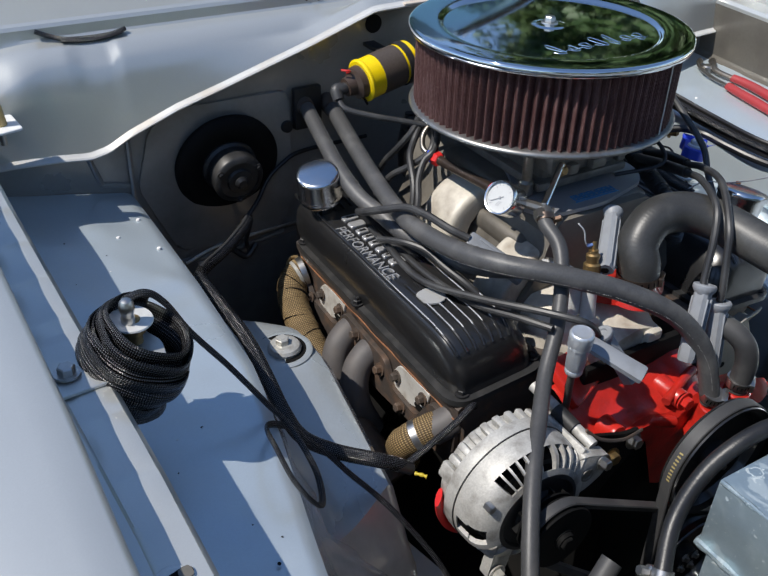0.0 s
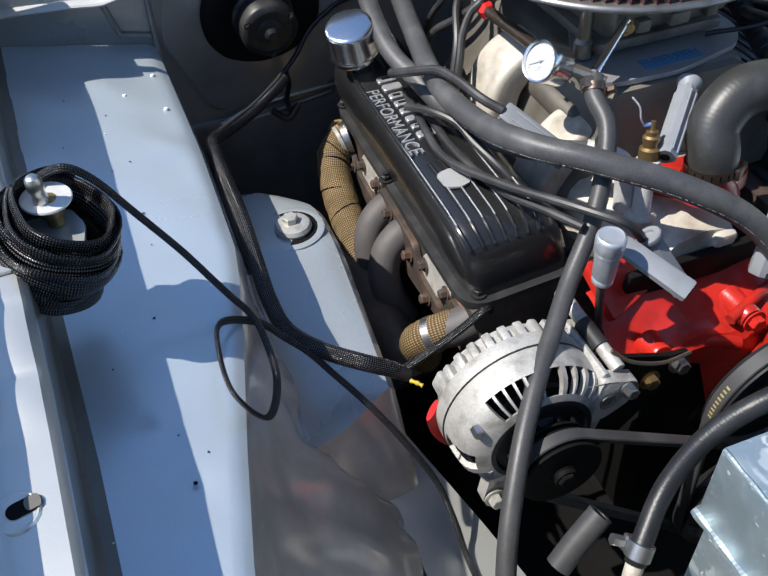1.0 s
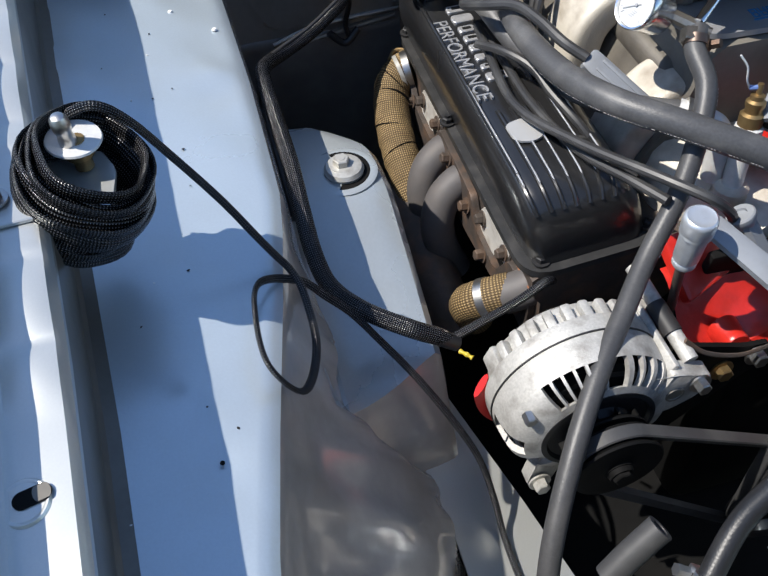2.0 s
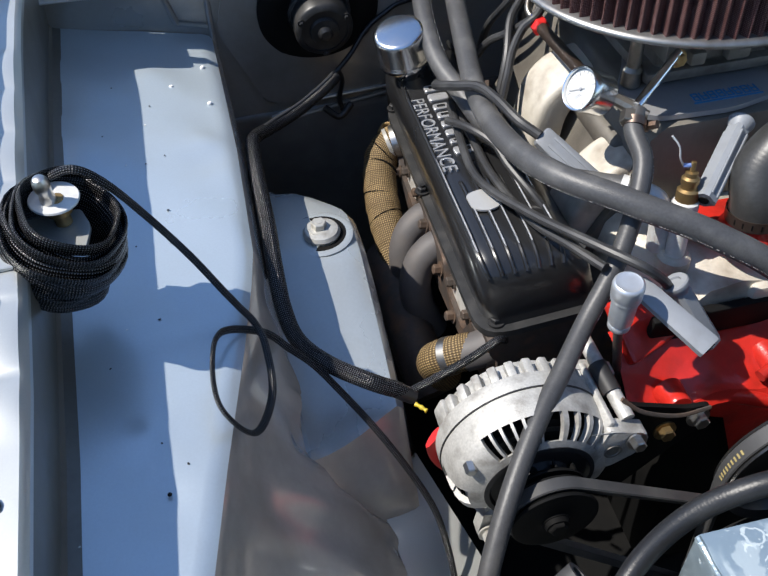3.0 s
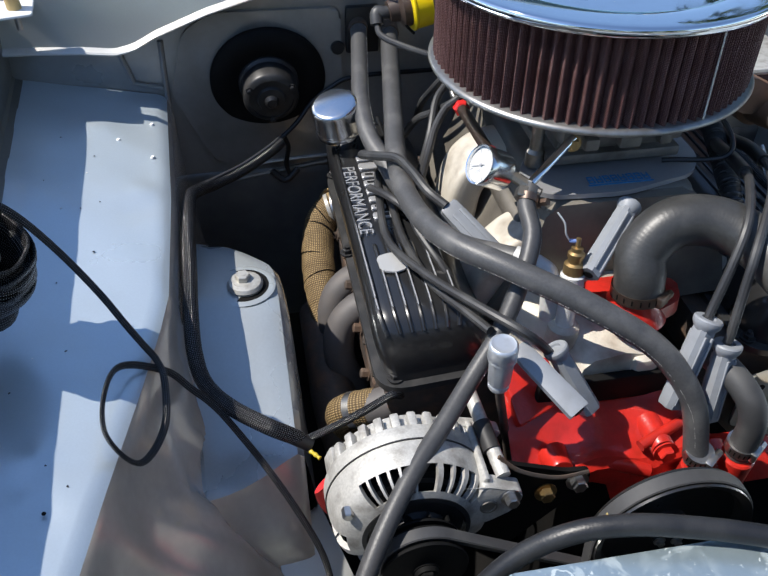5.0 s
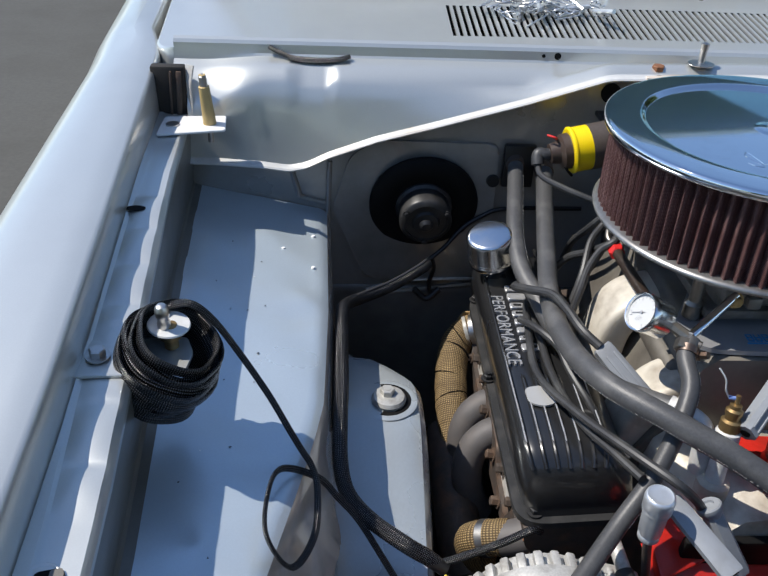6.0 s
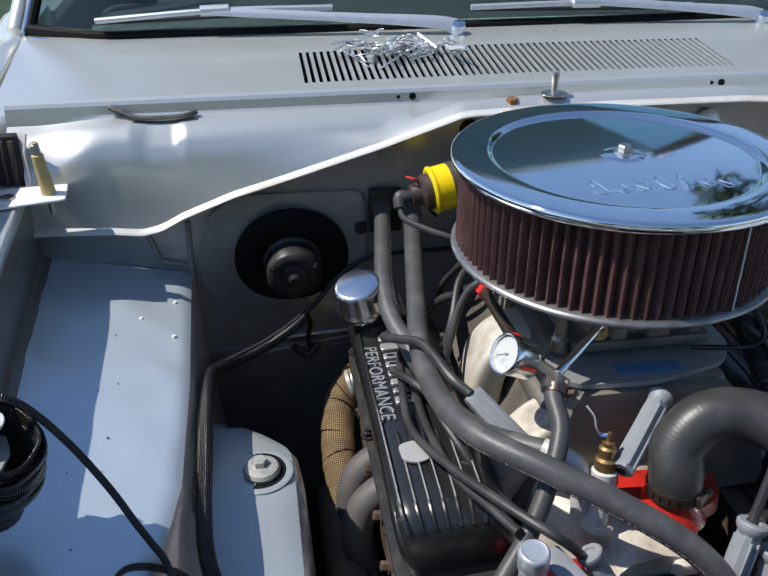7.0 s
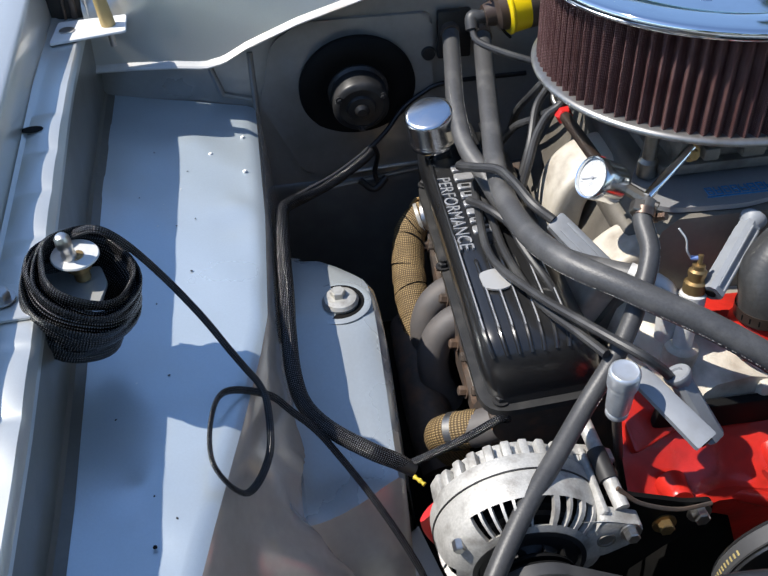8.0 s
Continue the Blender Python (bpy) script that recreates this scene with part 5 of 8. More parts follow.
def print_line(h, pts, r, side, lo, hi, n, seed, material, width=0.00028):
    """Worn dashes of a printed or moulded line along a hose, on the given side of it."""
    line, rnd_, bm = spline(pts, 60), random.Random(seed), bmesh.new()
    last = len(line) - 2
    for k in range(n):
        if rnd_.random() < 0.3:
            continue
        a = int(last * lerp(lo, hi, k / n))
        b = min(last, a + max(1, int(last * (hi - lo) / n * rnd_.uniform(0.3, 1.0))))
        q = []
        for i in range(a, b + 1):
            t = (line[i + 1] - line[i]).normalized()
            o = (Vector(side) - t * t.dot(Vector(side))).normalized()
            q.append(line[i] + o * (r + 0.0001))
        if len(q) > 1:
            tube(bm, q, width * rnd_.uniform(0.6, 1.2), 5, smooth=False)
    return part("print_line", bm, material, h, "worn pale line of print", kind="stuff")


HOSE_A = [(-0.166, 0.300, 0.812), (-0.169, 0.270, 0.808), (-0.192, 0.120, 0.778), (-0.210, -0.003, 0.768), (-0.211, -0.103, 0.777), (-0.192, -0.180, 0.789), (-0.143, -0.235, 0.788), (-0.080, -0.276, 0.769), (-0.020, -0.305, 0.733), (0.014, -0.331, 0.684), (0.025, -0.351, 0.618)]
hh = hose("heater_hose", HOSE_A, 0.0122, RUBBER, "long black rubber heater hose arching over the engine", "hose")
print_line(hh, HOSE_A, 0.0122, (-0.35, -0.75, -0.35), 0.30, 0.97, 230, 5, WORN_PRINT)
HOSE_B = [(-0.209, 0.300, 0.820), (-0.210, 0.280, 0.816), (-0.219, 0.215, 0.798), (-0.229, 0.144, 0.781), (-0.229, 0.085, 0.763), (-0.217, 0.037, 0.751), (-0.206, -0.010, 0.740), (-0.190, -0.080, 0.740), (-0.168, -0.132, 0.748), (-0.141, -0.164, 0.756), (-0.112, -0.188, 0.761)]
hh = hose("heater_hose", HOSE_B, 0.0113, RUBBER, "black rubber heater hose tucked under another hose", "hose")
print_line(hh, HOSE_B, 0.0113, (0.8, -0.3, 0.35), 0.04, 0.40, 110, 8, WORN_PRINT)
HOSE_C = [(-0.104, -0.150, 0.822), (-0.114, -0.165, 0.813), (-0.116, -0.196, 0.797), (-0.134, -0.227, 0.768), (-0.159, -0.255, 0.734), (-0.192, -0.282, 0.703), (-0.229, -0.320, 0.684), (-0.271, -0.365, 0.667), (-0.310, -0.414, 0.637), (-0.343, -0.465, 0.592), (-0.365, -0.520, 0.53)]
hh = hose("fuel_hose", HOSE_C, 0.0090, RUBBER_CORD, "grey-black rubber fuel hose running down past the alternator", "hose")
print_line(hh, HOSE_C, 0.0090, (0.7, -0.3, 0.1), 0.1, 0.5, 60, 3, LETTER, 0.0003)
HOSE_D = [(-0.2985, -0.5525, 0.713), (-0.2925, -0.5470, 0.722), (-0.263, -0.525, 0.746), (-0.232, -0.518, 0.778), (-0.199, -0.522, 0.804), (-0.160, -0.529, 0.814), (-0.107, -0.541, 0.8125), (-0.054, -0.559, 0.8120), (-0.016, -0.563, 0.8130)]
hh = hose("overflow_hose", HOSE_D, 0.0074, CORD_BLACK, "black rubber hose running to the radiator filler neck", "hose")
rh = hose("radiator_hose", [(-0.0115, -0.232, 0.738), (-0.012, -0.230, 0.760), (-0.009, -0.218, 0.782), (0.018, -0.212, 0.807), (0.056, -0.222, 0.812), (0.084, -0.253, 0.807), (0.096, -0.308, 0.799), (0.099, -0.383, 0.795), (0.089, -0.474, 0.790), (0.08, -0.535, 0.775)], 0.0250, RUBBER_RINGED, "fat black moulded upper radiator hose", "radiator hose", seg=28)
hose("bypass_hose", [(0.044, -0.296, 0.706), (0.052, -0.320, 0.706), (0.063, -0.345, 0.692), (0.069, -0.354, 0.664), (0.068, -0.353, 0.622)], 0.0135, RUBBER_GREY, "short fat grey bypass hose bent downward", "hose", seg=24)
clamp((-0.0115, -0.2315, 0.744), (0, 0.1, 1), 0.0252, material=OLD_BAND)
clamp((0.025, -0.351, 0.628), (0, -0.2, 1), 0.0132)
clamp((0.068, -0.353, 0.634), (0, -0.1, 1), 0.0139)
part("end_cuff", tube(bmesh.new(), [HOSE_D[-2], Vector(HOSE_D[-2]).lerp(Vector(HOSE_D[-1]), 0.5), HOSE_D[-1]], 0.0080, 18, 6, hollow=0.62), CORD_BLACK, hh, "swollen hose end")
clamp((-0.2940, -0.5485, 0.7205), (0.5, 0.4, 0.7), 0.0080)
part("barb", tube(bmesh.new(), [(-0.295, -0.549, 0.719), (-0.306, -0.560, 0.700), (-0.318, -0.574, 0.675)], 0.0064, 14, smooth=False), ALU_CREAM, hh, "cream plastic hose barb")
clamp((-0.116, -0.186, 0.7615), (1, -0.6, -0.2), 0.0120)
clamp((-0.111, -0.160, 0.816), (-0.3, -0.6, -0.4), 0.0093, w=0.008, material=OLD_BAND)
# worn tan patch on the radiator hose, and a pale scuff beside it
tan = mat("worn_tan_fabric", (0.40, 0.27, 0.15), 0.85, vary=0.45, scale=160, dirt=(0.16, 0.09, 0.05), dirt_amount=0.8, dirt_scale=130, bump=0.6, bump_scale=260)
pm_ = frame_at((0.0936, -0.4324, 0.7923), (-0.118, -0.985, -0.054), (-0.535, 0, 0.845))
rnd = random.Random(9)
for nm_, c0, c1, hl, ha, mt, lb in (("worn_patch", 0.0, 82.0, 0.0235, 27.0, tan, "tan patch worn to the fabric"), ("scuff", 0.010, 139.0, 0.018, 1.4, LETTER, "pale scuff"), ("scuff", -0.010, 124.0, 0.004, 3.5, SEAM, "pale scuff")):
    ph = [rnd.uniform(0, 6.28) for _ in range(6)]
    bm = bmesh.new()
    NA, NB = 48, 30
    grid = {}
    for a in range(NA):
        for b in range(NB):
            u, v = 2 * (a + 0.5) / NA - 1, 2 * (b + 0.5) / NB - 1
            th_ = math.atan2(v, u)
            edge = 0.86 + 0.07 * math.sin(3 * th_ + ph[0]) + 0.05 * math.sin(7 * th_ + ph[1]) + 0.04 * math.sin(15 * th_ + ph[2]) + 0.03 * math.sin(31 * th_ + ph[3])
            if (abs(u) ** 3 + abs(v) ** 3) ** (1 / 3) > edge:
                continue
            q = []
            for i, j in ((a, b), (a + 1, b), (a + 1, b + 1), (a, b + 1)):
                if (i, j) not in grid:
                    s_, an = c0 + hl * (2 * i / NA - 1), radians(c1 + ha * (2 * j / NB - 1))
                    rr = 0.0254 + 0.0002 * math.sin(i * 2.1 + j * 1.3)
                    grid[i, j] = bm.verts.new(pm_ @ Vector((rr * math.cos(an), rr * math.sin(an), s_)))
                q.append(grid[i, j])
            bm.faces.new(q)
    part(nm_, bm, mt, rh, lb)
hose("crankcase_hose", [(-0.318, -0.500, 0.628), (-0.300, -0.494, 0.644), (-0.278, -0.488, 0.662)], 0.0105, RUBBER_GREY, "short grey rubber hose low at the front", "hose")

# ---------- plug wires and boots ----------
def wire(pts, r=0.0043, material=WIRE, label="dusty black ignition wire draped over the engine", name="ignition_wire", category="wire"):
    return single(name, tube(bmesh.new(), pts, r, 10, 8), material, label, category, "ignition wires" if name == "ignition_wire" else "")


wire([(-0.222, 0.06, 0.722), (-0.230, 0.007, 0.727), (-0.236, -0.087, 0.727), (-0.212, -0.170, 0.742), (-0.178, -0.244, 0.757), (-0.150, -0.282, 0.757), (-0.130, -0.285, 0.740), (-0.117, -0.281, 0.722)], 0.0046)
wire([(-0.220, 0.05, 0.722), (-0.218, -0.013, 0.722), (-0.218, -0.075, 0.722), (-0.212, -0.132, 0.724), (-0.203, -0.180, 0.730), (-0.187, -0.225, 0.738), (-0.172, -0.262, 0.742)], 0.0046)
wire([(-0.232, 0.078, 0.742), (-0.240, 0.056, 0.754), (-0.245, 0.034, 0.766), (-0.234, 0.006, 0.780), (-0.214, -0.018, 0.789), (-0.204, -0.050, 0.7905), (-0.194, -0.084, 0.786), (-0.178, -0.104, 0.778)], 0.0052)
wire([(-0.240, 0.01, 0.735), (-0.226, -0.03, 0.748), (-0.210, -0.062, 0.747), (-0.203, -0.09, 0.738), (-0.190, -0.125, 0.726), (-0.172, -0.155, 0.705), (-0.150, -0.180, 0.690)], 0.0046)
w = wire([(0.026, -0.299, 0.755), (0.030, -0.293, 0.760), (0.048, -0.278, 0.809), (0.065, -0.257, 0.836), (0.090, -0.212, 0.842), (0.112, -0.172, 0.830), (0.130, -0.120, 0.815), (0.150, -0.060, 0.795), (0.185, 0.0, 0.77)], 0.0046)
part("sleeve", tube(bmesh.new(), [(0.112, -0.171, 0.830), (0.130, -0.120, 0.815), (0.150, -0.060, 0.795), (0.185, 0.0, 0.77)], 0.0072, 12), PLASTIC_BLACK, w, "black heat sleeve")
w = wire([(0.045, -0.310, 0.738), (0.045, -0.311, 0.748), (0.053, -0.298, 0.790), (0.064, -0.282, 0.822), (0.100, -0.232, 0.846), (0.135, -0.175, 0.834), (0.160, -0.132, 0.815), (0.168, -0.090, 0.808), (0.178, -0.040, 0.790), (0.20, 0.02, 0.77)], 0.0046)
part("sleeve", tube(bmesh.new(), [(0.160, -0.131, 0.815), (0.168, -0.090, 0.808), (0.178, -0.040, 0.790), (0.20, 0.02, 0.77)], 0.0072, 12), PLASTIC_BLACK, w, "black heat sleeve")


def boot(a, b, width, depth, cup=True, ribs=True):
    """A ribbed spark-plug boot from its collar a to its tip b."""
    a, b = Vector(a), Vector(b)
    o = thing("plug_boot", a, "grey ribbed silicone spark plug boot", "plug boot", "plug boots")
    m = frame_at(a, b - a, (0.3, -0.8, 0.5))
    L = (b - a).length
    bm = bmesh.new()
    out = [(-width, -depth * 0.6), (-width * 0.6, -depth), (width * 0.6, -depth), (width, -depth * 0.6), (width, depth * 0.6), (width * 0.6, depth), (-width * 0.6, depth), (-width, depth * 0.6)]
    rows = [[m @ Vector((x * k, y * k, L * t)) for x, y in out] for t, k in ((0.0, 0.80), (0.03, 0.95), (0.2, 1.0), (0.6, 1.04), (0.97, 1.10), (1.0, 1.05))]
    loft(bm, rows, close=True)
    bm.verts.ensure_lookup_table()
    bm.faces.new([bm.verts[k] for k in range(8)])
    bm.faces.new([bm.verts[40 + k] for k in range(8)][::-1])
    part("sleeve", bm, BOOT, o, "", 30)
    for sx in (-0.45, 0.45) if ribs else ():
        bm = bmesh.new()
        box(bm, width * 0.30, depth * 0.3, L * 0.8, m @ Matrix.Translation((width * sx, depth * 1.04, L * 0.55)), 0.0006)
        part("rib", bm, BOOT, o)
        bm = bmesh.new()
        box(bm, width * 0.30, depth * 0.3, L * 0.8, m @ Matrix.Translation((width * sx, -depth * 1.04, L * 0.55)), 0.0006)
        part("rib", bm, BOOT, o)
    if cup:
        part("collar", lathe(bmesh.new(), [(width * 0.9, 0.012), (width * 1.06, 0.009), (width * 1.34, 0.0048), (width * 1.42, 0.0022), (width * 1.42, -0.0006), (width * 1.30, -0.002), (width * 0.7, -0.0022), (width * 0.6, 0.001), (0, 0.001)], m, 24), BOOT, o, "flared grey collar")
    part("bore", lathe(bmesh.new(), [(0, 0), (width * 0.55, 0), (width * 0.55, 0.001), (0, 0.001)], m @ Matrix.Translation((0, 0, L)), 16), BLACK_DEEP, o)
    return o


boot((-0.003, -0.165, 0.800), (-0.064, -0.224, 0.765), 0.0088, 0.0088)
boot((0.026, -0.299, 0.758), (-0.002, -0.322, 0.672), 0.0098, 0.009)
boot((0.046, -0.311, 0.734), (0.036, -0.330, 0.655), 0.0098, 0.009)
boot((-0.176, -0.100, 0.776), (-0.127, -0.152, 0.733), 0.0112, 0.0062, cup=False)
boot((-0.152, -0.284, 0.738), (-0.112, -0.3490, 0.7135), 0.0100, 0.0048, cup=False, ribs=False)
boot((-0.112, -0.281, 0.726), (-0.076, -0.306, 0.662), 0.0088, 0.0080, ribs=False)

# ---------- gauge and fuel fittings ----------
g = thing("fuel_gauge", (-0.149, -0.118, 0.833), "round white fuel pressure gauge in a chrome case", "gauge")
gm = frame_at((-0.149, -0.119, 0.8345), (-0.82, -0.20, 0.47)) @ Matrix.Scale(0.94, 4)
DIAL_INK = mat("grey_dial_print", (0.34, 0.34, 0.35), 0.5, vary=0.1)
part("case", lathe(bmesh.new(), [(0, -0.034), (0.0195, -0.034), (0.0212, -0.032), (0.0218, -0.029), (0.0218, -0.010), (0.0222, -0.007), (0.0225, 0.001), (0.0215, 0.003), (0.0200, 0.0025), (0.0198, -0.002), (0, -0.002)], gm, 44), SATIN, g, "", 45)
part("dial", lathe(bmesh.new(), [(0, -0.0015), (0.0196, -0.0015), (0.0196, -0.0010), (0, -0.0010)], gm, 36), DIAL, g, "white dial")
for k in range(16):
    a = radians(225 - k * 18)
    bm = bmesh.new()
    ln = 0.004 if k % 5 == 0 else 0.0022
    box(bm, ln, 0.0003 if k % 5 else 0.0005, 0.0003, gm @ pose(0, 0, -0.0006, 0, 0, math.degrees(a)) @ Matrix.Translation((0.0178 - ln / 2, 0, 0)))
    part("tick", bm, DIAL_INK, g)
bm = bmesh.new()
box(bm, 0.020, 0.0006, 0.0005, gm @ pose(0, 0, 0.0002, 0, 0, 215) @ Matrix.Translation((0.005, 0, 0)))
part("pointer", bm, DIAL_INK, g)
bm = bmesh.new()
lathe(bm, [(0, 0), (0.0015, 0), (0.0015, 0.0010), (0, 0.0010)], gm, 12)
part("hub", bm, DIAL_INK, g)
for k in range(4):
    bm = bmesh.new()
    box(bm, 0.0050, 0.0005, 0.0003, gm @ pose(-0.001 + 0.001 * k, -0.0105 + k * 0.0018, -0.0006))
    part("print_bar", bm, DIAL_INK, g)
tee = thing("fuel_tee", (-0.108, -0.148, 0.82), "grey metal fuel tee fitting with nuts", "pipe fitting")
part("tee_body", tube(bmesh.new(), [(-0.126, -0.104, 0.822), (-0.106, -0.152, 0.824)], 0.0060, 8, smooth=False), FITTING, tee)
part("nut", hexbolt(bmesh.new(), (-0.112, -0.150, 0.822), (-0.4, -0.7, -0.3), 0.0082, 0.012, False), FITTING, tee)
part("valve_stem", tube(bmesh.new(), [(-0.104, -0.154, 0.822), (-0.098, -0.159, 0.821)], 0.0046, 10, smooth=False), FITTING, tee)
fd = frame_at((-0.1235, 0.048, 0.8085), (0.035, 0.97, -0.10))
part("feed_pipe", tube(bmesh.new(), [(-0.128, -0.100, 0.824), (-0.1265, -0.060, 0.820), (-0.1245, 0.010, 0.8125), (-0.1235, 0.048, 0.8085)], 0.0066, 14), OLD_PIPE, tee, "brown-black feed pipe")
part("red_ring", lathe(bmesh.new(), [(0.0066, -0.004), (0.0085, -0.003), (0.0100, 0.0), (0.0100, 0.010), (0.0088, 0.014), (0, 0.015)], fd, 6), RED_PLASTIC, tee, "red anodised nut", 30)
part("blue_ring", lathe(bmesh.new(), [(0, 0.012), (0.0082, 0.012), (0.0090, 0.014), (0.0090, 0.021), (0.0075, 0.023), (0, 0.023)], fd, 6), BLUE_PLASTIC, tee, "blue anodised nut", 30)
part("red_ring", lathe(bmesh.new(), [(0.0066, -0.004), (0.0092, -0.004), (0.0092, 0.004), (0.0066, 0.004)], frame_at((-0.1275, -0.082, 0.822), (0.035, 0.97, -0.10)), 18), RED_PLASTIC, tee, "red anodised ring")
part("pale_elbow", tube(bmesh.new(), [fd @ Vector((0, 0, 0.022)), (-0.126, 0.084, 0.812), (-0.120, 0.094, 0.826), (-0.106, 0.096, 0.838), (-0.085, 0.088, 0.842)], 0.0040, 12), FITTING, tee, "bent steel feed tube")

# temperature sender with its brass tip
sd = thing("temperature_sender", (-0.079, -0.224, 0.70), "brass temperature sender in a pale metal adapter", "sender")
sm_ = frame_at((-0.079, -0.224, 0.70), (0.06, 0.16, 1))
part("adapter", lathe(bmesh.new(), [(0.0095, 0), (0.0095, 0.040), (0.0125, 0.042), (0.0125, 0.060), (0.0095, 0.062), (0, 0.062)], sm_, 16), PALE, sd, "whitish metal adapter")
part("brass_body", lathe(bmesh.new(), [(0.009, 0.060), (0.0105, 0.062), (0.0105, 0.072), (0.0075, 0.074), (0.0075, 0.078), (0.0085, 0.080), (0.0085, 0.084), (0.006, 0.086), (0.006, 0.09), (0.0025, 0.091), (0.0025, 0.100), (0, 0.101)], sm_, 12), BRASS, sd, "old brass sender body")
part("spade_wire", tube(bmesh.new(), [sm_ @ Vector((-0.001, 0, 0.097)), sm_ @ Vector((0.008, -0.002, 0.095))], 0.0022, 8, smooth=False), CRIMP, sd, "blue crimp")
part("wire_tail", tube(bmesh.new(), [sm_ @ Vector((0.008, -0.002, 0.095)), sm_ @ Vector((0.013, 0.002, 0.104)), sm_ @ Vector((0.016, 0.004, 0.116)), sm_ @ Vector((0.024, 0.004, 0.126))], 0.0009, 8), PALE, sd, "pale loose wire end")
ft = thing("hose_fitting", (-0.10, -0.205, 0.70), "pale metal elbow fitting for a heater hose", "pipe fitting")
part("elbow", tube(bmesh.new(), [(-0.125, -0.180, 0.764), (-0.104, -0.196, 0.760), (-0.094, -0.205, 0.748), (-0.090, -0.208, 0.70)], 0.0100, 12), PALE, ft)

# ---------- red front cover ----------
red = thing("timing_cover", (0.0, -0.30, 0.45), "glossy red painted timing cover and water pump", "water pump")
bm = bmesh.new()
rows = []
for t in steps(0, 1, 10):
    y = lerp(-0.252, -0.326, t)
    row = []
    for u in steps(0, 1, 16):
        x = lerp(-0.150, 0.112, u)
        z = lerp(0.640, 0.602, sm(t)) + 0.006 * math.sin(u * 9.5 + t * 3) - 0.010 * math.sin(u * 15) * t - 0.040 * sm((u - 0.80) / 0.20) - 0.07 * sm((u - 0.72) / 0.28) * (1 - t) - 0.008 * sm((0.16 - u) / 0.16) * t
        row.append((x, y, z))
    rows.append(row)
rows.append([(x, -0.333, z - 0.010) for x, y, z in rows[-1]])
rows.append([(x, -0.331, min(z - 0.012, lerp(0.578, 0.47, sm((x + 0.06) / 0.05)))) for x, y, z in rows[-2]])
loft(bm, rows)
part("casting", bm, RED, red, "glossy red casting", 35)
for p, d, r, h in (((0.003, -0.300, 0.610), (0, -1, 0.05), 0.0125, 0.028), ((0.060, -0.335, 0.590), (0, -1, 0.1), 0.017, 0.02), ((-0.105, -0.316, 0.602), (0, -1, 0.2), 0.0125, 0.016), ((0.025, -0.348, 0.570), (0, -0.15, 1), 0.0145, 0.044), ((0.068, -0.350, 0.574), (0, -0.1, 1), 0.0165, 0.048)):
    part("boss", lathe(bmesh.new(), [(r * 1.25, -0.01), (r * 1.05, 0.004), (r, 0.010), (r, h - 0.002), (r * 0.9, h), (0, h)], frame_at(p, d), 24), RED, red)
for p, d in (((0.003, -0.331, 0.612), (0, -1, 0.05)),):
    part("cover_bolt", hexbolt(bmesh.new(), p, d, 0.0085, 0.008), RED, red, "red painted bolt")
for a, b, r in (((-0.02, -0.322, 0.614), (0.05, -0.300, 0.622), 0.006), ((-0.070, -0.322, 0.60), (-0.010, -0.332, 0.585), 0.008)):
    part("web", tube(bmesh.new(), [a, ((a[0] + b[0]) / 2, (a[1] + b[1]) / 2, (a[2] + b[2]) / 2 + 0.003), b], r, 12), RED, red)
bm = bmesh.new()
prism(bm, rounded([(-0.03, -0.02), (0.040, -0.020), (0.060, -0.012), (0.062, 0.006), (0.040, 0.012), (0.030, 0.024), (-0.03, 0.026)], 0.006, 4), 0.030, frame_at((0.095, -0.318, 0.570), (0, -0.8, 0.6), (0, 0, 1)), 0.004)
part("arm", bm, RED, red, "red side arm")
bm = bmesh.new()
prism(bm, rounded([(-0.028, -0.032), (0.032, -0.018), (0.026, 0.030), (-0.028, 0.034)], 0.006, 3), 0.012, frame_at((-0.118, -0.256, 0.642), (0.1, -0.55, 0.8)), 0.003)
part("corner_web", bm, RED, red)
# pump plate with holes beside the hose
pp = thing("bracket_plate", (0.20, -0.25, 0.43), "weathered grey steel bracket plate with bolt holes", "bracket")
flat_y = Matrix(((1, 0, 0, 0), (0, 0, -1, -0.246), (0, 1, 0, 0), (0, 0, 0, 1)))
bm = bmesh.new()
prism(bm, rounded([(0.140, 0.530), (0.172, 0.524), (0.230, 0.458), (0.262, 0.433), (0.279, 0.475), (0.276, 0.524), (0.256, 0.545), (0.215, 0.622), (0.196, 0.624), (0.176, 0.608), (0.145, 0.612)], 0.007, 4), 0.004, flat_y, 0.001, 1)
part("plate", bm, GALV, pp)
for x, z in ((0.197, 0.605), (0.162, 0.591), (0.193, 0.537), (0.246, 0.464)):
    part("bolt_hole", lathe(bmesh.new(), [(0, 0.0002), (0.0048, 0.0002), (0.0048, 0.0008), (0, 0.0008)], frame_at((x, -0.250, z), (0, -1, 0)), 14), BLACK_DEEP, pp)
bm = loft(bmesh.new(), [[(x, -0.249 - 0.030 * math.sin(a), 0.612 + 0.030 * (1 - math.cos(a)) + (x - 0.15) * 0.35) for x in steps(0.150, 0.196, 6)] for a in steps(0, 1.5, 8)])
part("bent_tab", thicken(bm, 0.002), GALV, pp, "bright bent tab")

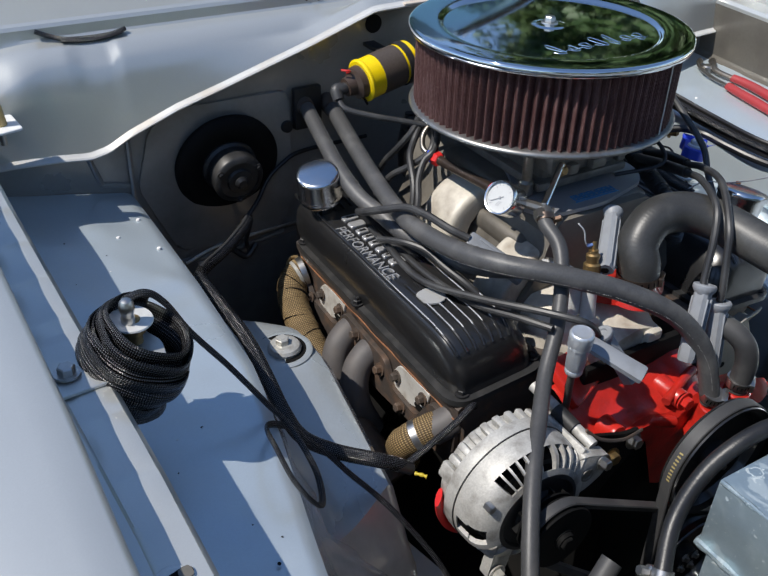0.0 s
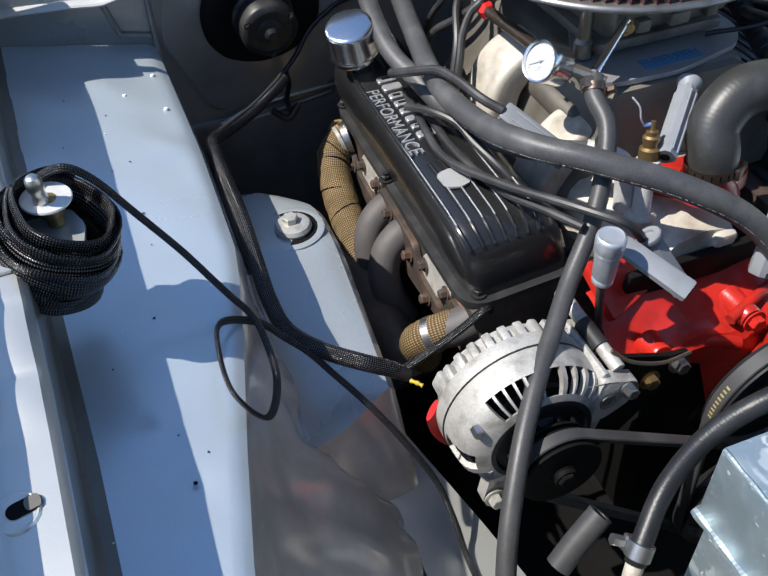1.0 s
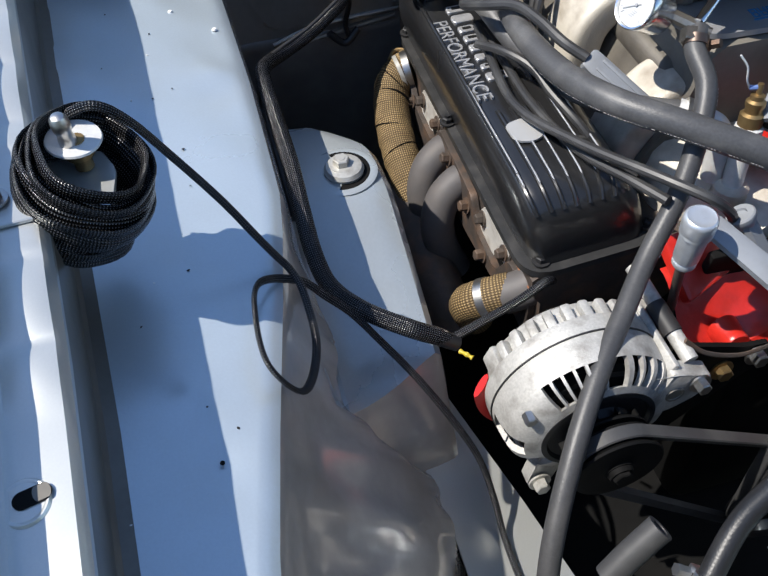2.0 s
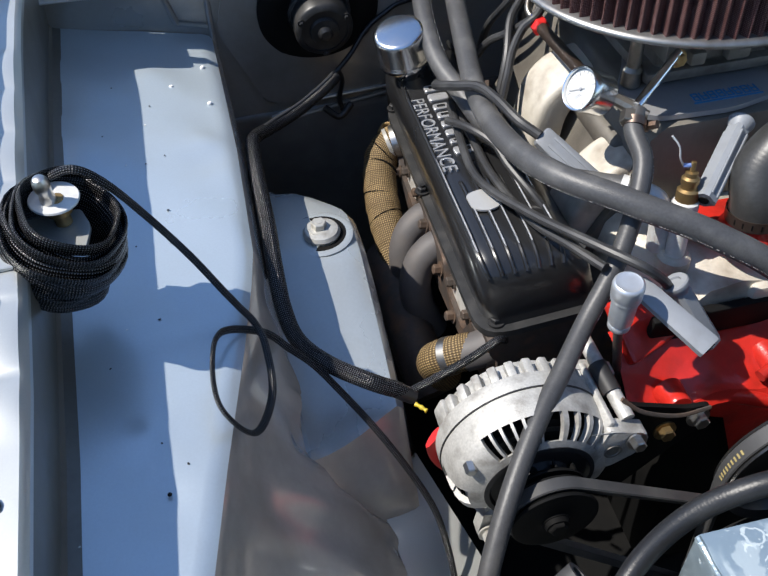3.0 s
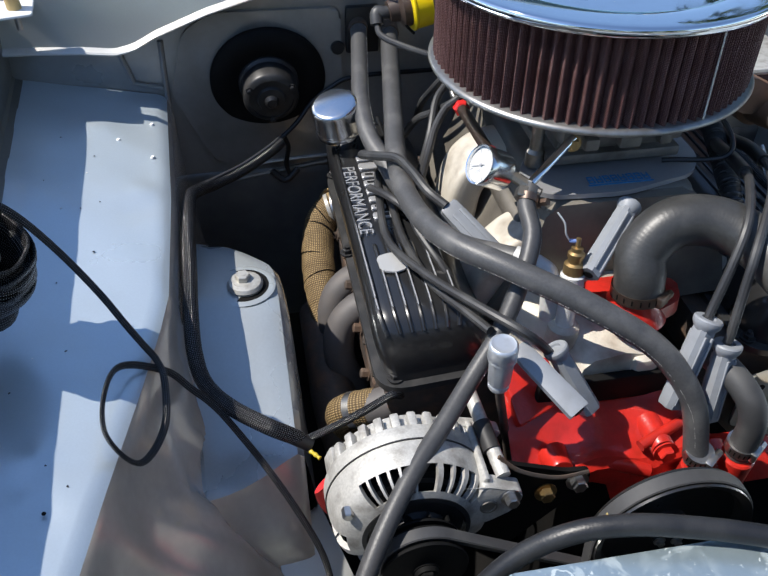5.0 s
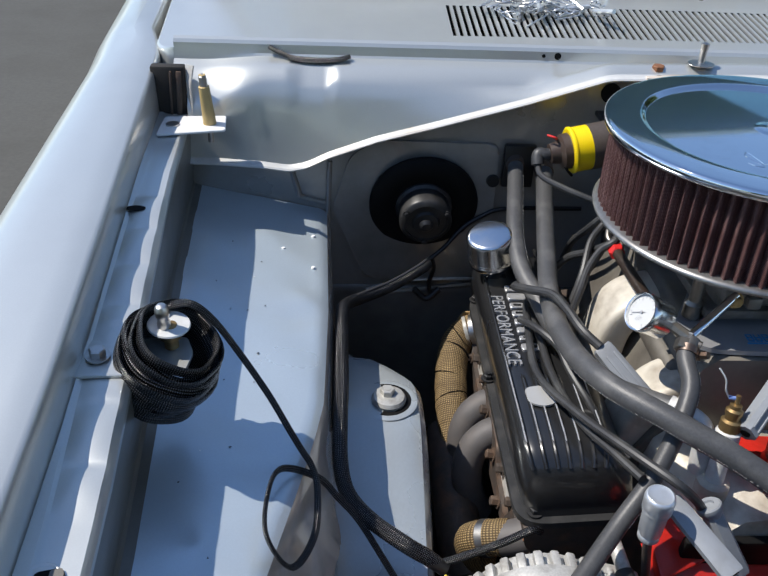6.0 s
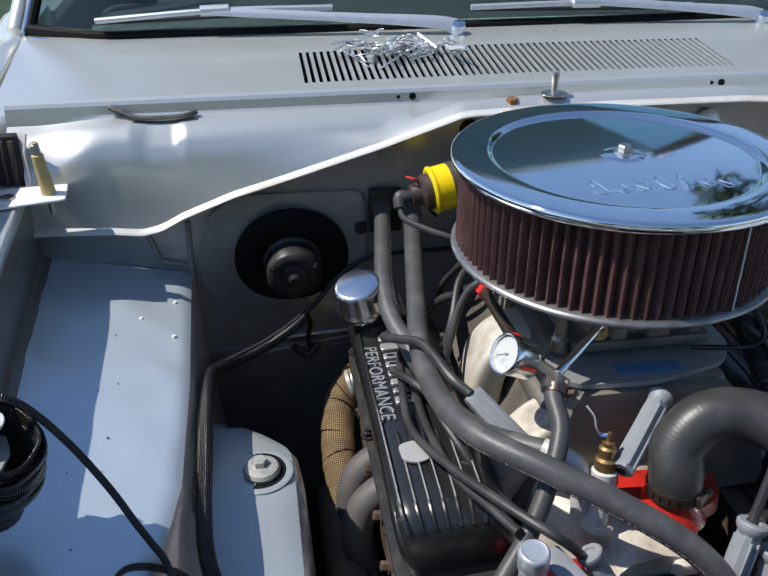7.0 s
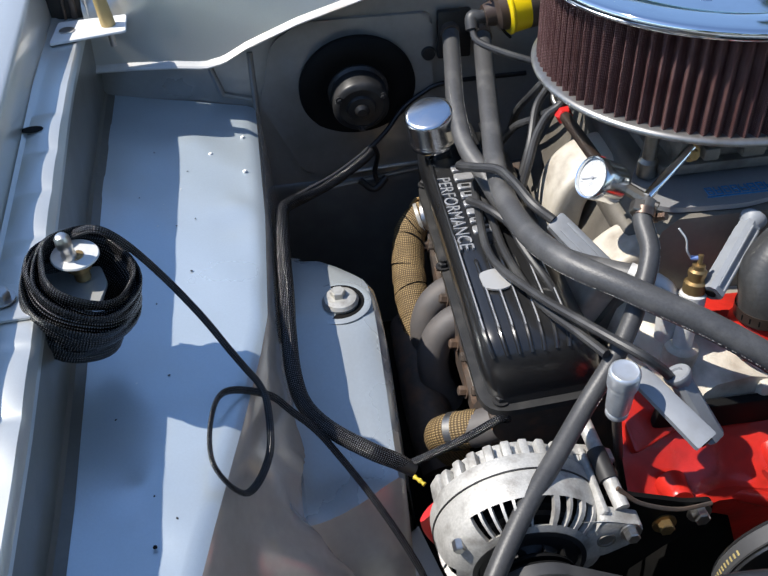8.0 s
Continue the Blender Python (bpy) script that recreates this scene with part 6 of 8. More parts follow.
# ---------- capped filler stick ----------
fs = thing("dipstick_tube", (-0.172, -0.302, 0.60), "chrome-capped filler stick on a dark steel tube", "dipstick")
cm = frame_at((-0.1735, -0.304, 0.700), (-0.03, -0.07, 1))
part("cap", lathe(bmesh.new(), [(0.0108, 0.049), (0.0128, 0.050), (0.0132, 0.052), (0.0126, 0.0535), (0.0134, 0.055), (0.0136, 0.066), (0.0130, 0.0690), (0.0112, 0.0702), (0.0100, 0.0698), (0.006, 0.0697), (0, 0.0697)], cm, 36), CAP_METAL, fs, "pale metal cap", 50)
part("body", lathe(bmesh.new(), [(0.0060, 0.010), (0.0090, 0.011), (0.0100, 0.013), (0.0100, 0.017), (0.0092, 0.018), (0.0106, 0.021), (0.0114, 0.048), (0.0116, 0.050), (0, 0.050)], cm, 28), CAP_METAL, fs, "satin steel neck", 50)
part("tube", tube(bmesh.new(), [(-0.1735, -0.3045, 0.720), (-0.168, -0.298, 0.690), (-0.156, -0.288, 0.640), (-0.142, -0.276, 0.580), (-0.132, -0.268, 0.53)], 0.0044, 12), IRON, fs, "dark steel tube")

# ---------- alternator ----------
AX, AZ = -0.262, 0.603
alt = thing("alternator", (AX, -0.32, AZ - 0.08), "cast aluminium alternator with slotted housing and black pulley", "alternator")
fm = frame_at((AX, -0.322, AZ), (0, -1, 0))


def ring_shell(profile, gaps, thick, seg=180):
    """A domed, turned housing with slots left open: gaps are (from, to, first ring, last ring), in degrees."""
    bm = bmesh.new()
    step = 360 / seg
    n = len(profile) - 1
    is_open = lambda a, k: any(lo <= a % 360 <= hi and first <= k <= last for lo, hi, first, last in gaps)
    at = lambda p, a: bm.verts.new(fm @ Vector((p[0] * math.cos(radians(a)), p[0] * math.sin(radians(a)), p[1])))
    inner = [(q - thick * 0.7, h - thick * 0.7) for q, h in profile]
    for k in range(seg):
        a0, a1, am = step * k, step * (k + 1), step * (k + 0.5)
        for i in range(n):
            if is_open(am, i):
                for e, other in ((i, i - 1), (i + 1, i + 1)):
                    if 0 <= other < n and not is_open(am, other):
                        bm.faces.new((at(profile[e], a0), at(profile[e], a1), at(inner[e], a1), at(inner[e], a0)))
                continue
            for line in (profile, inner):
                bm.faces.new((at(line[i], a0), at(line[i], a1), at(line[i + 1], a1), at(line[i + 1], a0)))
            for a, nb in ((a0, am - step), (a1, am + step)):
                if is_open(nb, i):
                    bm.faces.new((at(profile[i], a), at(profile[i + 1], a), at(inner[i + 1], a), at(inner[i], a)))
    bmesh.ops.remove_doubles(bm, verts=bm.verts, dist=0.00005)
    bmesh.ops.recalc_face_normals(bm, faces=bm.faces)
    return bm


front_gaps = [(a, b, 1, 4) for a, b in ((30, 36), (41, 48), (53, 59), (63, 70), (74, 89), (93, 99), (101.5, 107.5), (110, 115.5), (118, 123.5), (126, 132))] + [(179, 197, 0, 3), (207, 226, 0, 5), (238, 254, 2, 5), (300, 315, 1, 4), (325, 340, 1, 4)]
side_gaps = [(181, 195, 1, 3), (209, 224, 1, 3)]
part("rear_housing", lathe(bmesh.new(), [(0, -0.048), (0.040, -0.048), (0.052, -0.045), (0.060, -0.038), (0.0680, -0.033), (0.0705, -0.022), (0.0705, -0.002), (0.066, -0.002)], fm, 72), ALU, alt, "cast rear housing", 40)
for k in range(30):
    a = k * 360 / 30
    if 150 < a < 220:
        continue
    bm = bmesh.new()
    box(bm, 0.010, 0.0088, 0.018, fm @ pose(0, 0, -0.019, 0, 0, a) @ Matrix.Translation((0.0742, 0, 0)), 0.0022)
    part("cooling_fin", bm, ALU, alt)
for a, w in ((157, 0.019), (205, 0.016)):
    bm = bmesh.new()
    box(bm, 0.012, w, 0.024, fm @ pose(0, 0, -0.020, 0, 0, a) @ Matrix.Translation((0.0728, 0, 0)), 0.003)
    part("casting_lug", bm, ALU, alt)
part("centre_band", lathe(bmesh.new(), [(0.070, -0.012), (0.0790, -0.011), (0.0795, -0.008), (0.0795, 0.004), (0.0785, 0.006), (0.070, 0.006)], fm, 72), ALU, alt, "cast centre band")
part("case_seam", lathe(bmesh.new(), [(0.0760, 0.0050), (0.0797, 0.0052), (0.0797, 0.0066), (0.0760, 0.0068)], fm, 72), BLACK_MATT, alt, "dark joint between the housings")
part("front_ring", ring_shell([(0.0785, 0.006), (0.0785, 0.012), (0.0782, 0.018), (0.0774, 0.026), (0.0766, 0.0290)], side_gaps, 0.006), ALU, alt, "", 45)
part("front_shell", ring_shell([(0.0768, 0.0275), (0.0762, 0.0325), (0.0742, 0.0380), (0.0705, 0.0430), (0.0650, 0.0472), (0.0585, 0.0502), (0.0515, 0.0520)], front_gaps, 0.006), ALU, alt, "domed, slotted cast front housing", 45)
part("front_face", lathe(bmesh.new(), [(0.0525, 0.0495), (0.0515, 0.0525), (0.047, 0.053), (0.043, 0.047), (0.030, 0.047), (0.026, 0.056), (0.016, 0.058), (0.016, 0.03), (0.060, 0.036)], fm, 72), BLACK_MATT, alt, "", 40)
part("winding", lathe(bmesh.new(), [(0, 0.0), (0.066, 0.0), (0.062, 0.030), (0.050, 0.038), (0, 0.038)], fm, 48), BLACK_DEEP, alt, "dark copper winding")
for x, z in ((-0.3250, 0.6385), (-0.225, 0.545)):
    part("through_bolt", hexbolt(bmesh.new(), (x, -0.3605, z), (0, -1, 0), 0.0054, 0.010, False), STEEL, alt)
# upper ear with its bolt
bm = bmesh.new()
prism(bm, rounded([(-0.040, -0.040), (-0.014, -0.038), (0.008, -0.026), (0.017, -0.010), (0.017, 0.001), (-0.014, 0.014), (-0.022, 0.016), (-0.030, -0.010)], 0.005, 4), 0.016, Matrix(((1, 0, 0, -0.178), (0, 0, -1, -0.3535), (0, 1, 0, 0.634), (0, 0, 0, 1))), 0.002)
part("ear", bm, ALU, alt, "cast mounting ear")
bm = bmesh.new()
prism(bm, rounded([(-0.050, -0.020), (0.010, -0.026), (0.026, -0.012), (0.026, -0.004), (0.004, 0.006), (-0.016, 0.012), (-0.05, 0.016)], 0.004, 4), 0.012, Matrix(((1, 0, 0, -0.188), (0, 0, -1, -0.286), (0, 1, 0, 0.642), (0, 0, 0, 1))), 0.002)
part("ear", bm, ALU, alt, "cast mounting ear")
bm = bmesh.new()
box(bm, 0.0060, 0.072, 0.030, pose(-0.2005, -0.327, 0.640, 0, 26, 0), 0.002)
part("ear_web", bm, ALU, alt, "cast web between the ears")
part("ear_bolt", hexbolt(bmesh.new(), (-0.1735, -0.3715, 0.632), (0, -1, 0.15), 0.0064, 0.008), STEEL, alt)
part("ear_hole", lathe(bmesh.new(), [(0, 0.0002), (0.0060, 0.0002), (0.0066, 0.0012), (0.0085, 0.0012), (0.0090, 0.0)], frame_at((-0.193, -0.3697, 0.620), (0, -1, 0)), 20), SOOT_SHADE, alt, "dark tapped hole")
bm = bmesh.new()
prism(bm, rounded([(-0.012, -0.010), (0.012, -0.010), (0.026, 0.045), (-0.002, 0.05)], 0.006, 4), 0.014, Matrix(((1, 0, 0, -0.303), (0, 0, -1, -0.352), (0, 1, 0, 0.523), (0, 0, 0, 1))), 0.002)
part("lower_ear", bm, ALU, alt)
part("lower_bolt", hexbolt(bmesh.new(), (-0.304, -0.369, 0.523), (0, -1, 0.1), 0.0072, 0.009), WORN_WASHER, alt)
part("fan", lathe(bmesh.new(), [(0.02, 0.060), (0.034, 0.060), (0.038, 0.064), (0.038, 0.066), (0.02, 0.064)], fm, 48), BLACK_DEEP, alt, "black cooling fan")
for k in range(10):
    bm = bmesh.new()
    box(bm, 0.014, 0.002, 0.008, fm @ pose(0, 0, 0.057, 0, 0, k * 36) @ Matrix.Translation((0.030, 0, 0)) @ pose(0, 0, 0, 0, 0, 25))
    part("fan_blade", bm, BLACK_DEEP, alt)
part("pulley", lathe(bmesh.new(), [(0, 0.098), (0.010, 0.098), (0.012, 0.092), (0.020, 0.090), (0.033, 0.092), (0.039, 0.0915), (0.040, 0.0895), (0.033, 0.083), (0.033, 0.080), (0.040, 0.074), (0.039, 0.071), (0.02, 0.070)], fm, 48), BLACK_DEEP, alt, "black stamped pulley", 40)
part("pulley_nut", hexbolt(bmesh.new(), (AX, -0.414, AZ), (0, -1, 0), 0.0085, 0.008), BLACK_DEEP, alt)
bm = bmesh.new()
tube(bm, [(AX + 0.0785 * math.cos(a), -0.30, AZ + 0.0785 * math.sin(a)) for a in (radians(184 + 6 * k) for k in range(9))], 0.0135, 10, 2, flat=0.25)
part("label", bm, RED_PLASTIC, alt, "red paper label")
# lead, strap and spacer
lead = thing("alternator_lead", (-0.345, -0.275, 0.61), "yellow crimped terminal and braided lead at the alternator", "cable")
part("terminal", tube(bmesh.new(), [(-0.348, -0.264, 0.605), (-0.344, -0.270, 0.6065), (-0.340, -0.275, 0.606)], lambda t: 0.0026 - 0.0010 * math.sin(t * 6) ** 2, 10, 5), mat("dull_yellow_crimp", (0.52, 0.40, 0.03), 0.45, vary=0.2, scale=250, dirt=(0.25, 0.18, 0.03), dirt_amount=0.5, dirt_scale=120), lead, "yellow crimp terminal")
part("sleeve", tube(bmesh.new(), [(-0.352, -0.249, 0.606), (-0.325, -0.248, 0.618), (-0.290, -0.250, 0.640), (-0.262, -0.245, 0.652), (-0.250, -0.236, 0.640)], 0.0042, 10, 8), BRAID, lead, "braided black lead")
sb = thing("alternator_bracket", (-0.14, -0.33, 0.55), "dark steel alternator bracket with zinc bolts", "bracket")
part("spacer", tube(bmesh.new(), [(-0.188, -0.262, 0.666), (-0.177, -0.356, 0.645)], 0.0070, 16, smooth=False), ALU, sb, "dull zinc spacer tube")
part("spacer_band", tube(bmesh.new(), [(-0.184, -0.300, 0.657), (-0.181, -0.330, 0.651)], 0.0088, 16, smooth=False), BLACK_MATT, sb)
bm = bmesh.new()
prism(bm, rounded([(-0.182, 0.655), (-0.165, 0.640), (-0.105, 0.616), (-0.080, 0.614), (-0.078, 0.585), (-0.110, 0.555), (-0.16, 0.50), (-0.19, 0.50), (-0.19, 0.62)], 0.008, 4), 0.005, Matrix(((1, 0, 0, 0), (0, 0, -1, -0.336), (0, 1, 0, 0), (0, 0, 0, 1))), 0.001, 1)
part("plate", bm, BLACK_DEEP, sb, "black bracket plate")
part("strap", tube(bmesh.new(), [(-0.180, -0.345, 0.660), (-0.158, -0.350, 0.640), (-0.120, -0.350, 0.622), (-0.085, -0.346, 0.618)], 0.0022, 8, 6, flat=0.6), IRON, sb, "rusty strap edge")
part("strap_bolt", hexbolt(bmesh.new(), (-0.093, -0.343, 0.602), (0, -1, 0.1), 0.0078, 0.009), STEEL, sb)
part("plate_bolt", hexbolt(bmesh.new(), (-0.124, -0.342, 0.590), (0, -1, 0.1), 0.0078, 0.008), BRASS, sb)

# ---------- pulleys and belts ----------
def pulley(name, x, z, r, y, label):
    o = thing(name, (x, y, z - r), label, "pulley", "engine pulleys")
    m = frame_at((x, y, z), (0, -1, 0))
    part("sheave", lathe(bmesh.new(), [(0, -0.010), (r * 0.5, -0.010), (r * 0.86, -0.006), (r * 0.9, 0.004), (r, 0.008), (r * 1.01, 0.006), (r * 0.93, -0.002), (r * 0.93, -0.004), (r * 1.01, -0.012), (r, -0.014), (r * 0.6, -0.018)], m, 64), BLACK, o, "black stamped sheave", 40)
    part("hub", lathe(bmesh.new(), [(0, 0.004), (0.018, 0.004), (0.020, -0.010), (0, -0.010)], m, 24), BLACK_MATT, o)
    for k in range(4):
        a = math.pi / 2 * k + 0.6
        part("hub_bolt", hexbolt(bmesh.new(), m @ Vector((0.013 * math.cos(a), 0.013 * math.sin(a), 0.003)), (0, -1, 0), 0.004, 0.005), STEEL, o)
    return o


pulley("pump_pulley", -0.027, 0.600, 0.0765, -0.412, "black water pump pulley carrying a ribbed belt")
pulley("crank_pulley", -0.020, 0.415, 0.074, -0.412, "black crankshaft pulley low in the bay")


def belt(c0, r0, c1, r1, y, w, label, printed=False):
    """A flat-backed belt round two pulleys."""
    d = Vector((c1[0] - c0[0], c1[1] - c0[1]))
    base = math.atan2(d.y, d.x)
    off = math.acos((r0 - r1) / d.length)
    line = []
    for k in range(25):
        a = base + off + (2 * math.pi - 2 * off) * k / 24
        line.append((c0[0] + r0 * math.cos(a), c0[1] + r0 * math.sin(a)))
    for k in range(25):
        a = base - off + 2 * off * k / 24
        line.append((c1[0] + r1 * math.cos(a), c1[1] + r1 * math.sin(a)))
    bm = bmesh.new()
    rows = []
    n = len(line)
    for k in range(n):
        p, q = Vector(line[k - 1]), Vector(line[(k + 1) % n])
        t = (q - p).normalized()
        nx = Vector((t.y, -t.x))
        o = Vector(line[k])
        rows.append([(o.x + nx.x * h, y + yy, o.y + nx.y * h) for yy, h in ((-w / 2, 0), (-w / 2 + 0.001, 0.0012), (w / 2 - 0.001, 0.0012), (w / 2, 0), (w * 0.3, -0.007), (-w * 0.3, -0.007))])
    loft(bm, rows + [rows[0]], close=True)
    bmesh.ops.remove_doubles(bm, verts=bm.verts, dist=0.00005)
    o = thing("drive_belt", (c0[0], y, c0[1] - r0), label, "belt", "drive belts")
    part("belt", bm, RUBBER_GREY, o)
    if printed:
        for k in range(9):
            a = radians(150 + k * 3.4)
            bm = bmesh.new()
            box(bm, 0.0020, 0.0045, 0.0003, Matrix.Translation((c0[0] + (r0 + 0.0014) * math.cos(a), y - 0.001, c0[1] + (r0 + 0.0014) * math.sin(a))) @ pose(0, 0, 0, 0, 90 - math.degrees(a), 0))
            part("print_bar", bm, BELT_INK, o)
    return o


belt((AX, AZ), 0.0405, (-0.020, 0.415), 0.0745, -0.402, 0.0125, "grey-black alternator drive belt over its pulley")
belt((-0.027, 0.600), 0.0780, (-0.020, 0.415), 0.0755, -0.409, 0.0150, "grey-black pump belt with faded yellow print", True)

# ---------- exhaust ----------
ex = thing("exhaust_manifold", (-0.28, 0, 0.45), "dark grey tubular exhaust header bolted to the head", "exhaust header")
for y in (0.058, 0.000):
    part("primary_tube", tube(bmesh.new(), [(-0.250, y + 0.004, 0.558), (-0.262, y + 0.002, 0.553), (-0.278, y - 0.003, 0.538), (-0.287, y - 0.012, 0.512), (-0.284, y - 0.022, 0.480), (-0.268, y - 0.028, 0.44)], 0.0205, 24), HEADER, ex, "dark header tube")
bm = bmesh.new()
prism(bm, rounded([(-0.226, 0.588), (-0.176, 0.545), (-0.100, 0.541), (-0.070, 0.584), (0.046, 0.578), (0.066, 0.544), (0.128, 0.541), (0.158, 0.588), (0.214, 0.590), (0.214, 0.545), (0.116, 0.521), (0.040, 0.512), (-0.132, 0.506), (-0.188, 0.512), (-0.228, 0.555)], 0.007, 3), 0.008, Matrix(((0, 0, -1, -0.2515), (-1, 0, 0, 0), (0, 1, 0, 0), (0, 0, 0, 1))), 0.0015, 1)
part("header_flange", bm, SOOT_IRON, ex, "sooty brown header flange")
part("collector", tube(bmesh.new(), [(-0.300, 0.10, 0.47), (-0.300, -0.06, 0.45), (-0.29, -0.12, 0.42)], 0.03, 18), SOOT_IRON, ex)
part("primary_tube", tube(bmesh.new(), [(-0.240, -0.196, 0.592), (-0.256, -0.194, 0.583), (-0.275, -0.189, 0.574)], 0.0205, 20), HEADER, ex, "dark header tube")
for y, z in ((0.030, 0.572), (-0.038, 0.556), (0.180, 0.545), (-0.095, 0.532)):
    part("header_bolt", hexbolt(bmesh.new(), (-0.2600, y, z), (-1, 0, 0.2), 0.0065, 0.009), IRON, ex)
part("heat_wrap", tube(bmesh.new(), [(-0.250, 0.216, 0.572), (-0.262, 0.218, 0.569), (-0.280, 0.206, 0.556), (-0.291, 0.172, 0.536), (-0.295, 0.125, 0.516), (-0.293, 0.080, 0.494), (-0.288, 0.045, 0.465)], lambda t: 0.0230 + 0.0014 * ((t * 11) % 1.0), 22, 14), WRAP, ex, "gold woven heat wrap")
part("heat_wrap", tube(bmesh.new(), [(-0.266, -0.190, 0.578), (-0.284, -0.185, 0.571), (-0.297, -0.178, 0.561), (-0.303, -0.168, 0.545), (-0.298, -0.158, 0.522), (-0.286, -0.150, 0.495)], lambda t: 0.0202 + 0.0008 * ((t * 7) % 1.0), 22, 14), WRAP, ex, "gold woven heat wrap")
for p, d, r in (((-0.2905, -0.1820, 0.5665), (-0.78, 0.36, -0.50), 0.0206), ((-0.2560, 0.2170, 0.5710), (-1, 0.15, -0.25), 0.0243)):
    part("wrap_band", lathe(bmesh.new(), [(r, -0.0045), (r + 0.0009, -0.0045), (r + 0.0009, 0.0045), (r, 0.0045)], frame_at(p, d), 32), STEEL, ex, "bright steel wrap band")
for c, d in (((-0.2760, 0.2085, 0.5590), (-0.8, -0.3, -0.45)), ((-0.2855, 0.1880, 0.5470), (-0.5, -0.8, -0.2)), ((-0.2935, 0.1560, 0.5290), (-0.25, -0.75, -0.6)), ((-0.2950, 0.1200, 0.5140), (0.2, -0.8, -0.3))):
    part("wrap_cord", lathe(bmesh.new(), [(0.0240, -0.0008), (0.0250, 0.0), (0.0240, 0.0008)], frame_at(c, d), 28), BLACK_DEEP, ex, "dark cord round the wrap")
part("worn_collar", lathe(bmesh.new(), [(0.0225, -0.003), (0.0248, -0.0025), (0.0250, 0.0025), (0.0232, 0.003)], frame_at((-0.2660, 0.2165, 0.5675), (-1, 0.0, -0.30)), 30), WORN_WASHER, ex, "pale scorched collar")
part("wrap_tie", tube(bmesh.new(), [(-0.256, 0.232, 0.592), (-0.268, 0.236, 0.590), (-0.278, 0.226, 0.584)], 0.0028, 8), BRASS, ex)
part("temper_mark", tube(bmesh.new(), [(-0.243, -0.212, 0.590), (-0.238, -0.214, 0.583)], 0.006, 8, smooth=False), mat("orange_primer", (0.60, 0.13, 0.03), 0.7, vary=0.2), ex, "orange primer spot")

# ---------- radiator ----------
rad = thing("radiator", (0.02, -0.585, 0.45), "brushed aluminium radiator with welded end tank", "radiator")
RX0, RX1, RY0, RY1, RZ = -0.246, 0.30, -0.628, -0.5405, 0.8025
bm = bmesh.new()
box(bm, RX1 - RX0, RY1 - RY0, 0.075, pose((RX0 + RX1) / 2, (RY0 + RY1) / 2, RZ - 0.0375), 0.0030, 2)
part("tank", bm, STAINED_ALU, rad, "brushed aluminium top tank with water stains", 30)
for a, b, r in (((RX0 + 0.001, RY1 - 0.002, RZ - 0.0015), (RX0 + 0.001, RY0 + 0.002, RZ - 0.0015), 0.0020), ((RX0, RY1 + 0.001, RZ - 0.075), (RX0, RY0 + 0.002, RZ - 0.075), 0.0036), ((RX0 + 0.002, RY1, RZ - 0.075), (0.02, RY1, RZ - 0.075), 0.0030)):
    part("weld_bead", tube(bmesh.new(), [Vector(a).lerp(Vector(b), k / 40) for k in range(41)], lambda t: r + 0.00005 * math.sin(t * 170) + 0.16 * r * math.sin(t * 23), 8, 4), STAINED_ALU, rad, "weld bead")
bm = bmesh.new()
box(bm, 0.022, 0.066, 0.42, pose(RX0 + 0.010, (RY0 + RY1) / 2, 0.515), 0.003)
part("side_channel", bm, STAINED_ALU, rad, "bare aluminium side channel")
bm = bmesh.new()
box(bm, RX1 - RX0 - 0.02, 0.055, 0.42, pose((RX0 + RX1) / 2, (RY0 + RY1) / 2, 0.52))
part("core", bm, BLACK_MATT, rad, "dark radiator core")
nm = pose(0.040, -0.578, RZ)
part("filler_neck", lathe(bmesh.new(), [(0.021, -0.002), (0.021, 0.016), (0.027, 0.018), (0.028, 0.022), (0.021, 0.024), (0, 0.024)], nm, 36), ALU_SHEET, rad, "filler neck")
part("radiator_cap", lathe(bmesh.new(), [(0.033, 0.020), (0.034, 0.024), (0.033, 0.030), (0.026, 0.034), (0.022, 0.040), (0, 0.041)], nm, 40), STEEL, rad, "steel radiator cap")
part("overflow_spout", tube(bmesh.new(), [(0.020, -0.575, 0.8155), (-0.024, -0.562, 0.8130)], 0.0050, 12, smooth=False), STEEL, rad)
bm = bmesh.new()
box(bm, 0.02, 0.02, 0.018, pose(0.012, -0.573, 0.8125), 0.003)
part("neck_boss", bm, STEEL, rad)
part("hose_spout", tube(bmesh.new(), [(0.081, -0.50, 0.783), (0.079, -0.56, 0.770)], 0.0235, 24, smooth=False), ALU_SHEET, rad)

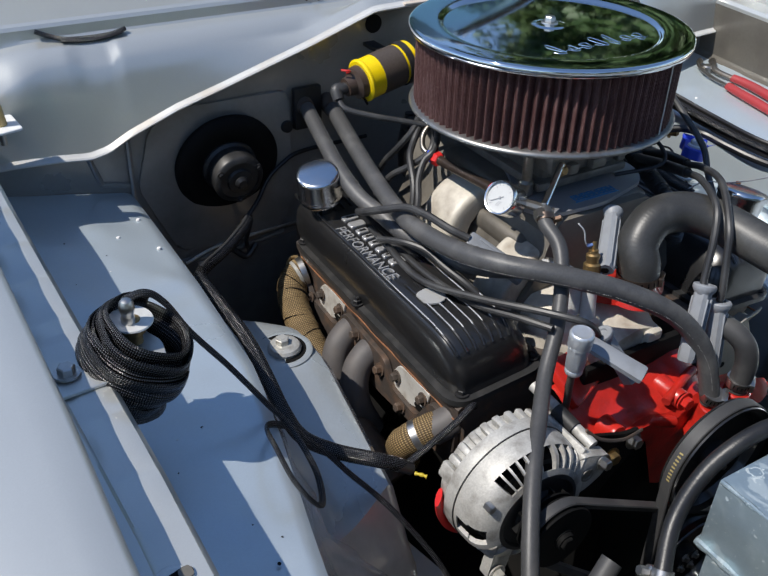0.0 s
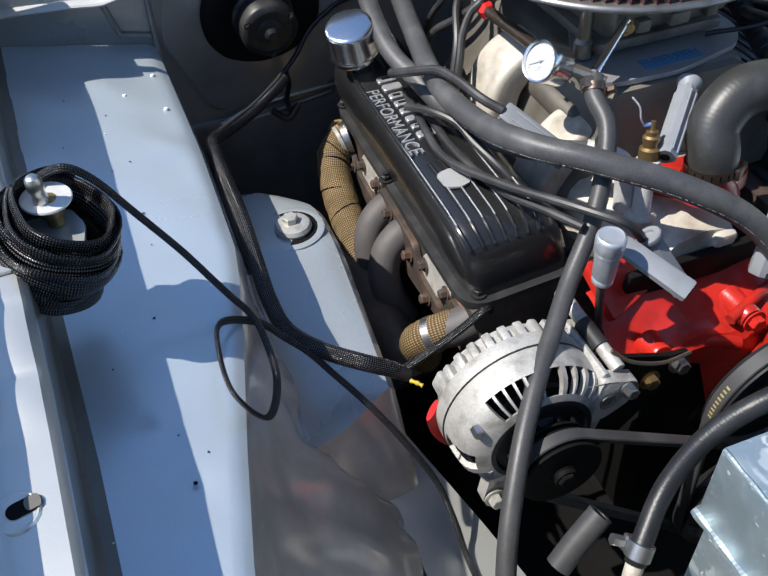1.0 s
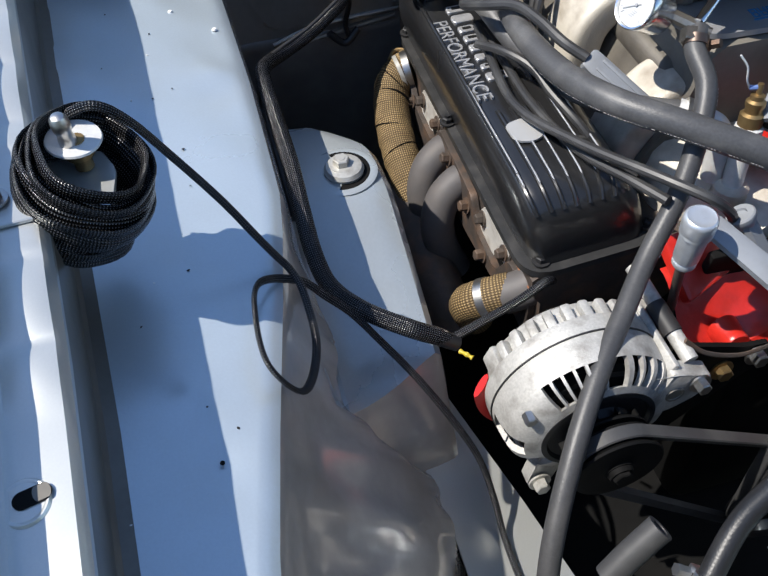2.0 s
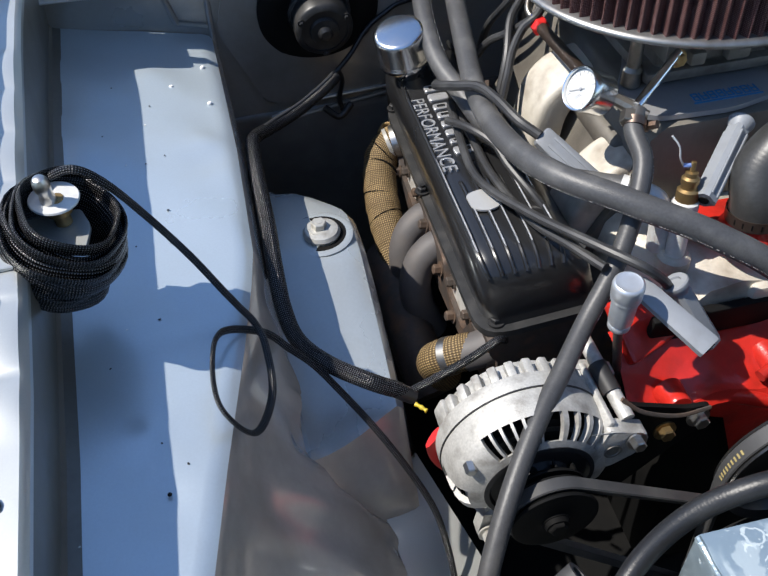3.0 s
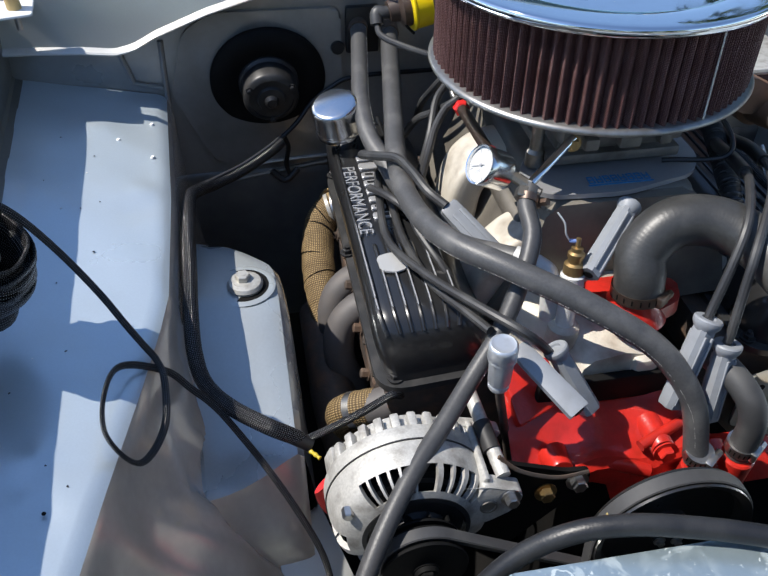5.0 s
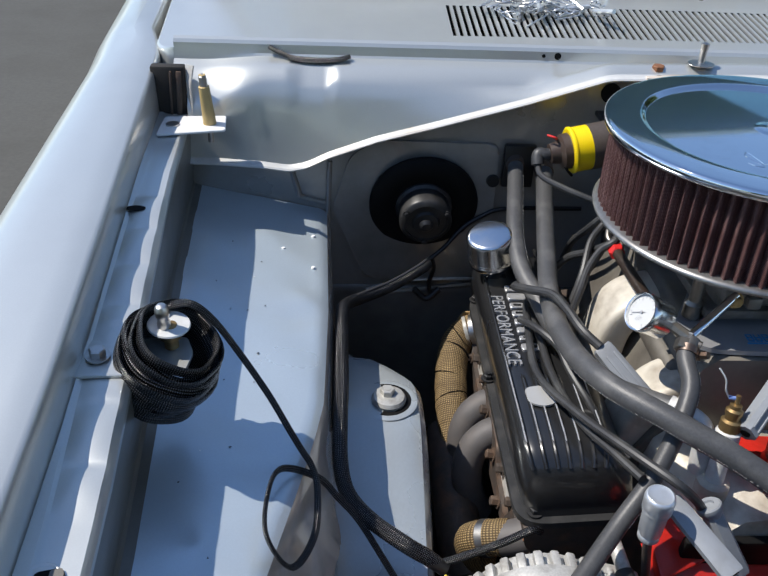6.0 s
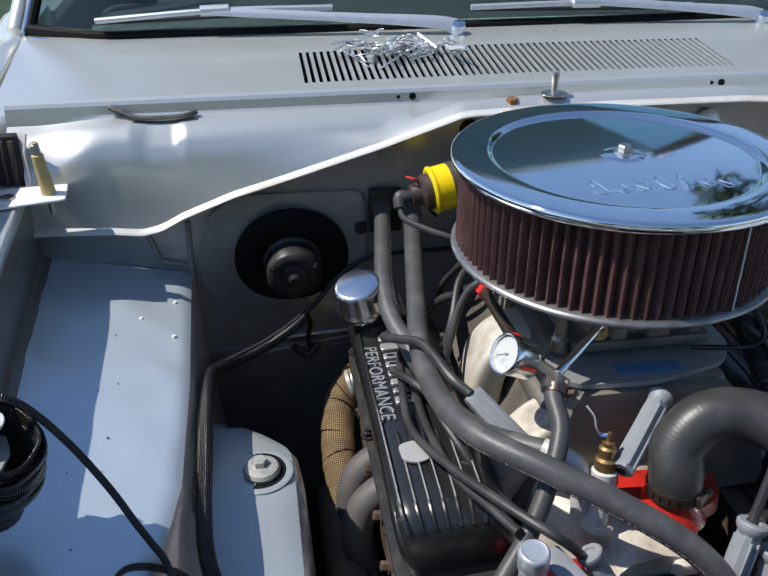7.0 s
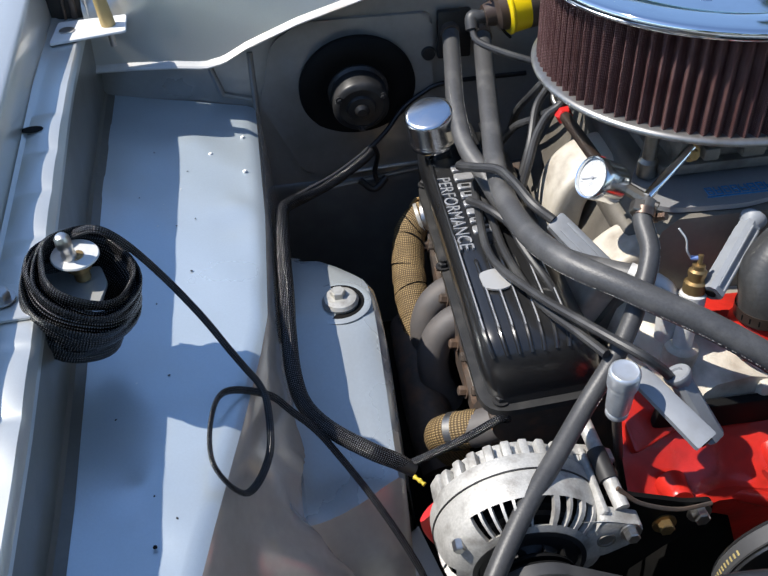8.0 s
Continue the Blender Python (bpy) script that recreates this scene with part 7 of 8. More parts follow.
# ---------- inner fender fittings ----------
bl = thing("blower_motor", (-0.338, 0.29, 0.74), "dark grey heater blower motor on a black round gasket", "blower motor")
bmx = frame_at((-0.338, 0.2955, 0.7475), (0.01, -1, -0.16))
part("gasket_disc", lathe(bmesh.new(), [(0.081, 0.0), (0.081, 0.006), (0.078, 0.010), (0.066, 0.014), (0.052, 0.013), (0.046, 0.010), (0.040, 0.010), (0, 0.010)], bmx, 64), BLACK_DEEP, bl, "black domed gasket disc")
part("motor_can", lathe(bmesh.new(), [(0.042, 0.008), (0.042, 0.014), (0.0385, 0.018), (0.0385, 0.046), (0.036, 0.050), (0.030, 0.052), (0.030, 0.050), (0.020, 0.050), (0.018, 0.054), (0.0125, 0.055), (0, 0.055)], bmx, 44), mat("dark_grey_motor", (0.022, 0.022, 0.022), 0.42, 0.2, vary=0.2, dirt=(0.08, 0.075, 0.07), dirt_amount=0.5, dirt_scale=40), bl, "dark grey motor can", 40)
part("shaft_nub", lathe(bmesh.new(), [(0.010, 0.054), (0.010, 0.058), (0.0065, 0.062), (0, 0.063)], bmx, 24), PLASTIC_BLACK, bl)
for a in (30, 150, 270):
    part("can_screw", hexbolt(bmesh.new(), bmx @ Vector((0.0335 * math.cos(radians(a)), 0.0335 * math.sin(radians(a)), 0.050)), (0, -1, -0.16), 0.0034, 0.003), BLACK_MATT, bl)

# bracket, scuff disc and hood pin
hp = thing("hood_pin", (-0.63, -0.213, 0.85), "bright hood pin with scuff disc on a silver bracket", "hood pin")
bm = bmesh.new()
zb = ledge_z(-0.213)
prism(bm, rounded([(-0.689, -0.247), (-0.592, -0.241), (-0.589, -0.212), (-0.598, -0.188), (-0.688, -0.196)], 0.004, 2), 0.003, pose(0, 0, zb + 0.0010, 0.4), 0.0008, 1)
part("bracket", bm, SILVER, hp, "silver flat bracket")
part("bracket_bolt", hexbolt(bmesh.new(), (-0.671, -0.221, zb + 0.0040), (0.05, 0, 1), 0.0074, 0.007), STEEL, hp, "hex bracket bolt")
part("post", lathe(bmesh.new(), [(0.0065, 0.0), (0.0065, 0.010), (0.010, 0.011), (0.010, 0.019), (0.0065, 0.020), (0.0065, 0.024)], pose(-0.609, -0.205, zb + 0.004), 16), BRASS, hp, "brass lock nut")
dm = pose(-0.610, -0.203, 0.8715, 4, 5)
part("scuff_disc", lathe(bmesh.new(), [(0, -0.0012), (0.0185, -0.0012), (0.0192, 0), (0.0185, 0.0012), (0, 0.0016)], dm, 40), PALE, hp, "pale worn scuff disc")
part("pin", lathe(bmesh.new(), [(0.0060, 0), (0.0060, 0.006), (0.0052, 0.0085), (0.0052, 0.012), (0.0062, 0.0145), (0.0065, 0.019), (0.0060, 0.0235), (0.0042, 0.0262), (0.002, 0.027), (0, 0.0272)], dm @ pose(-0.003, -0.004, 0, 6, -4), 24), STEEL, hp, "polished pin")

# the coiled lanyard: a flat braided ribbon wound in loose turns
axis = frame_at((-0.616, -0.209, 0.836), (0.52, -0.16, 1.0))
coil = thing("lanyard_coil", (-0.607, -0.217, 0.80), "black braided lanyard coiled round a hood pin", "cable")
rnd = random.Random(4)
PER = 40
TURN_ROWS = [(0.0385, 0.037 - 0.0053 * n) for n in range(12)] + [(0.0435, 0.019 - 0.0074 * n) for n in range(5)]
for n, (r0, h0) in enumerate(TURN_ROWS):
    bm = bmesh.new()
    uvl = bm.loops.layers.uv.verify()
    r0, sag, lean, turn = r0 + rnd.uniform(-0.0022, 0.0022), rnd.uniform(0.0, 0.006), rnd.uniform(-0.16, 0.16), rnd.uniform(0, 6.28)
    roll_, half = rnd.uniform(0.1, 0.5), rnd.uniform(0.0062, 0.0078)
    rings, us = [], []
    for k in range(PER + 1):
        a = 2 * math.pi * k / PER
        low = 0.5 + 0.5 * math.cos(a - 4.3)
        r_ = r0 + 0.0018 * math.sin(2 * a + turn) + 0.0010 * math.sin(5 * a + n) + sag * low
        h = h0 - 0.0064 * k / PER - 0.0014 * (n % 12) * low + lean * 0.022 * math.sin(a + turn)
        tip = roll_ * math.sin(a * 1.0 + turn)
        c = Vector((r_ * math.cos(a), r_ * math.sin(a), h))
        rad_ = Vector((math.cos(a), math.sin(a), tip)).normalized()
        ax_ = Vector((-tip * math.cos(a), -tip * math.sin(a), 1)).normalized()
        rings.append([bm.verts.new(axis @ (c + ax_ * half * math.cos(t) + rad_ * 0.0020 * math.sin(t))) for t in (2 * math.pi * j / 12 for j in range(12))])
        us.append(r0 * a)
    for k in range(PER):
        for j in range(12):
            fc = bm.faces.new((rings[k][j], rings[k][(j + 1) % 12], rings[k + 1][(j + 1) % 12], rings[k + 1][j]))
            for lp, (u, v) in zip(fc.loops, ((us[k], j), (us[k], j + 1), (us[k + 1], j + 1), (us[k + 1], j))):
                lp[uvl].uv = (u, v * 0.0026)
    part("turn", bm, BRAID, coil)
single("lanyard_cable", tube(bmesh.new(), [(-0.620, -0.185, 0.876), (-0.594, -0.190, 0.886), (-0.575, -0.185, 0.866), (-0.553, -0.176, 0.819), (-0.526, -0.189, 0.779), (-0.506, -0.204, 0.748), (-0.494, -0.211, 0.728), (-0.484, -0.219, 0.714), (-0.478, -0.238, 0.703), (-0.479, -0.286, 0.693), (-0.497, -0.330, 0.702), (-0.518, -0.326, 0.737), (-0.520, -0.289, 0.749), (-0.511, -0.245, 0.737), (-0.478, -0.220, 0.700), (-0.458, -0.220, 0.672), (-0.438, -0.225, 0.647), (-0.418, -0.238, 0.618), (-0.391, -0.268, 0.587), (-0.365, -0.298, 0.547), (-0.346, -0.326, 0.510), (-0.340, -0.358, 0.480), (-0.340, -0.396, 0.460), (-0.340, -0.50, 0.46)], 0.0036, 12, 8, flat=0.6), BRAID, "thin black braided cable looped over the inner fender", "cable")
loom = thing("wiring_loom", (-0.455, 0.0, 0.68), "thick black braided wiring loom clipped along the bay wall", "wiring loom")
part("sleeve", tube(bmesh.new(), [(-0.330, 0.246, 0.672), (-0.344, 0.231, 0.669), (-0.385, 0.198, 0.662), (-0.425, 0.167, 0.662), (-0.448, 0.130, 0.676), (-0.456, 0.094, 0.688), (-0.457, 0.016, 0.694), (-0.456, -0.059, 0.693), (-0.457, -0.115, 0.678), (-0.456, -0.155, 0.658), (-0.448, -0.184, 0.641), (-0.425, -0.217, 0.637), (-0.388, -0.244, 0.629), (-0.362, -0.249, 0.613), (-0.348, -0.252, 0.603)], lambda t: 0.0086 - 0.0022 * sm((t - 0.9) / 0.1), 16, 20), BRAID, loom, "braided black sleeve")
# Thin glossy tubes added so the sleeve catches lengthwise highlights.
top_run = [Vector(p) for p in ((-0.330, 0.246, 0.672), (-0.344, 0.231, 0.669), (-0.385, 0.198, 0.662), (-0.425, 0.167, 0.662), (-0.440, 0.148, 0.667))]
for dx, dz in ((-0.0045, 0.0070), (-0.0005, 0.0085), (0.0035, 0.0074), (-0.0075, 0.0040)):
    part("sheen_ridge", tube(bmesh.new(), [p + Vector((dx, dx * 0.8, dz)) for p in top_run], 0.0021, 8, 12), CONDUIT_BLACK, loom, "glossy black ridge added to catch highlights")
part("tape_end", tube(bmesh.new(), [(-0.372, -0.2475, 0.619), (-0.347, -0.2525, 0.602)], 0.0078, 14, smooth=False), PLASTIC_BLACK, loom, "black tape end")
part("branch", tube(bmesh.new(), [(-0.452, 0.115, 0.682), (-0.462, 0.06, 0.672), (-0.463, -0.03, 0.668), (-0.462, -0.10, 0.655)], 0.0058, 10), PLASTIC_BLACK, loom, "black branch wire")
part("branch", tube(bmesh.new(), [(-0.340, 0.240, 0.671), (-0.305, 0.265, 0.689), (-0.279, 0.283, 0.711), (-0.250, 0.290, 0.729), (-0.212, 0.292, 0.742), (-0.10, 0.29, 0.745)], 0.0034, 10), PLASTIC_BLACK, loom, "black branch wire")
part("branch", tube(bmesh.new(), [(-0.325, 0.250, 0.680), (-0.318, 0.268, 0.650), (-0.322, 0.282, 0.615), (-0.318, 0.284, 0.592)], 0.0036, 10), PLASTIC_BLACK, loom, "black branch wire")
part("branch", tube(bmesh.new(), [(-0.345, 0.283, 0.603), (-0.325, 0.278, 0.588), (-0.305, 0.283, 0.603)], 0.005, 10), PLASTIC_BLACK, loom, "black branch wire")
part("brake_pipe", tube(bmesh.new(), [(-0.42, 0.290, 0.596), (-0.36, 0.292, 0.612), (-0.25, 0.292, 0.617), (-0.15, 0.292, 0.614)], 0.0028, 8), STEEL, loom, "bare steel pipe")

# shock absorber tops
for s, x, y, z in ((1, -0.400, -0.028, 0.6375), (-1, 0.448, -0.024, 0.6375)):
    sh = thing("shock_absorber", (x, y, z), "pale rubber shock mount with washer and threaded stud", "shock absorber", "shock absorbers")
    part("recess", lathe(bmesh.new(), [(0.027, 0.0004), (0.034, 0.0016), (0.038, 0.0002)], pose(x, y, z), 40), SILVER_TOWER, sh)
    # Black disc: shade inside the mount's gap, put in as colour.
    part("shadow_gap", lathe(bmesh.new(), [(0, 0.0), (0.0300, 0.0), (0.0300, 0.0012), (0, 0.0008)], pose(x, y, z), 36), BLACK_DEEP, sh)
    part("washer", lathe(bmesh.new(), [(0.0205, 0.001), (0.0215, 0.005), (0.0190, 0.009), (0.010, 0.011), (0, 0.011)], pose(x + 0.002 * s, y - 0.002, z), 36), WORN_WASHER, sh, "pale cupped washer")
    bm = hexbolt(bmesh.new(), (x, y, z + 0.009), (0, 0, 1), 0.009, 0.008)
    lathe(bm, [(0, 0.008), (0.0042, 0.008), (0.0042, 0.026 if s < 0 else 0.011), (0, 0.026 if s < 0 else 0.011)], pose(x, y, z + 0.008), 12)
    part("stud", bm, RUST if s < 0 else WORN_WASHER, sh)

# small holes and dents of the shelves
for s in (1, -1):
    for x, y in ((-0.499, 0.215), (-0.496, 0.135), (-0.538, 0.169)):
        bm = lathe(bmesh.new(), [(0, 0.0022), (0.0022, 0.0018), (0.0030, 0.0), (0, -0.001)], pose(s * x, y, shelf_z(x, y)), 12)
        part("rivet", bm, WHITE, car, "bright rivet")
    for x, y in ((-0.563, -0.386), (-0.47 + 0.0, 0.020)) if s < 0 else ((-0.563, -0.386),):
        part("drill_hole", lathe(bmesh.new(), [(0, 0.0), (0.0017, 0.0), (0.0017, 0.0007), (0, 0.0007)], pose(s * x, y, shelf_z(x, y) + 0.0012, 0, s * 11, 0), 14), BLACK_DEEP, car, "small drilled hole")
rnd = random.Random(31)
for k in range(18):
    x, y = rnd.uniform(-0.625, -0.52), rnd.uniform(-0.50, 0.22)
    r = rnd.uniform(0.0005, 0.0012)
    bm = bmesh.new()
    prism(bm, [(r * rnd.uniform(0.6, 1.3) * math.cos(a), r * rnd.uniform(0.6, 1.8) * math.sin(a)) for a in (math.pi / 4 * j for j in range(8))], 0.0004, pose(x, y, shelf_z(x, y) + dented(x, y) + 0.0006, 0, 11, rnd.uniform(0, 180)))
    part("paint_chip", bm, BLACK_MATT if k % 4 else WHITE, car, "tiny chip in the paint")
for x, y, z in ((-0.688, 0.022, ledge_z(0.022) + 0.002),):
    bm = lathe(bmesh.new(), [(0, 0.0), (0.011, 0.0), (0.011, 0.0006), (0, 0.0006)], pose(x, y, z + 0.0012), 24)
    bmesh.ops.scale(bm, vec=(1, 0.6, 1), verts=bm.verts, space=Matrix.Translation((-x, -y, -z)))
    part("slot_hole", bm, BLACK_DEEP, car, "dark oval slot")
for x, y in ((-0.6570, -0.438),):
    tip = pose(x, y, ledge_z(y) + 0.0012, 5.4, 0, 0)
    bm = lathe(bmesh.new(), [(0.0110, 0.0000), (0.0122, 0.0006), (0.0130, 0.0006), (0.0142, -0.0010)], tip, 36)
    part("pressed_ring", bm, SILVER, car, "shallow pressed ring")
    m = tip @ pose(0.0045, 0.0020, 0.0004, 0, 0, 12) @ Matrix.Diagonal((0.72, 0.72, 1, 1))
    oval = [(math.copysign(0.0075, math.cos(t)) + 0.0072 * math.cos(t), 0.0072 * math.sin(t)) for t in (2 * math.pi * (k + 0.5) / 28 for k in range(28))]
    part("oval_hole", prism(bmesh.new(), oval, 0.0006, m), BLACK_DEEP, car, "dark oval hole")
    bm = bmesh.new()
    prism(bm, [(p * 0.46 + 0.0072, q * 0.88) for p, q in oval], 0.0006, m @ Matrix.Translation((0, 0, 0.0005)))
    part("hole_wall", bm, SILVER_SHADE, car)

# hood bumper plate and amber rod
hb = thing("hood_bumper", (-0.655, 0.245, 0.876), "amber nylon hood bumper rod on a white plate", "hood bumper")
bm = bmesh.new()
prism(bm, rounded([(-0.7005, 0.205), (-0.614, 0.225), (-0.619, 0.277), (-0.701, 0.269)], 0.004, 2), 0.003, pose(0, 0, 0.8815), 0.0008, 1)
part("plate", bm, WHITE, hb, "white painted plate")
part("rod", lathe(bmesh.new(), [(0.0088, 0.0), (0.0085, 0.012), (0.0072, 0.048), (0.0072, 0.052), (0.0045, 0.053), (0.0045, 0.068), (0, 0.069)], pose(-0.637, 0.246, 0.8845, 3, -4), 24), AMBER, hb, "amber rod")
part("tip", lathe(bmesh.new(), [(0.0052, 0.053), (0.0052, 0.066), (0, 0.070)], pose(-0.637, 0.246, 0.8845, 3, -4), 16), STEEL, hb)
part("shank", lathe(bmesh.new(), [(0.004, 0.0), (0.004, 0.026), (0, 0.026)], pose(-0.637, 0.246, 0.8585), 12), STEEL, hb)
part("plate_bolt", lathe(bmesh.new(), [(0.009, 0), (0.009, 0.002), (0, 0.003)], pose(-0.685, 0.238, 0.8845), 20), STEEL, hb)

# ---------- firewall fittings ----------
hf = thing("heater_outlet", (-0.205, 0.29, 0.82), "black heater outlet block with two hose stubs", "heater outlet")
bm = bmesh.new()
box(bm, 0.046, 0.012, 0.066, pose(-0.203, 0.293, 0.812), 0.003)
part("block", bm, PLASTIC_BLACK, hf)
part("stub", tube(bmesh.new(), [(-0.209, 0.302, 0.822), (-0.210, 0.280, 0.816)], 0.0132, 18, smooth=False), IRON, hf, "clamped hose stub")
part("stub", tube(bmesh.new(), [(-0.166, 0.304, 0.813), (-0.168, 0.275, 0.809)], 0.0138, 18, smooth=False), IRON, hf, "clamped hose stub")
part("grommet", lathe(bmesh.new(), [(0, 0), (0.010, 0), (0.009, 0.005), (0, 0.006)], frame_at((-0.238, 0.294, 0.787), (0, -1, 0)), 20), PLASTIC_BLACK, hf)
ic = thing("ignition_coil", (-0.13, 0.22, 0.86), "yellow ignition coil with a dark label band", "ignition coil")
ca, cb = Vector((-0.158, 0.207, 0.873)), Vector((-0.070, 0.217, 0.888))
cmx = frame_at(ca, cb - ca) @ Matrix.Diagonal((1.1, 1.1, 1, 1))
part("can", lathe(bmesh.new(), [(0, 0.0), (0.026, 0.0), (0.0285, 0.002), (0.0285, 0.004), (0.0272, 0.006), (0.0272, 0.088), (0, 0.09)], cmx, 44), YELLOW, ic)
part("label_band", lathe(bmesh.new(), [(0.0274, 0.026), (0.0278, 0.026), (0.0278, 0.066), (0.0274, 0.066)], cmx, 44), mat("brown_label", (0.07, 0.055, 0.045), 0.5, vary=0.3, scale=300), ic, "dark brown label band")
part("tower", lathe(bmesh.new(), [(0.022, 0.001), (0.021, -0.010), (0.014, -0.014), (0.012, -0.026), (0, -0.027)], cmx, 32), mat("brown_bakelite", (0.06, 0.04, 0.03), 0.4, vary=0.2), ic, "brown coil tower")
part("lead_boot", tube(bmesh.new(), [cmx @ Vector((0, 0, -0.012)), cmx @ Vector((0, 0, -0.030)), (-0.198, 0.205, 0.868), (-0.199, 0.196, 0.856)], 0.0085, 12, 6), WIRE, ic, "dusty rubber lead boot")
part("lead", tube(bmesh.new(), [(-0.199, 0.198, 0.858), (-0.196, 0.180, 0.848), (-0.170, 0.155, 0.842), (-0.130, 0.130, 0.835), (-0.09, 0.10, 0.83)], 0.0042, 10), WIRE, ic, "dusty coil lead")
part("coil_wire", tube(bmesh.new(), [cmx @ Vector((0.012, 0.012, -0.012)), (-0.180, 0.198, 0.894), (-0.190, 0.205, 0.895)], 0.0016, 8), RED_PLASTIC, ic, "red coil wire")
part("coil_wire", tube(bmesh.new(), [cmx @ Vector((-0.012, -0.012, -0.010)), (-0.160, 0.190, 0.852), (-0.150, 0.20, 0.84)], 0.0018, 8), BLACK_DEEP, ic)
part("bracket_strap", lathe(bmesh.new(), [(0.0278, 0.070), (0.0292, 0.070), (0.0292, 0.080), (0.0278, 0.080)], cmx, 40), BLACK_MATT, ic)
bm = bmesh.new()
box(bm, 0.02, 0.07, 0.006, pose(-0.092, 0.265, 0.893, 0, 0, 0), 0.001)
part("bracket_arm", bm, BLACK_MATT, ic)
part("wall_hole", lathe(bmesh.new(), [(0, 0.0), (0.014, 0.0), (0.014, 0.002), (0, 0.002)], frame_at((-0.085, 0.2985, 0.922), (0, -1, 0)), 24), BLACK_DEEP, car, "dark round hole")

# wires that gather behind the carburettor
for pp_ in ([(-0.062, 0.170, 0.820), (-0.095, 0.140, 0.838), (-0.122, 0.118, 0.825), (-0.138, 0.132, 0.795), (-0.147, 0.155, 0.764), (-0.150, 0.175, 0.725)],
            [(-0.060, 0.175, 0.818), (-0.090, 0.110, 0.832), (-0.112, 0.080, 0.820), (-0.125, 0.073, 0.807), (-0.146, 0.090, 0.785), (-0.163, 0.109, 0.766), (-0.180, 0.120, 0.735)],
            [(-0.066, 0.168, 0.815), (-0.100, 0.090, 0.830), (-0.124, 0.060, 0.818), (-0.140, 0.059, 0.805), (-0.155, 0.048, 0.785), (-0.166, 0.030, 0.765), (-0.182, 0.010, 0.725)],
            [(-0.070, 0.180, 0.812), (-0.105, 0.125, 0.828), (-0.130, 0.104, 0.812), (-0.146, 0.086, 0.800), (-0.160, 0.052, 0.775), (-0.176, 0.030, 0.735)]):
    wire(pp_, 0.0048)
ds = thing("distributor", (-0.06, 0.18, 0.70), "dark distributor body behind the carburettor", "distributor")
part("housing", lathe(bmesh.new(), [(0.025, 0.62), (0.028, 0.70), (0.042, 0.72), (0.045, 0.76), (0.040, 0.79), (0.020, 0.80), (0, 0.80)], pose(-0.050, 0.190, 0), 32), PLASTIC_BLACK, ds)
for k in range(8):
    a = math.pi / 4 * k
    part("terminal", lathe(bmesh.new(), [(0.007, 0.78), (0.007, 0.808), (0, 0.808)], pose(-0.050 + 0.028 * math.cos(a), 0.190 + 0.028 * math.sin(a), 0), 12), PLASTIC_BLACK, ds)

# ---------- cowl fittings ----------
tb = thing("hood_catch", (0.0, 0.275, 0.95), "tan weathered catch plate with pin and rusty bolt", "hood catch")
bm = bmesh.new()
prism(bm, rounded([(-0.052, 0.262), (0.060, 0.262), (0.060, 0.318), (-0.044, 0.318)], 0.004, 2), 0.003, pose(0, 0, 0.9535), 0.0008, 1)
part("plate", bm, TANPAINT, tb)
part("rusty_bolt", hexbolt(bmesh.new(), (-0.0315, 0.284, 0.9562), (0, -0.05, 1), 0.0085, 0.010), RUST, tb, "rusty hex bolt")
part("catch_pin", lathe(bmesh.new(), [(0.0095, 0.0), (0.0095, 0.007), (0.0045, 0.008), (0.0045, 0.012), (0.0175, 0.0125), (0.0178, 0.0138), (0.0045, 0.0150), (0.0045, 0.032), (0.0055, 0.034), (0.0055, 0.041), (0, 0.043)], pose(0.028, 0.288, 0.9565), 28), STEEL, tb, "zinc catch pin with washer")
single("cable_piece", tube(bmesh.new(), [(-0.563, 0.334, 0.964), (-0.548, 0.331, 0.957), (-0.530, 0.326, 0.952), (-0.500, 0.325, 0.950), (-0.470, 0.325, 0.951), (-0.450, 0.328, 0.955)], 0.0032, 8, 6), BRAID, "short black braided cable lying on the cowl", "cable")
single("cable_piece", tube(bmesh.new(), [(-0.535, 0.322, 0.9515), (-0.505, 0.319, 0.9490), (-0.475, 0.320, 0.9500), (-0.455, 0.323, 0.953)], 0.0024, 8, 6), BRAID, "short black braided cable lying on the cowl", "cable")
for x, r in ((-0.158, 0.0048), (-0.178, 0.0026), (0.30, 0.005), (0.285, 0.0025)):
    part("cowl_hole", lathe(bmesh.new(), [(0, 0), (r, 0), (r, 0.0008), (0, 0.0008)], frame_at((x, 0.3360, 0.9605), (0, -1, 0.12)), 16), BLACK_DEEP, car, "small dark hole")


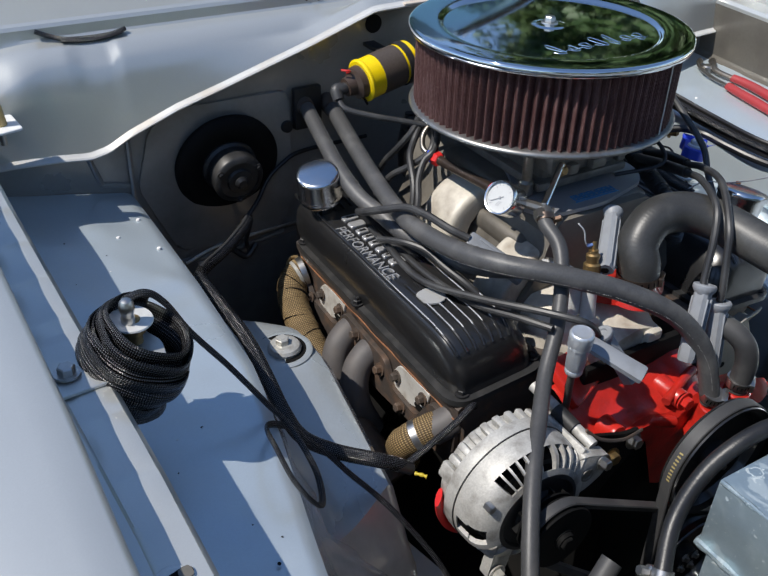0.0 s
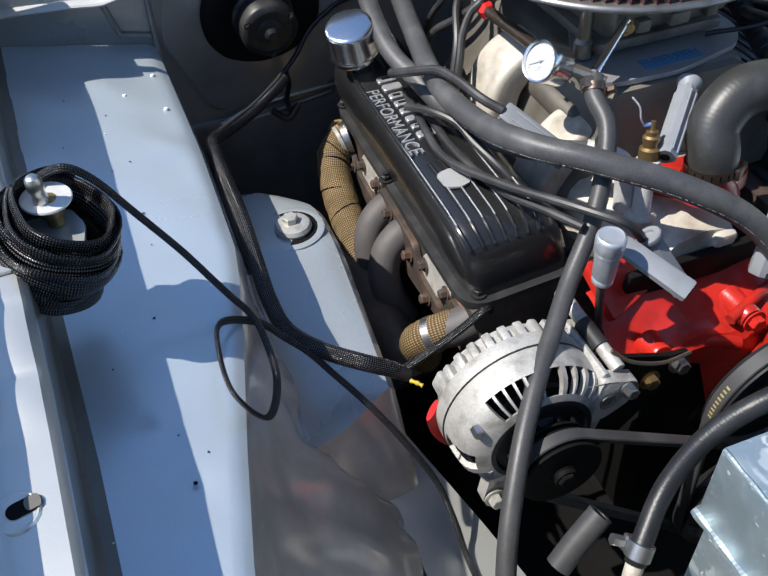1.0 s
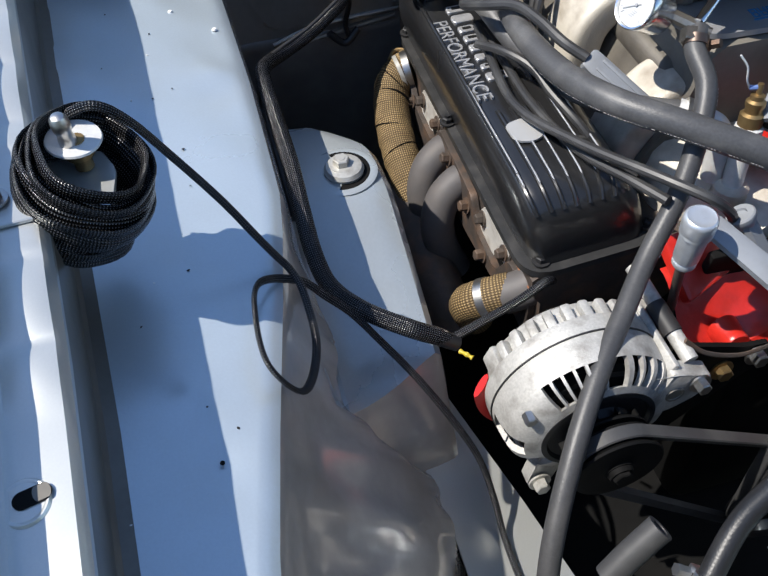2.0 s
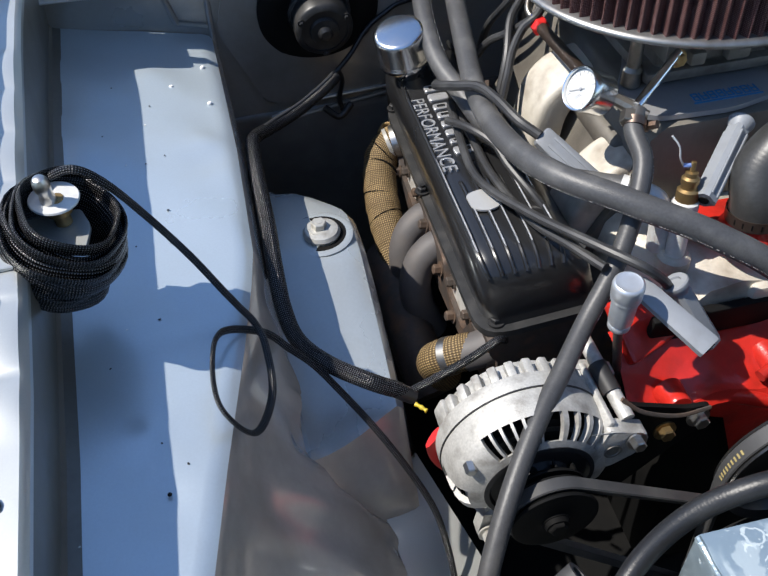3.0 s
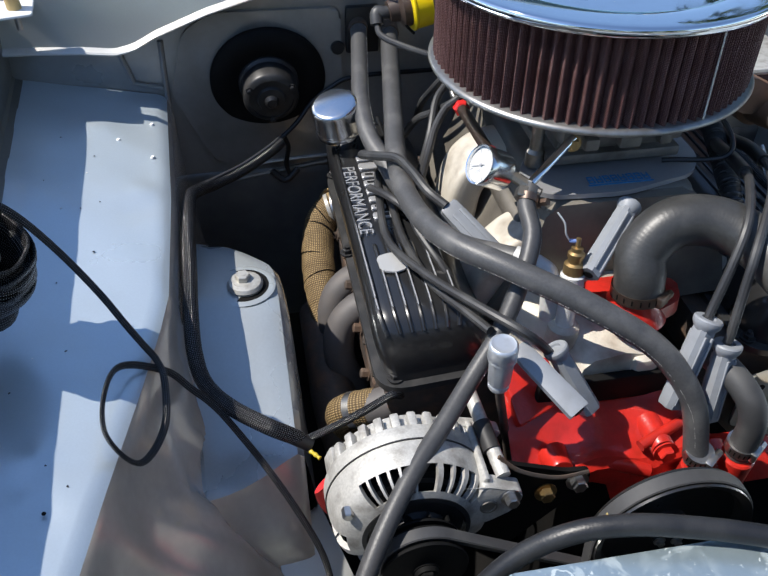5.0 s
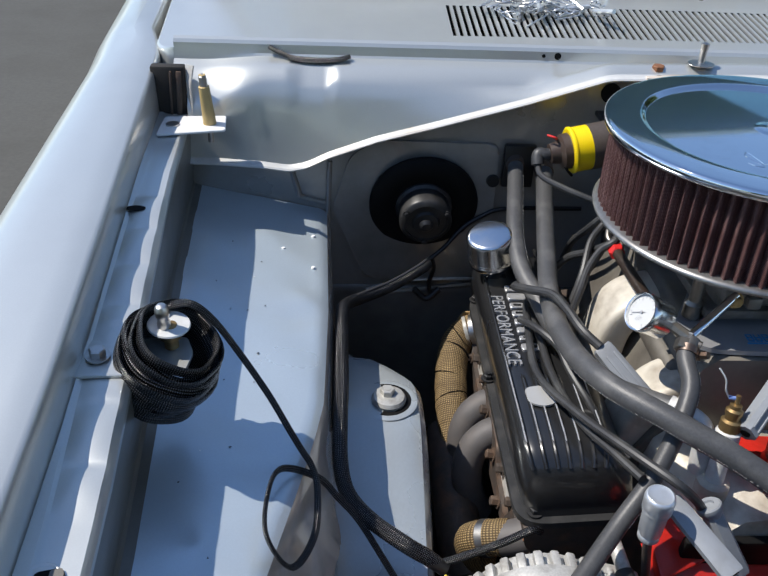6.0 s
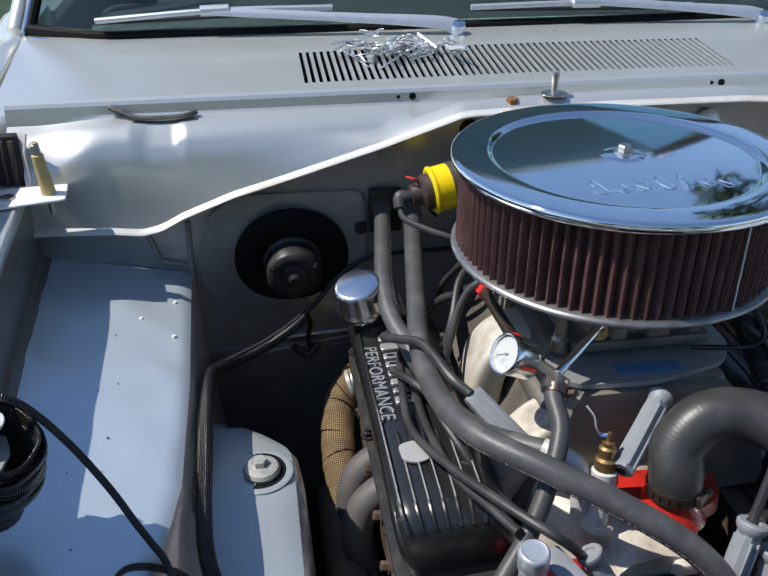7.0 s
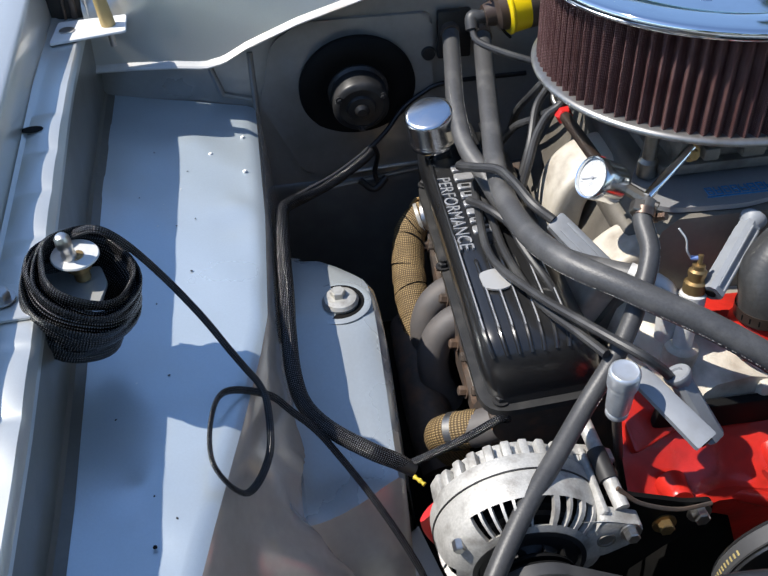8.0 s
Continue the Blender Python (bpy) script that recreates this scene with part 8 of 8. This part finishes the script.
def wiper(px, pivot, heel, a, b):
    w = thing("wiper", pivot, "brushed silver windshield wiper arm with thin blade", "wiper", "wipers")
    pv, hl, a, b = Vector(pivot), Vector(heel), Vector(a), Vector(b)
    part("pivot_cap", lathe(bmesh.new(), [(0.013, -0.012), (0.0135, 0.006), (0.012, 0.012), (0.006, 0.015), (0, 0.015)], frame_at(pv, (0, -0.35, 1)), 28), CHROME, w, "chrome pivot cap")
    part("arm", tube(bmesh.new(), [pv + Vector((0, 0, 0.006)), pv.lerp(hl, 0.12) + Vector((0, 0, 0.010)), pv.lerp(hl, 0.5) + Vector((0, 0, 0.006)), hl], lambda t: lerp(0.0135, 0.0080, sm(t * 1.3)), 12, 8, flat=0.55), CAP_METAL, w, "silver arm")
    part("blade_frame", tube(bmesh.new(), [a, a.lerp(b, 0.5) + Vector((0, -0.004, 0.006)), b], 0.0048, 10, 8), CAP_METAL, w)
    part("rubber", tube(bmesh.new(), [a + Vector((0, 0.005, -0.005)), b + Vector((0, 0.005, -0.005))], 0.0028, 8, smooth=False), PLASTIC_BLACK, w)
    part("saddle", tube(bmesh.new(), [a.lerp(b, 0.44) + Vector((0, -0.006, 0.007)), a.lerp(b, 0.56) + Vector((0, -0.006, 0.007))], 0.0085, 10, smooth=False), CAP_METAL, w)


wiper(0, (-0.043, 0.560, 0.999), (-0.43, 0.595, 1.033), (-0.610, 0.612, 1.020), (-0.24, 0.596, 1.033))
wiper(0, (0.50, 0.580, 0.995), (0.19, 0.592, 1.033), (-0.012, 0.596, 1.027), (0.38, 0.602, 1.018))

# a heap of spring clips on the slots
rnd = random.Random(11)
for k in range(44):
    x, y = -0.165 + rnd.gauss(0, 0.044), 0.462 + rnd.gauss(0, 0.020)
    x, y = min(-0.075, max(-0.265, x)), min(0.51, max(0.425, y))
    z = cowl_z(x, y) + 0.003 + 0.018 * rnd.random()
    m = pose(x, y, z, rnd.uniform(-35, 35), rnd.uniform(-20, 20), rnd.uniform(0, 360))
    L = rnd.uniform(0.028, 0.046)
    kind = k % 5
    if kind == 0 and k < 16:
        q = [m @ Vector((0.016 * math.cos(t), 0.016 * math.sin(t), 0)) for t in (2 * math.pi * j / 14 for j in range(15))]
        bm, nm_, lb, ct = tube(bmesh.new(), q, 0.0011, 6, 2), "split_ring", "bright wire split ring in a heap", "ring"
    elif kind == 3:
        bm, nm_, lb, ct = tube(bmesh.new(), [m @ Vector((-L / 2, 0, 0)), m @ Vector((L / 2, 0, 0))], 0.0035, 10, smooth=False), "clevis_pin", "short bright clevis pin in a heap", "pin"
    else:
        q = [m @ Vector(p) for p in ((-L / 2, -0.003, 0), (0, -0.003, 0), (L / 2, -0.004, 0), (L / 2 + 0.006, 0.001, 0.001), (L / 2, 0.006, 0.001), (L * 0.25, 0.0015, 0.001), (0, 0.005, 0.001), (-L * 0.3, 0.001, 0.001), (-L / 2, 0.005, 0.001))]
        bm, nm_, lb, ct = tube(bmesh.new(), q, 0.0011, 6, 4), "hairpin_clip", "bright wire hairpin clip in a heap", "clip"
    single(nm_, bm, CAP_METAL if k % 3 else STEEL, lb, ct, "heap of hood pin clips")

# ---------- far side of the bay ----------
pl = thing("pliers", (0.59, 0.13, 0.755), "worn steel pliers with faded red dipped handles on the shelf", "pliers")


def on_shelf(x, y, h=0.006):
    return (x, y, shelf_z(-x, y) + h)


GRIP = mat("faded_red_grip", (0.36, 0.035, 0.04), 0.5, vary=0.12, scale=120, dirt=(0.22, 0.05, 0.05), dirt_amount=0.5, dirt_scale=40)
part("jaw", tube(bmesh.new(), [on_shelf(0.640, 0.258, 0.006), on_shelf(0.628, 0.252, 0.008), on_shelf(0.616, 0.236, 0.008), on_shelf(0.606, 0.212, 0.008), on_shelf(0.600, 0.180, 0.008), on_shelf(0.598, 0.150, 0.008)], lambda t: lerp(0.0065, 0.0042, t), 10, 4, flat=0.7), FITTING, pl, "worn steel jaw")
part("jaw", tube(bmesh.new(), [on_shelf(0.654, 0.244, 0.006), on_shelf(0.644, 0.232, 0.008), on_shelf(0.632, 0.222, 0.009), on_shelf(0.624, 0.204, 0.009), on_shelf(0.623, 0.182, 0.009), on_shelf(0.624, 0.160, 0.009)], lambda t: lerp(0.0070, 0.0048, t), 10, 4, flat=0.7), FITTING, pl, "worn steel jaw")
part("rivet", lathe(bmesh.new(), [(0.0105, 0.0), (0.0105, 0.012), (0.008, 0.014), (0, 0.0145)], pose(*on_shelf(0.622, 0.226, 0.0)), 20), STEEL, pl)
part("handle", tube(bmesh.new(), [on_shelf(0.624, 0.166, 0.009), on_shelf(0.625, 0.138, 0.009), on_shelf(0.620, 0.09, 0.009), on_shelf(0.606, 0.03, 0.009), on_shelf(0.598, 0.0, 0.009)], lambda t: 0.0085 - 0.002 * abs(t - 0.5), 12, 6, flat=0.75), GRIP, pl, "faded red dipped handle")
part("handle", tube(bmesh.new(), [on_shelf(0.598, 0.153, 0.008), on_shelf(0.592, 0.125, 0.009), on_shelf(0.586, 0.08, 0.009), on_shelf(0.578, 0.03, 0.009), on_shelf(0.574, 0.0, 0.009)], lambda t: 0.0085 - 0.002 * abs(t - 0.5), 12, 6, flat=0.75), GRIP, pl, "faded red dipped handle")

harness = thing("side_harness", (0.45, 0.0, 0.72), "bundle of black taped wires along the bay wall", "wiring loom")
for k, (dx, dz, r) in enumerate(((0, 0, 0.010), (0.014, 0.004, 0.005), (-0.010, 0.009, 0.0045), (0.005, 0.012, 0.004))):
    part("loom_strand", tube(bmesh.new(), [(0.43 + dx, 0.27, 0.76 + dz), (0.455 + dx, 0.18 + 0.01 * (k % 3), 0.752 + dz), (0.458 + dx * 1.3, 0.085, 0.742 + dz), (0.452 + dx, -0.03, 0.738 + dz), (0.470 + dx * 1.2, -0.11, 0.734 + dz), (0.485 + dx, -0.22, 0.73 + dz)], r, 10), (PLASTIC_BLACK, RUBBER, BRAID)[k % 3], harness)
for q, r, m_ in (([(0.236, -0.140, 0.735), (0.262, -0.095, 0.760), (0.282, -0.065, 0.780), (0.293, -0.034, 0.795), (0.305, 0.010, 0.812), (0.300, 0.060, 0.850)], 0.0048, RUBBER_GREY),
                 ([(0.228, -0.035, 0.772), (0.222, -0.050, 0.771), (0.210, -0.073, 0.768), (0.203, -0.092, 0.768), (0.209, -0.104, 0.768), (0.219, -0.100, 0.769)], 0.0022, PALE),
                 ([(0.205, -0.110, 0.757), (0.244, -0.106, 0.757), (0.268, -0.120, 0.756), (0.305, -0.132, 0.755), (0.40, -0.14, 0.75)], 0.0009, BOOT),
                 ([(0.185, -0.02, 0.775), (0.205, -0.045, 0.760), (0.220, -0.070, 0.745), (0.232, -0.10, 0.738)], 0.0060, BRAID),
                 ([(0.195, -0.01, 0.772), (0.218, -0.035, 0.758), (0.232, -0.062, 0.745), (0.240, -0.09, 0.738)], 0.0050, BRAID),
                 ([(0.298, 0.045, 0.745), (0.270, 0.010, 0.765), (0.245, -0.035, 0.758), (0.235, -0.075, 0.745)], 0.0018, WIRE),
                 ([(0.315, 0.040, 0.740), (0.288, 0.000, 0.755), (0.262, -0.040, 0.750), (0.245, -0.075, 0.742)], 0.0016, WIRE),
                 ([(0.320, 0.060, 0.755), (0.345, 0.040, 0.765), (0.367, 0.008, 0.763), (0.374, -0.031, 0.758), (0.385, -0.08, 0.752), (0.41, -0.14, 0.745)], 0.0062, PLASTIC_BLACK)):
    part("loose_wire", tube(bmesh.new(), q, r, 10), m_, harness)
CONDUIT = [Vector((0.170, 0.004, 0.800)).lerp(Vector((0.138, -0.142, 0.762)), k / 6) for k in range(6)] + [Vector((0.135, -0.155, 0.745)), Vector((0.136, -0.158, 0.715))]
single("ribbed_conduit", tube(bmesh.new(), CONDUIT, lambda t: 0.0100 + 0.0022 * math.sin(t * 250), 14, 36), CONDUIT_BLACK, "black ribbed plastic conduit", "conduit")
single("throttle_return", tube(bmesh.new(), [(0.10, -0.06, 0.86), (0.125, -0.10, 0.845), (0.118, -0.125, 0.822), (0.06, -0.10, 0.808)], 0.0028, 8), PLASTIC_BLACK, "thin black throttle cable beside the carburettor", "cable")
bc = thing("blue_connector", (0.335, -0.01, 0.74), "blue plastic wiring connector with pale round button", "connector")
bq = pose(0.329, -0.006, 0.743, 8, 10, 40)
bm = bmesh.new()
prism(bm, rounded([(-0.046, -0.010), (-0.036, -0.019), (0.004, -0.019), (0.010, -0.022), (0.046, -0.020), (0.046, 0.018), (0.016, 0.019), (0.006, 0.014), (-0.036, 0.016), (-0.046, 0.008)], 0.004, 3), 0.016, bq, 0.002)
part("housing", bm, BLUE_PLASTIC, bc)
bm = bmesh.new()
box(bm, 0.010, 0.040, 0.006, bq @ pose(0.030, 0, 0.018), 0.002)
part("clip", bm, BLUE_PLASTIC, bc)
part("button", lathe(bmesh.new(), [(0.0150, 0.0), (0.0150, 0.004), (0.0125, 0.0055), (0.0125, 0.010), (0.0108, 0.012), (0.0070, 0.0115), (0, 0.0115)], bq @ pose(-0.022, -0.004, 0.015), 24), WHITE, bc, "pale round button")
mc = thing("master_cylinder", (0.32, 0.14, 0.70), "bronze-brown brake master cylinder on the firewall", "master cylinder")
bm = bmesh.new()
box(bm, 0.085, 0.130, 0.050, pose(0.318, 0.170, 0.768), 0.010)
part("reservoir", bm, MAROON, mc, "dark maroon reservoir")
bm = bmesh.new()
box(bm, 0.092, 0.136, 0.010, pose(0.318, 0.170, 0.797), 0.004)
part("reservoir_lid", bm, WORN_WASHER, mc, "pale metal lid")
part("bore", lathe(bmesh.new(), [(0.030, -0.20), (0.030, -0.052), (0.024, -0.048), (0.022, -0.022), (0.0205, -0.020), (0.0205, -0.012), (0.0190, -0.010), (0.0190, -0.003), (0.0165, 0.0), (0.0080, 0.0005), (0.0070, -0.003), (0, -0.003)], frame_at((0.314, 0.062, 0.751), (0, -1, 0.12)), 32), COPPER, mc, "bronze-brown bore end", 40)
bm = bmesh.new()
prism(bm, rounded([(-0.046, -0.010), (-0.020, -0.022), (0.012, -0.016), (0.012, 0.014), (-0.020, 0.030), (-0.050, 0.034)], 0.006, 3), 0.018, Matrix(((1, 0, 0, 0.300), (0, 0, -1, 0.098), (0, 1, 0, 0.770), (0, 0, 0, 1))), 0.003)
part("side_web", bm, COPPER, mc)
for x, y, z, r in ((0.340, 0.070, 0.762, 0.0100), (0.352, 0.082, 0.772, 0.0085)):
    part("port", lathe(bmesh.new(), [(r * 1.2, -0.03), (r * 1.2, -0.006), (r, -0.004), (r, 0.004), (r * 0.6, 0.006), (0, 0.006)], frame_at((x, y, z), (0.5, -1, 0.35)), 6), COPPER, mc, "", 30)
part("outlet", hexbolt(bmesh.new(), (0.350, 0.062, 0.750), (0.4, -1, 0.2), 0.0070, 0.014), BRASS, mc)
single("washer_nozzle", lathe(bmesh.new(), [(0.016, 0.0), (0.016, 0.012), (0.010, 0.020), (0, 0.022)], frame_at((0.264, 0.300, 0.917), (0, -1, 0.3)), 24), WHITE, "white plastic knob on the firewall", "knob")

# ---------- trees out of view round the car, placed for reflections ---
def tree(x, y, h, spread, seed):
    r = random.Random(seed)
    t = thing("tree", (x, y, 0), "broad green leafy tree out of view, placed for reflections", "tree", "trees beyond the driveway")
    bm = bmesh.new()
    tube(bm, [(x, y, 0), (x + 0.1, y, h * 0.25), (x - 0.05, y + 0.1, h * 0.5), (x, y, h * 0.8)], lambda s: lerp(0.22, 0.05, s), 10, 4)
    tips = []
    for k in range(9):
        a, e = r.uniform(0, 6.28), r.uniform(0.3, 0.75)
        p = Vector((x, y, h * e))
        q = p + Vector((math.cos(a), math.sin(a), r.uniform(0.3, 0.8))) * spread * r.uniform(0.5, 0.8)
        tube(bm, [p, p.lerp(q, 0.5) + Vector((0, 0, -0.1)), q], lambda s: lerp(0.07, 0.02, s), 6, 3)
        tips.append(q)
    part("trunk", bm, BARK, t)
    verts, faces = [], []
    centres = tips + [Vector((x + r.gauss(0, spread * 0.4), y + r.gauss(0, spread * 0.4), h * r.uniform(0.3, 0.95))) for _ in range(16)]
    for c in centres:
        rad = spread * r.uniform(0.25, 0.42)
        for _ in range(330):
            d = Vector((r.gauss(0, 1), r.gauss(0, 1), r.gauss(0, 0.8))).normalized() * rad * r.random() ** 0.4
            p = c + d
            u = Vector((r.gauss(0, 1), r.gauss(0, 1), r.gauss(0, 1))).normalized() * r.uniform(0.10, 0.20)
            w = u.orthogonal().normalized() * u.length * 0.5
            n = len(verts)
            verts += [p - u, p + w, p + u, p - w]
            faces.append((n, n + 1, n + 2, n + 3))
    o = Vector((x, y, 0))
    me = bpy.data.meshes.new("crown")
    me.from_pydata([v - o for v in verts], [], faces)
    me.materials.append(LEAF)
    cr_ = new("crown", me)
    cr_.parent = t
    tagged(cr_, "uneven crown of small green leaves", kind="stuff")


# The last four, at negative y, are unseen and added to darken reflections.
for k, (x, y, h, sp) in enumerate(((7.8, 6.4, 5.8, 2.0), (9.0, 4.8, 6.4, 2.3), (10.0, 8.8, 7.2, 2.3), (9.5, 2.2, 6.0, 2.3), (10.5, 9.5, 8.0, 2.6), (10.8, 11.5, 7.6, 2.2), (8.8, 7.4, 7.4, 2.2), (1.2, 14.0, 4.4, 2.0), (-3.0, 14.0, 4.6, 2.2), (-6.4, -11.6, 5.4, 2.3), (-2.6, -12.4, 6.0, 2.4), (1.3, -11.8, 5.2, 2.2), (5.0, -12.6, 6.2, 2.5))):
    tree(x, y, h, sp, 20 + k)
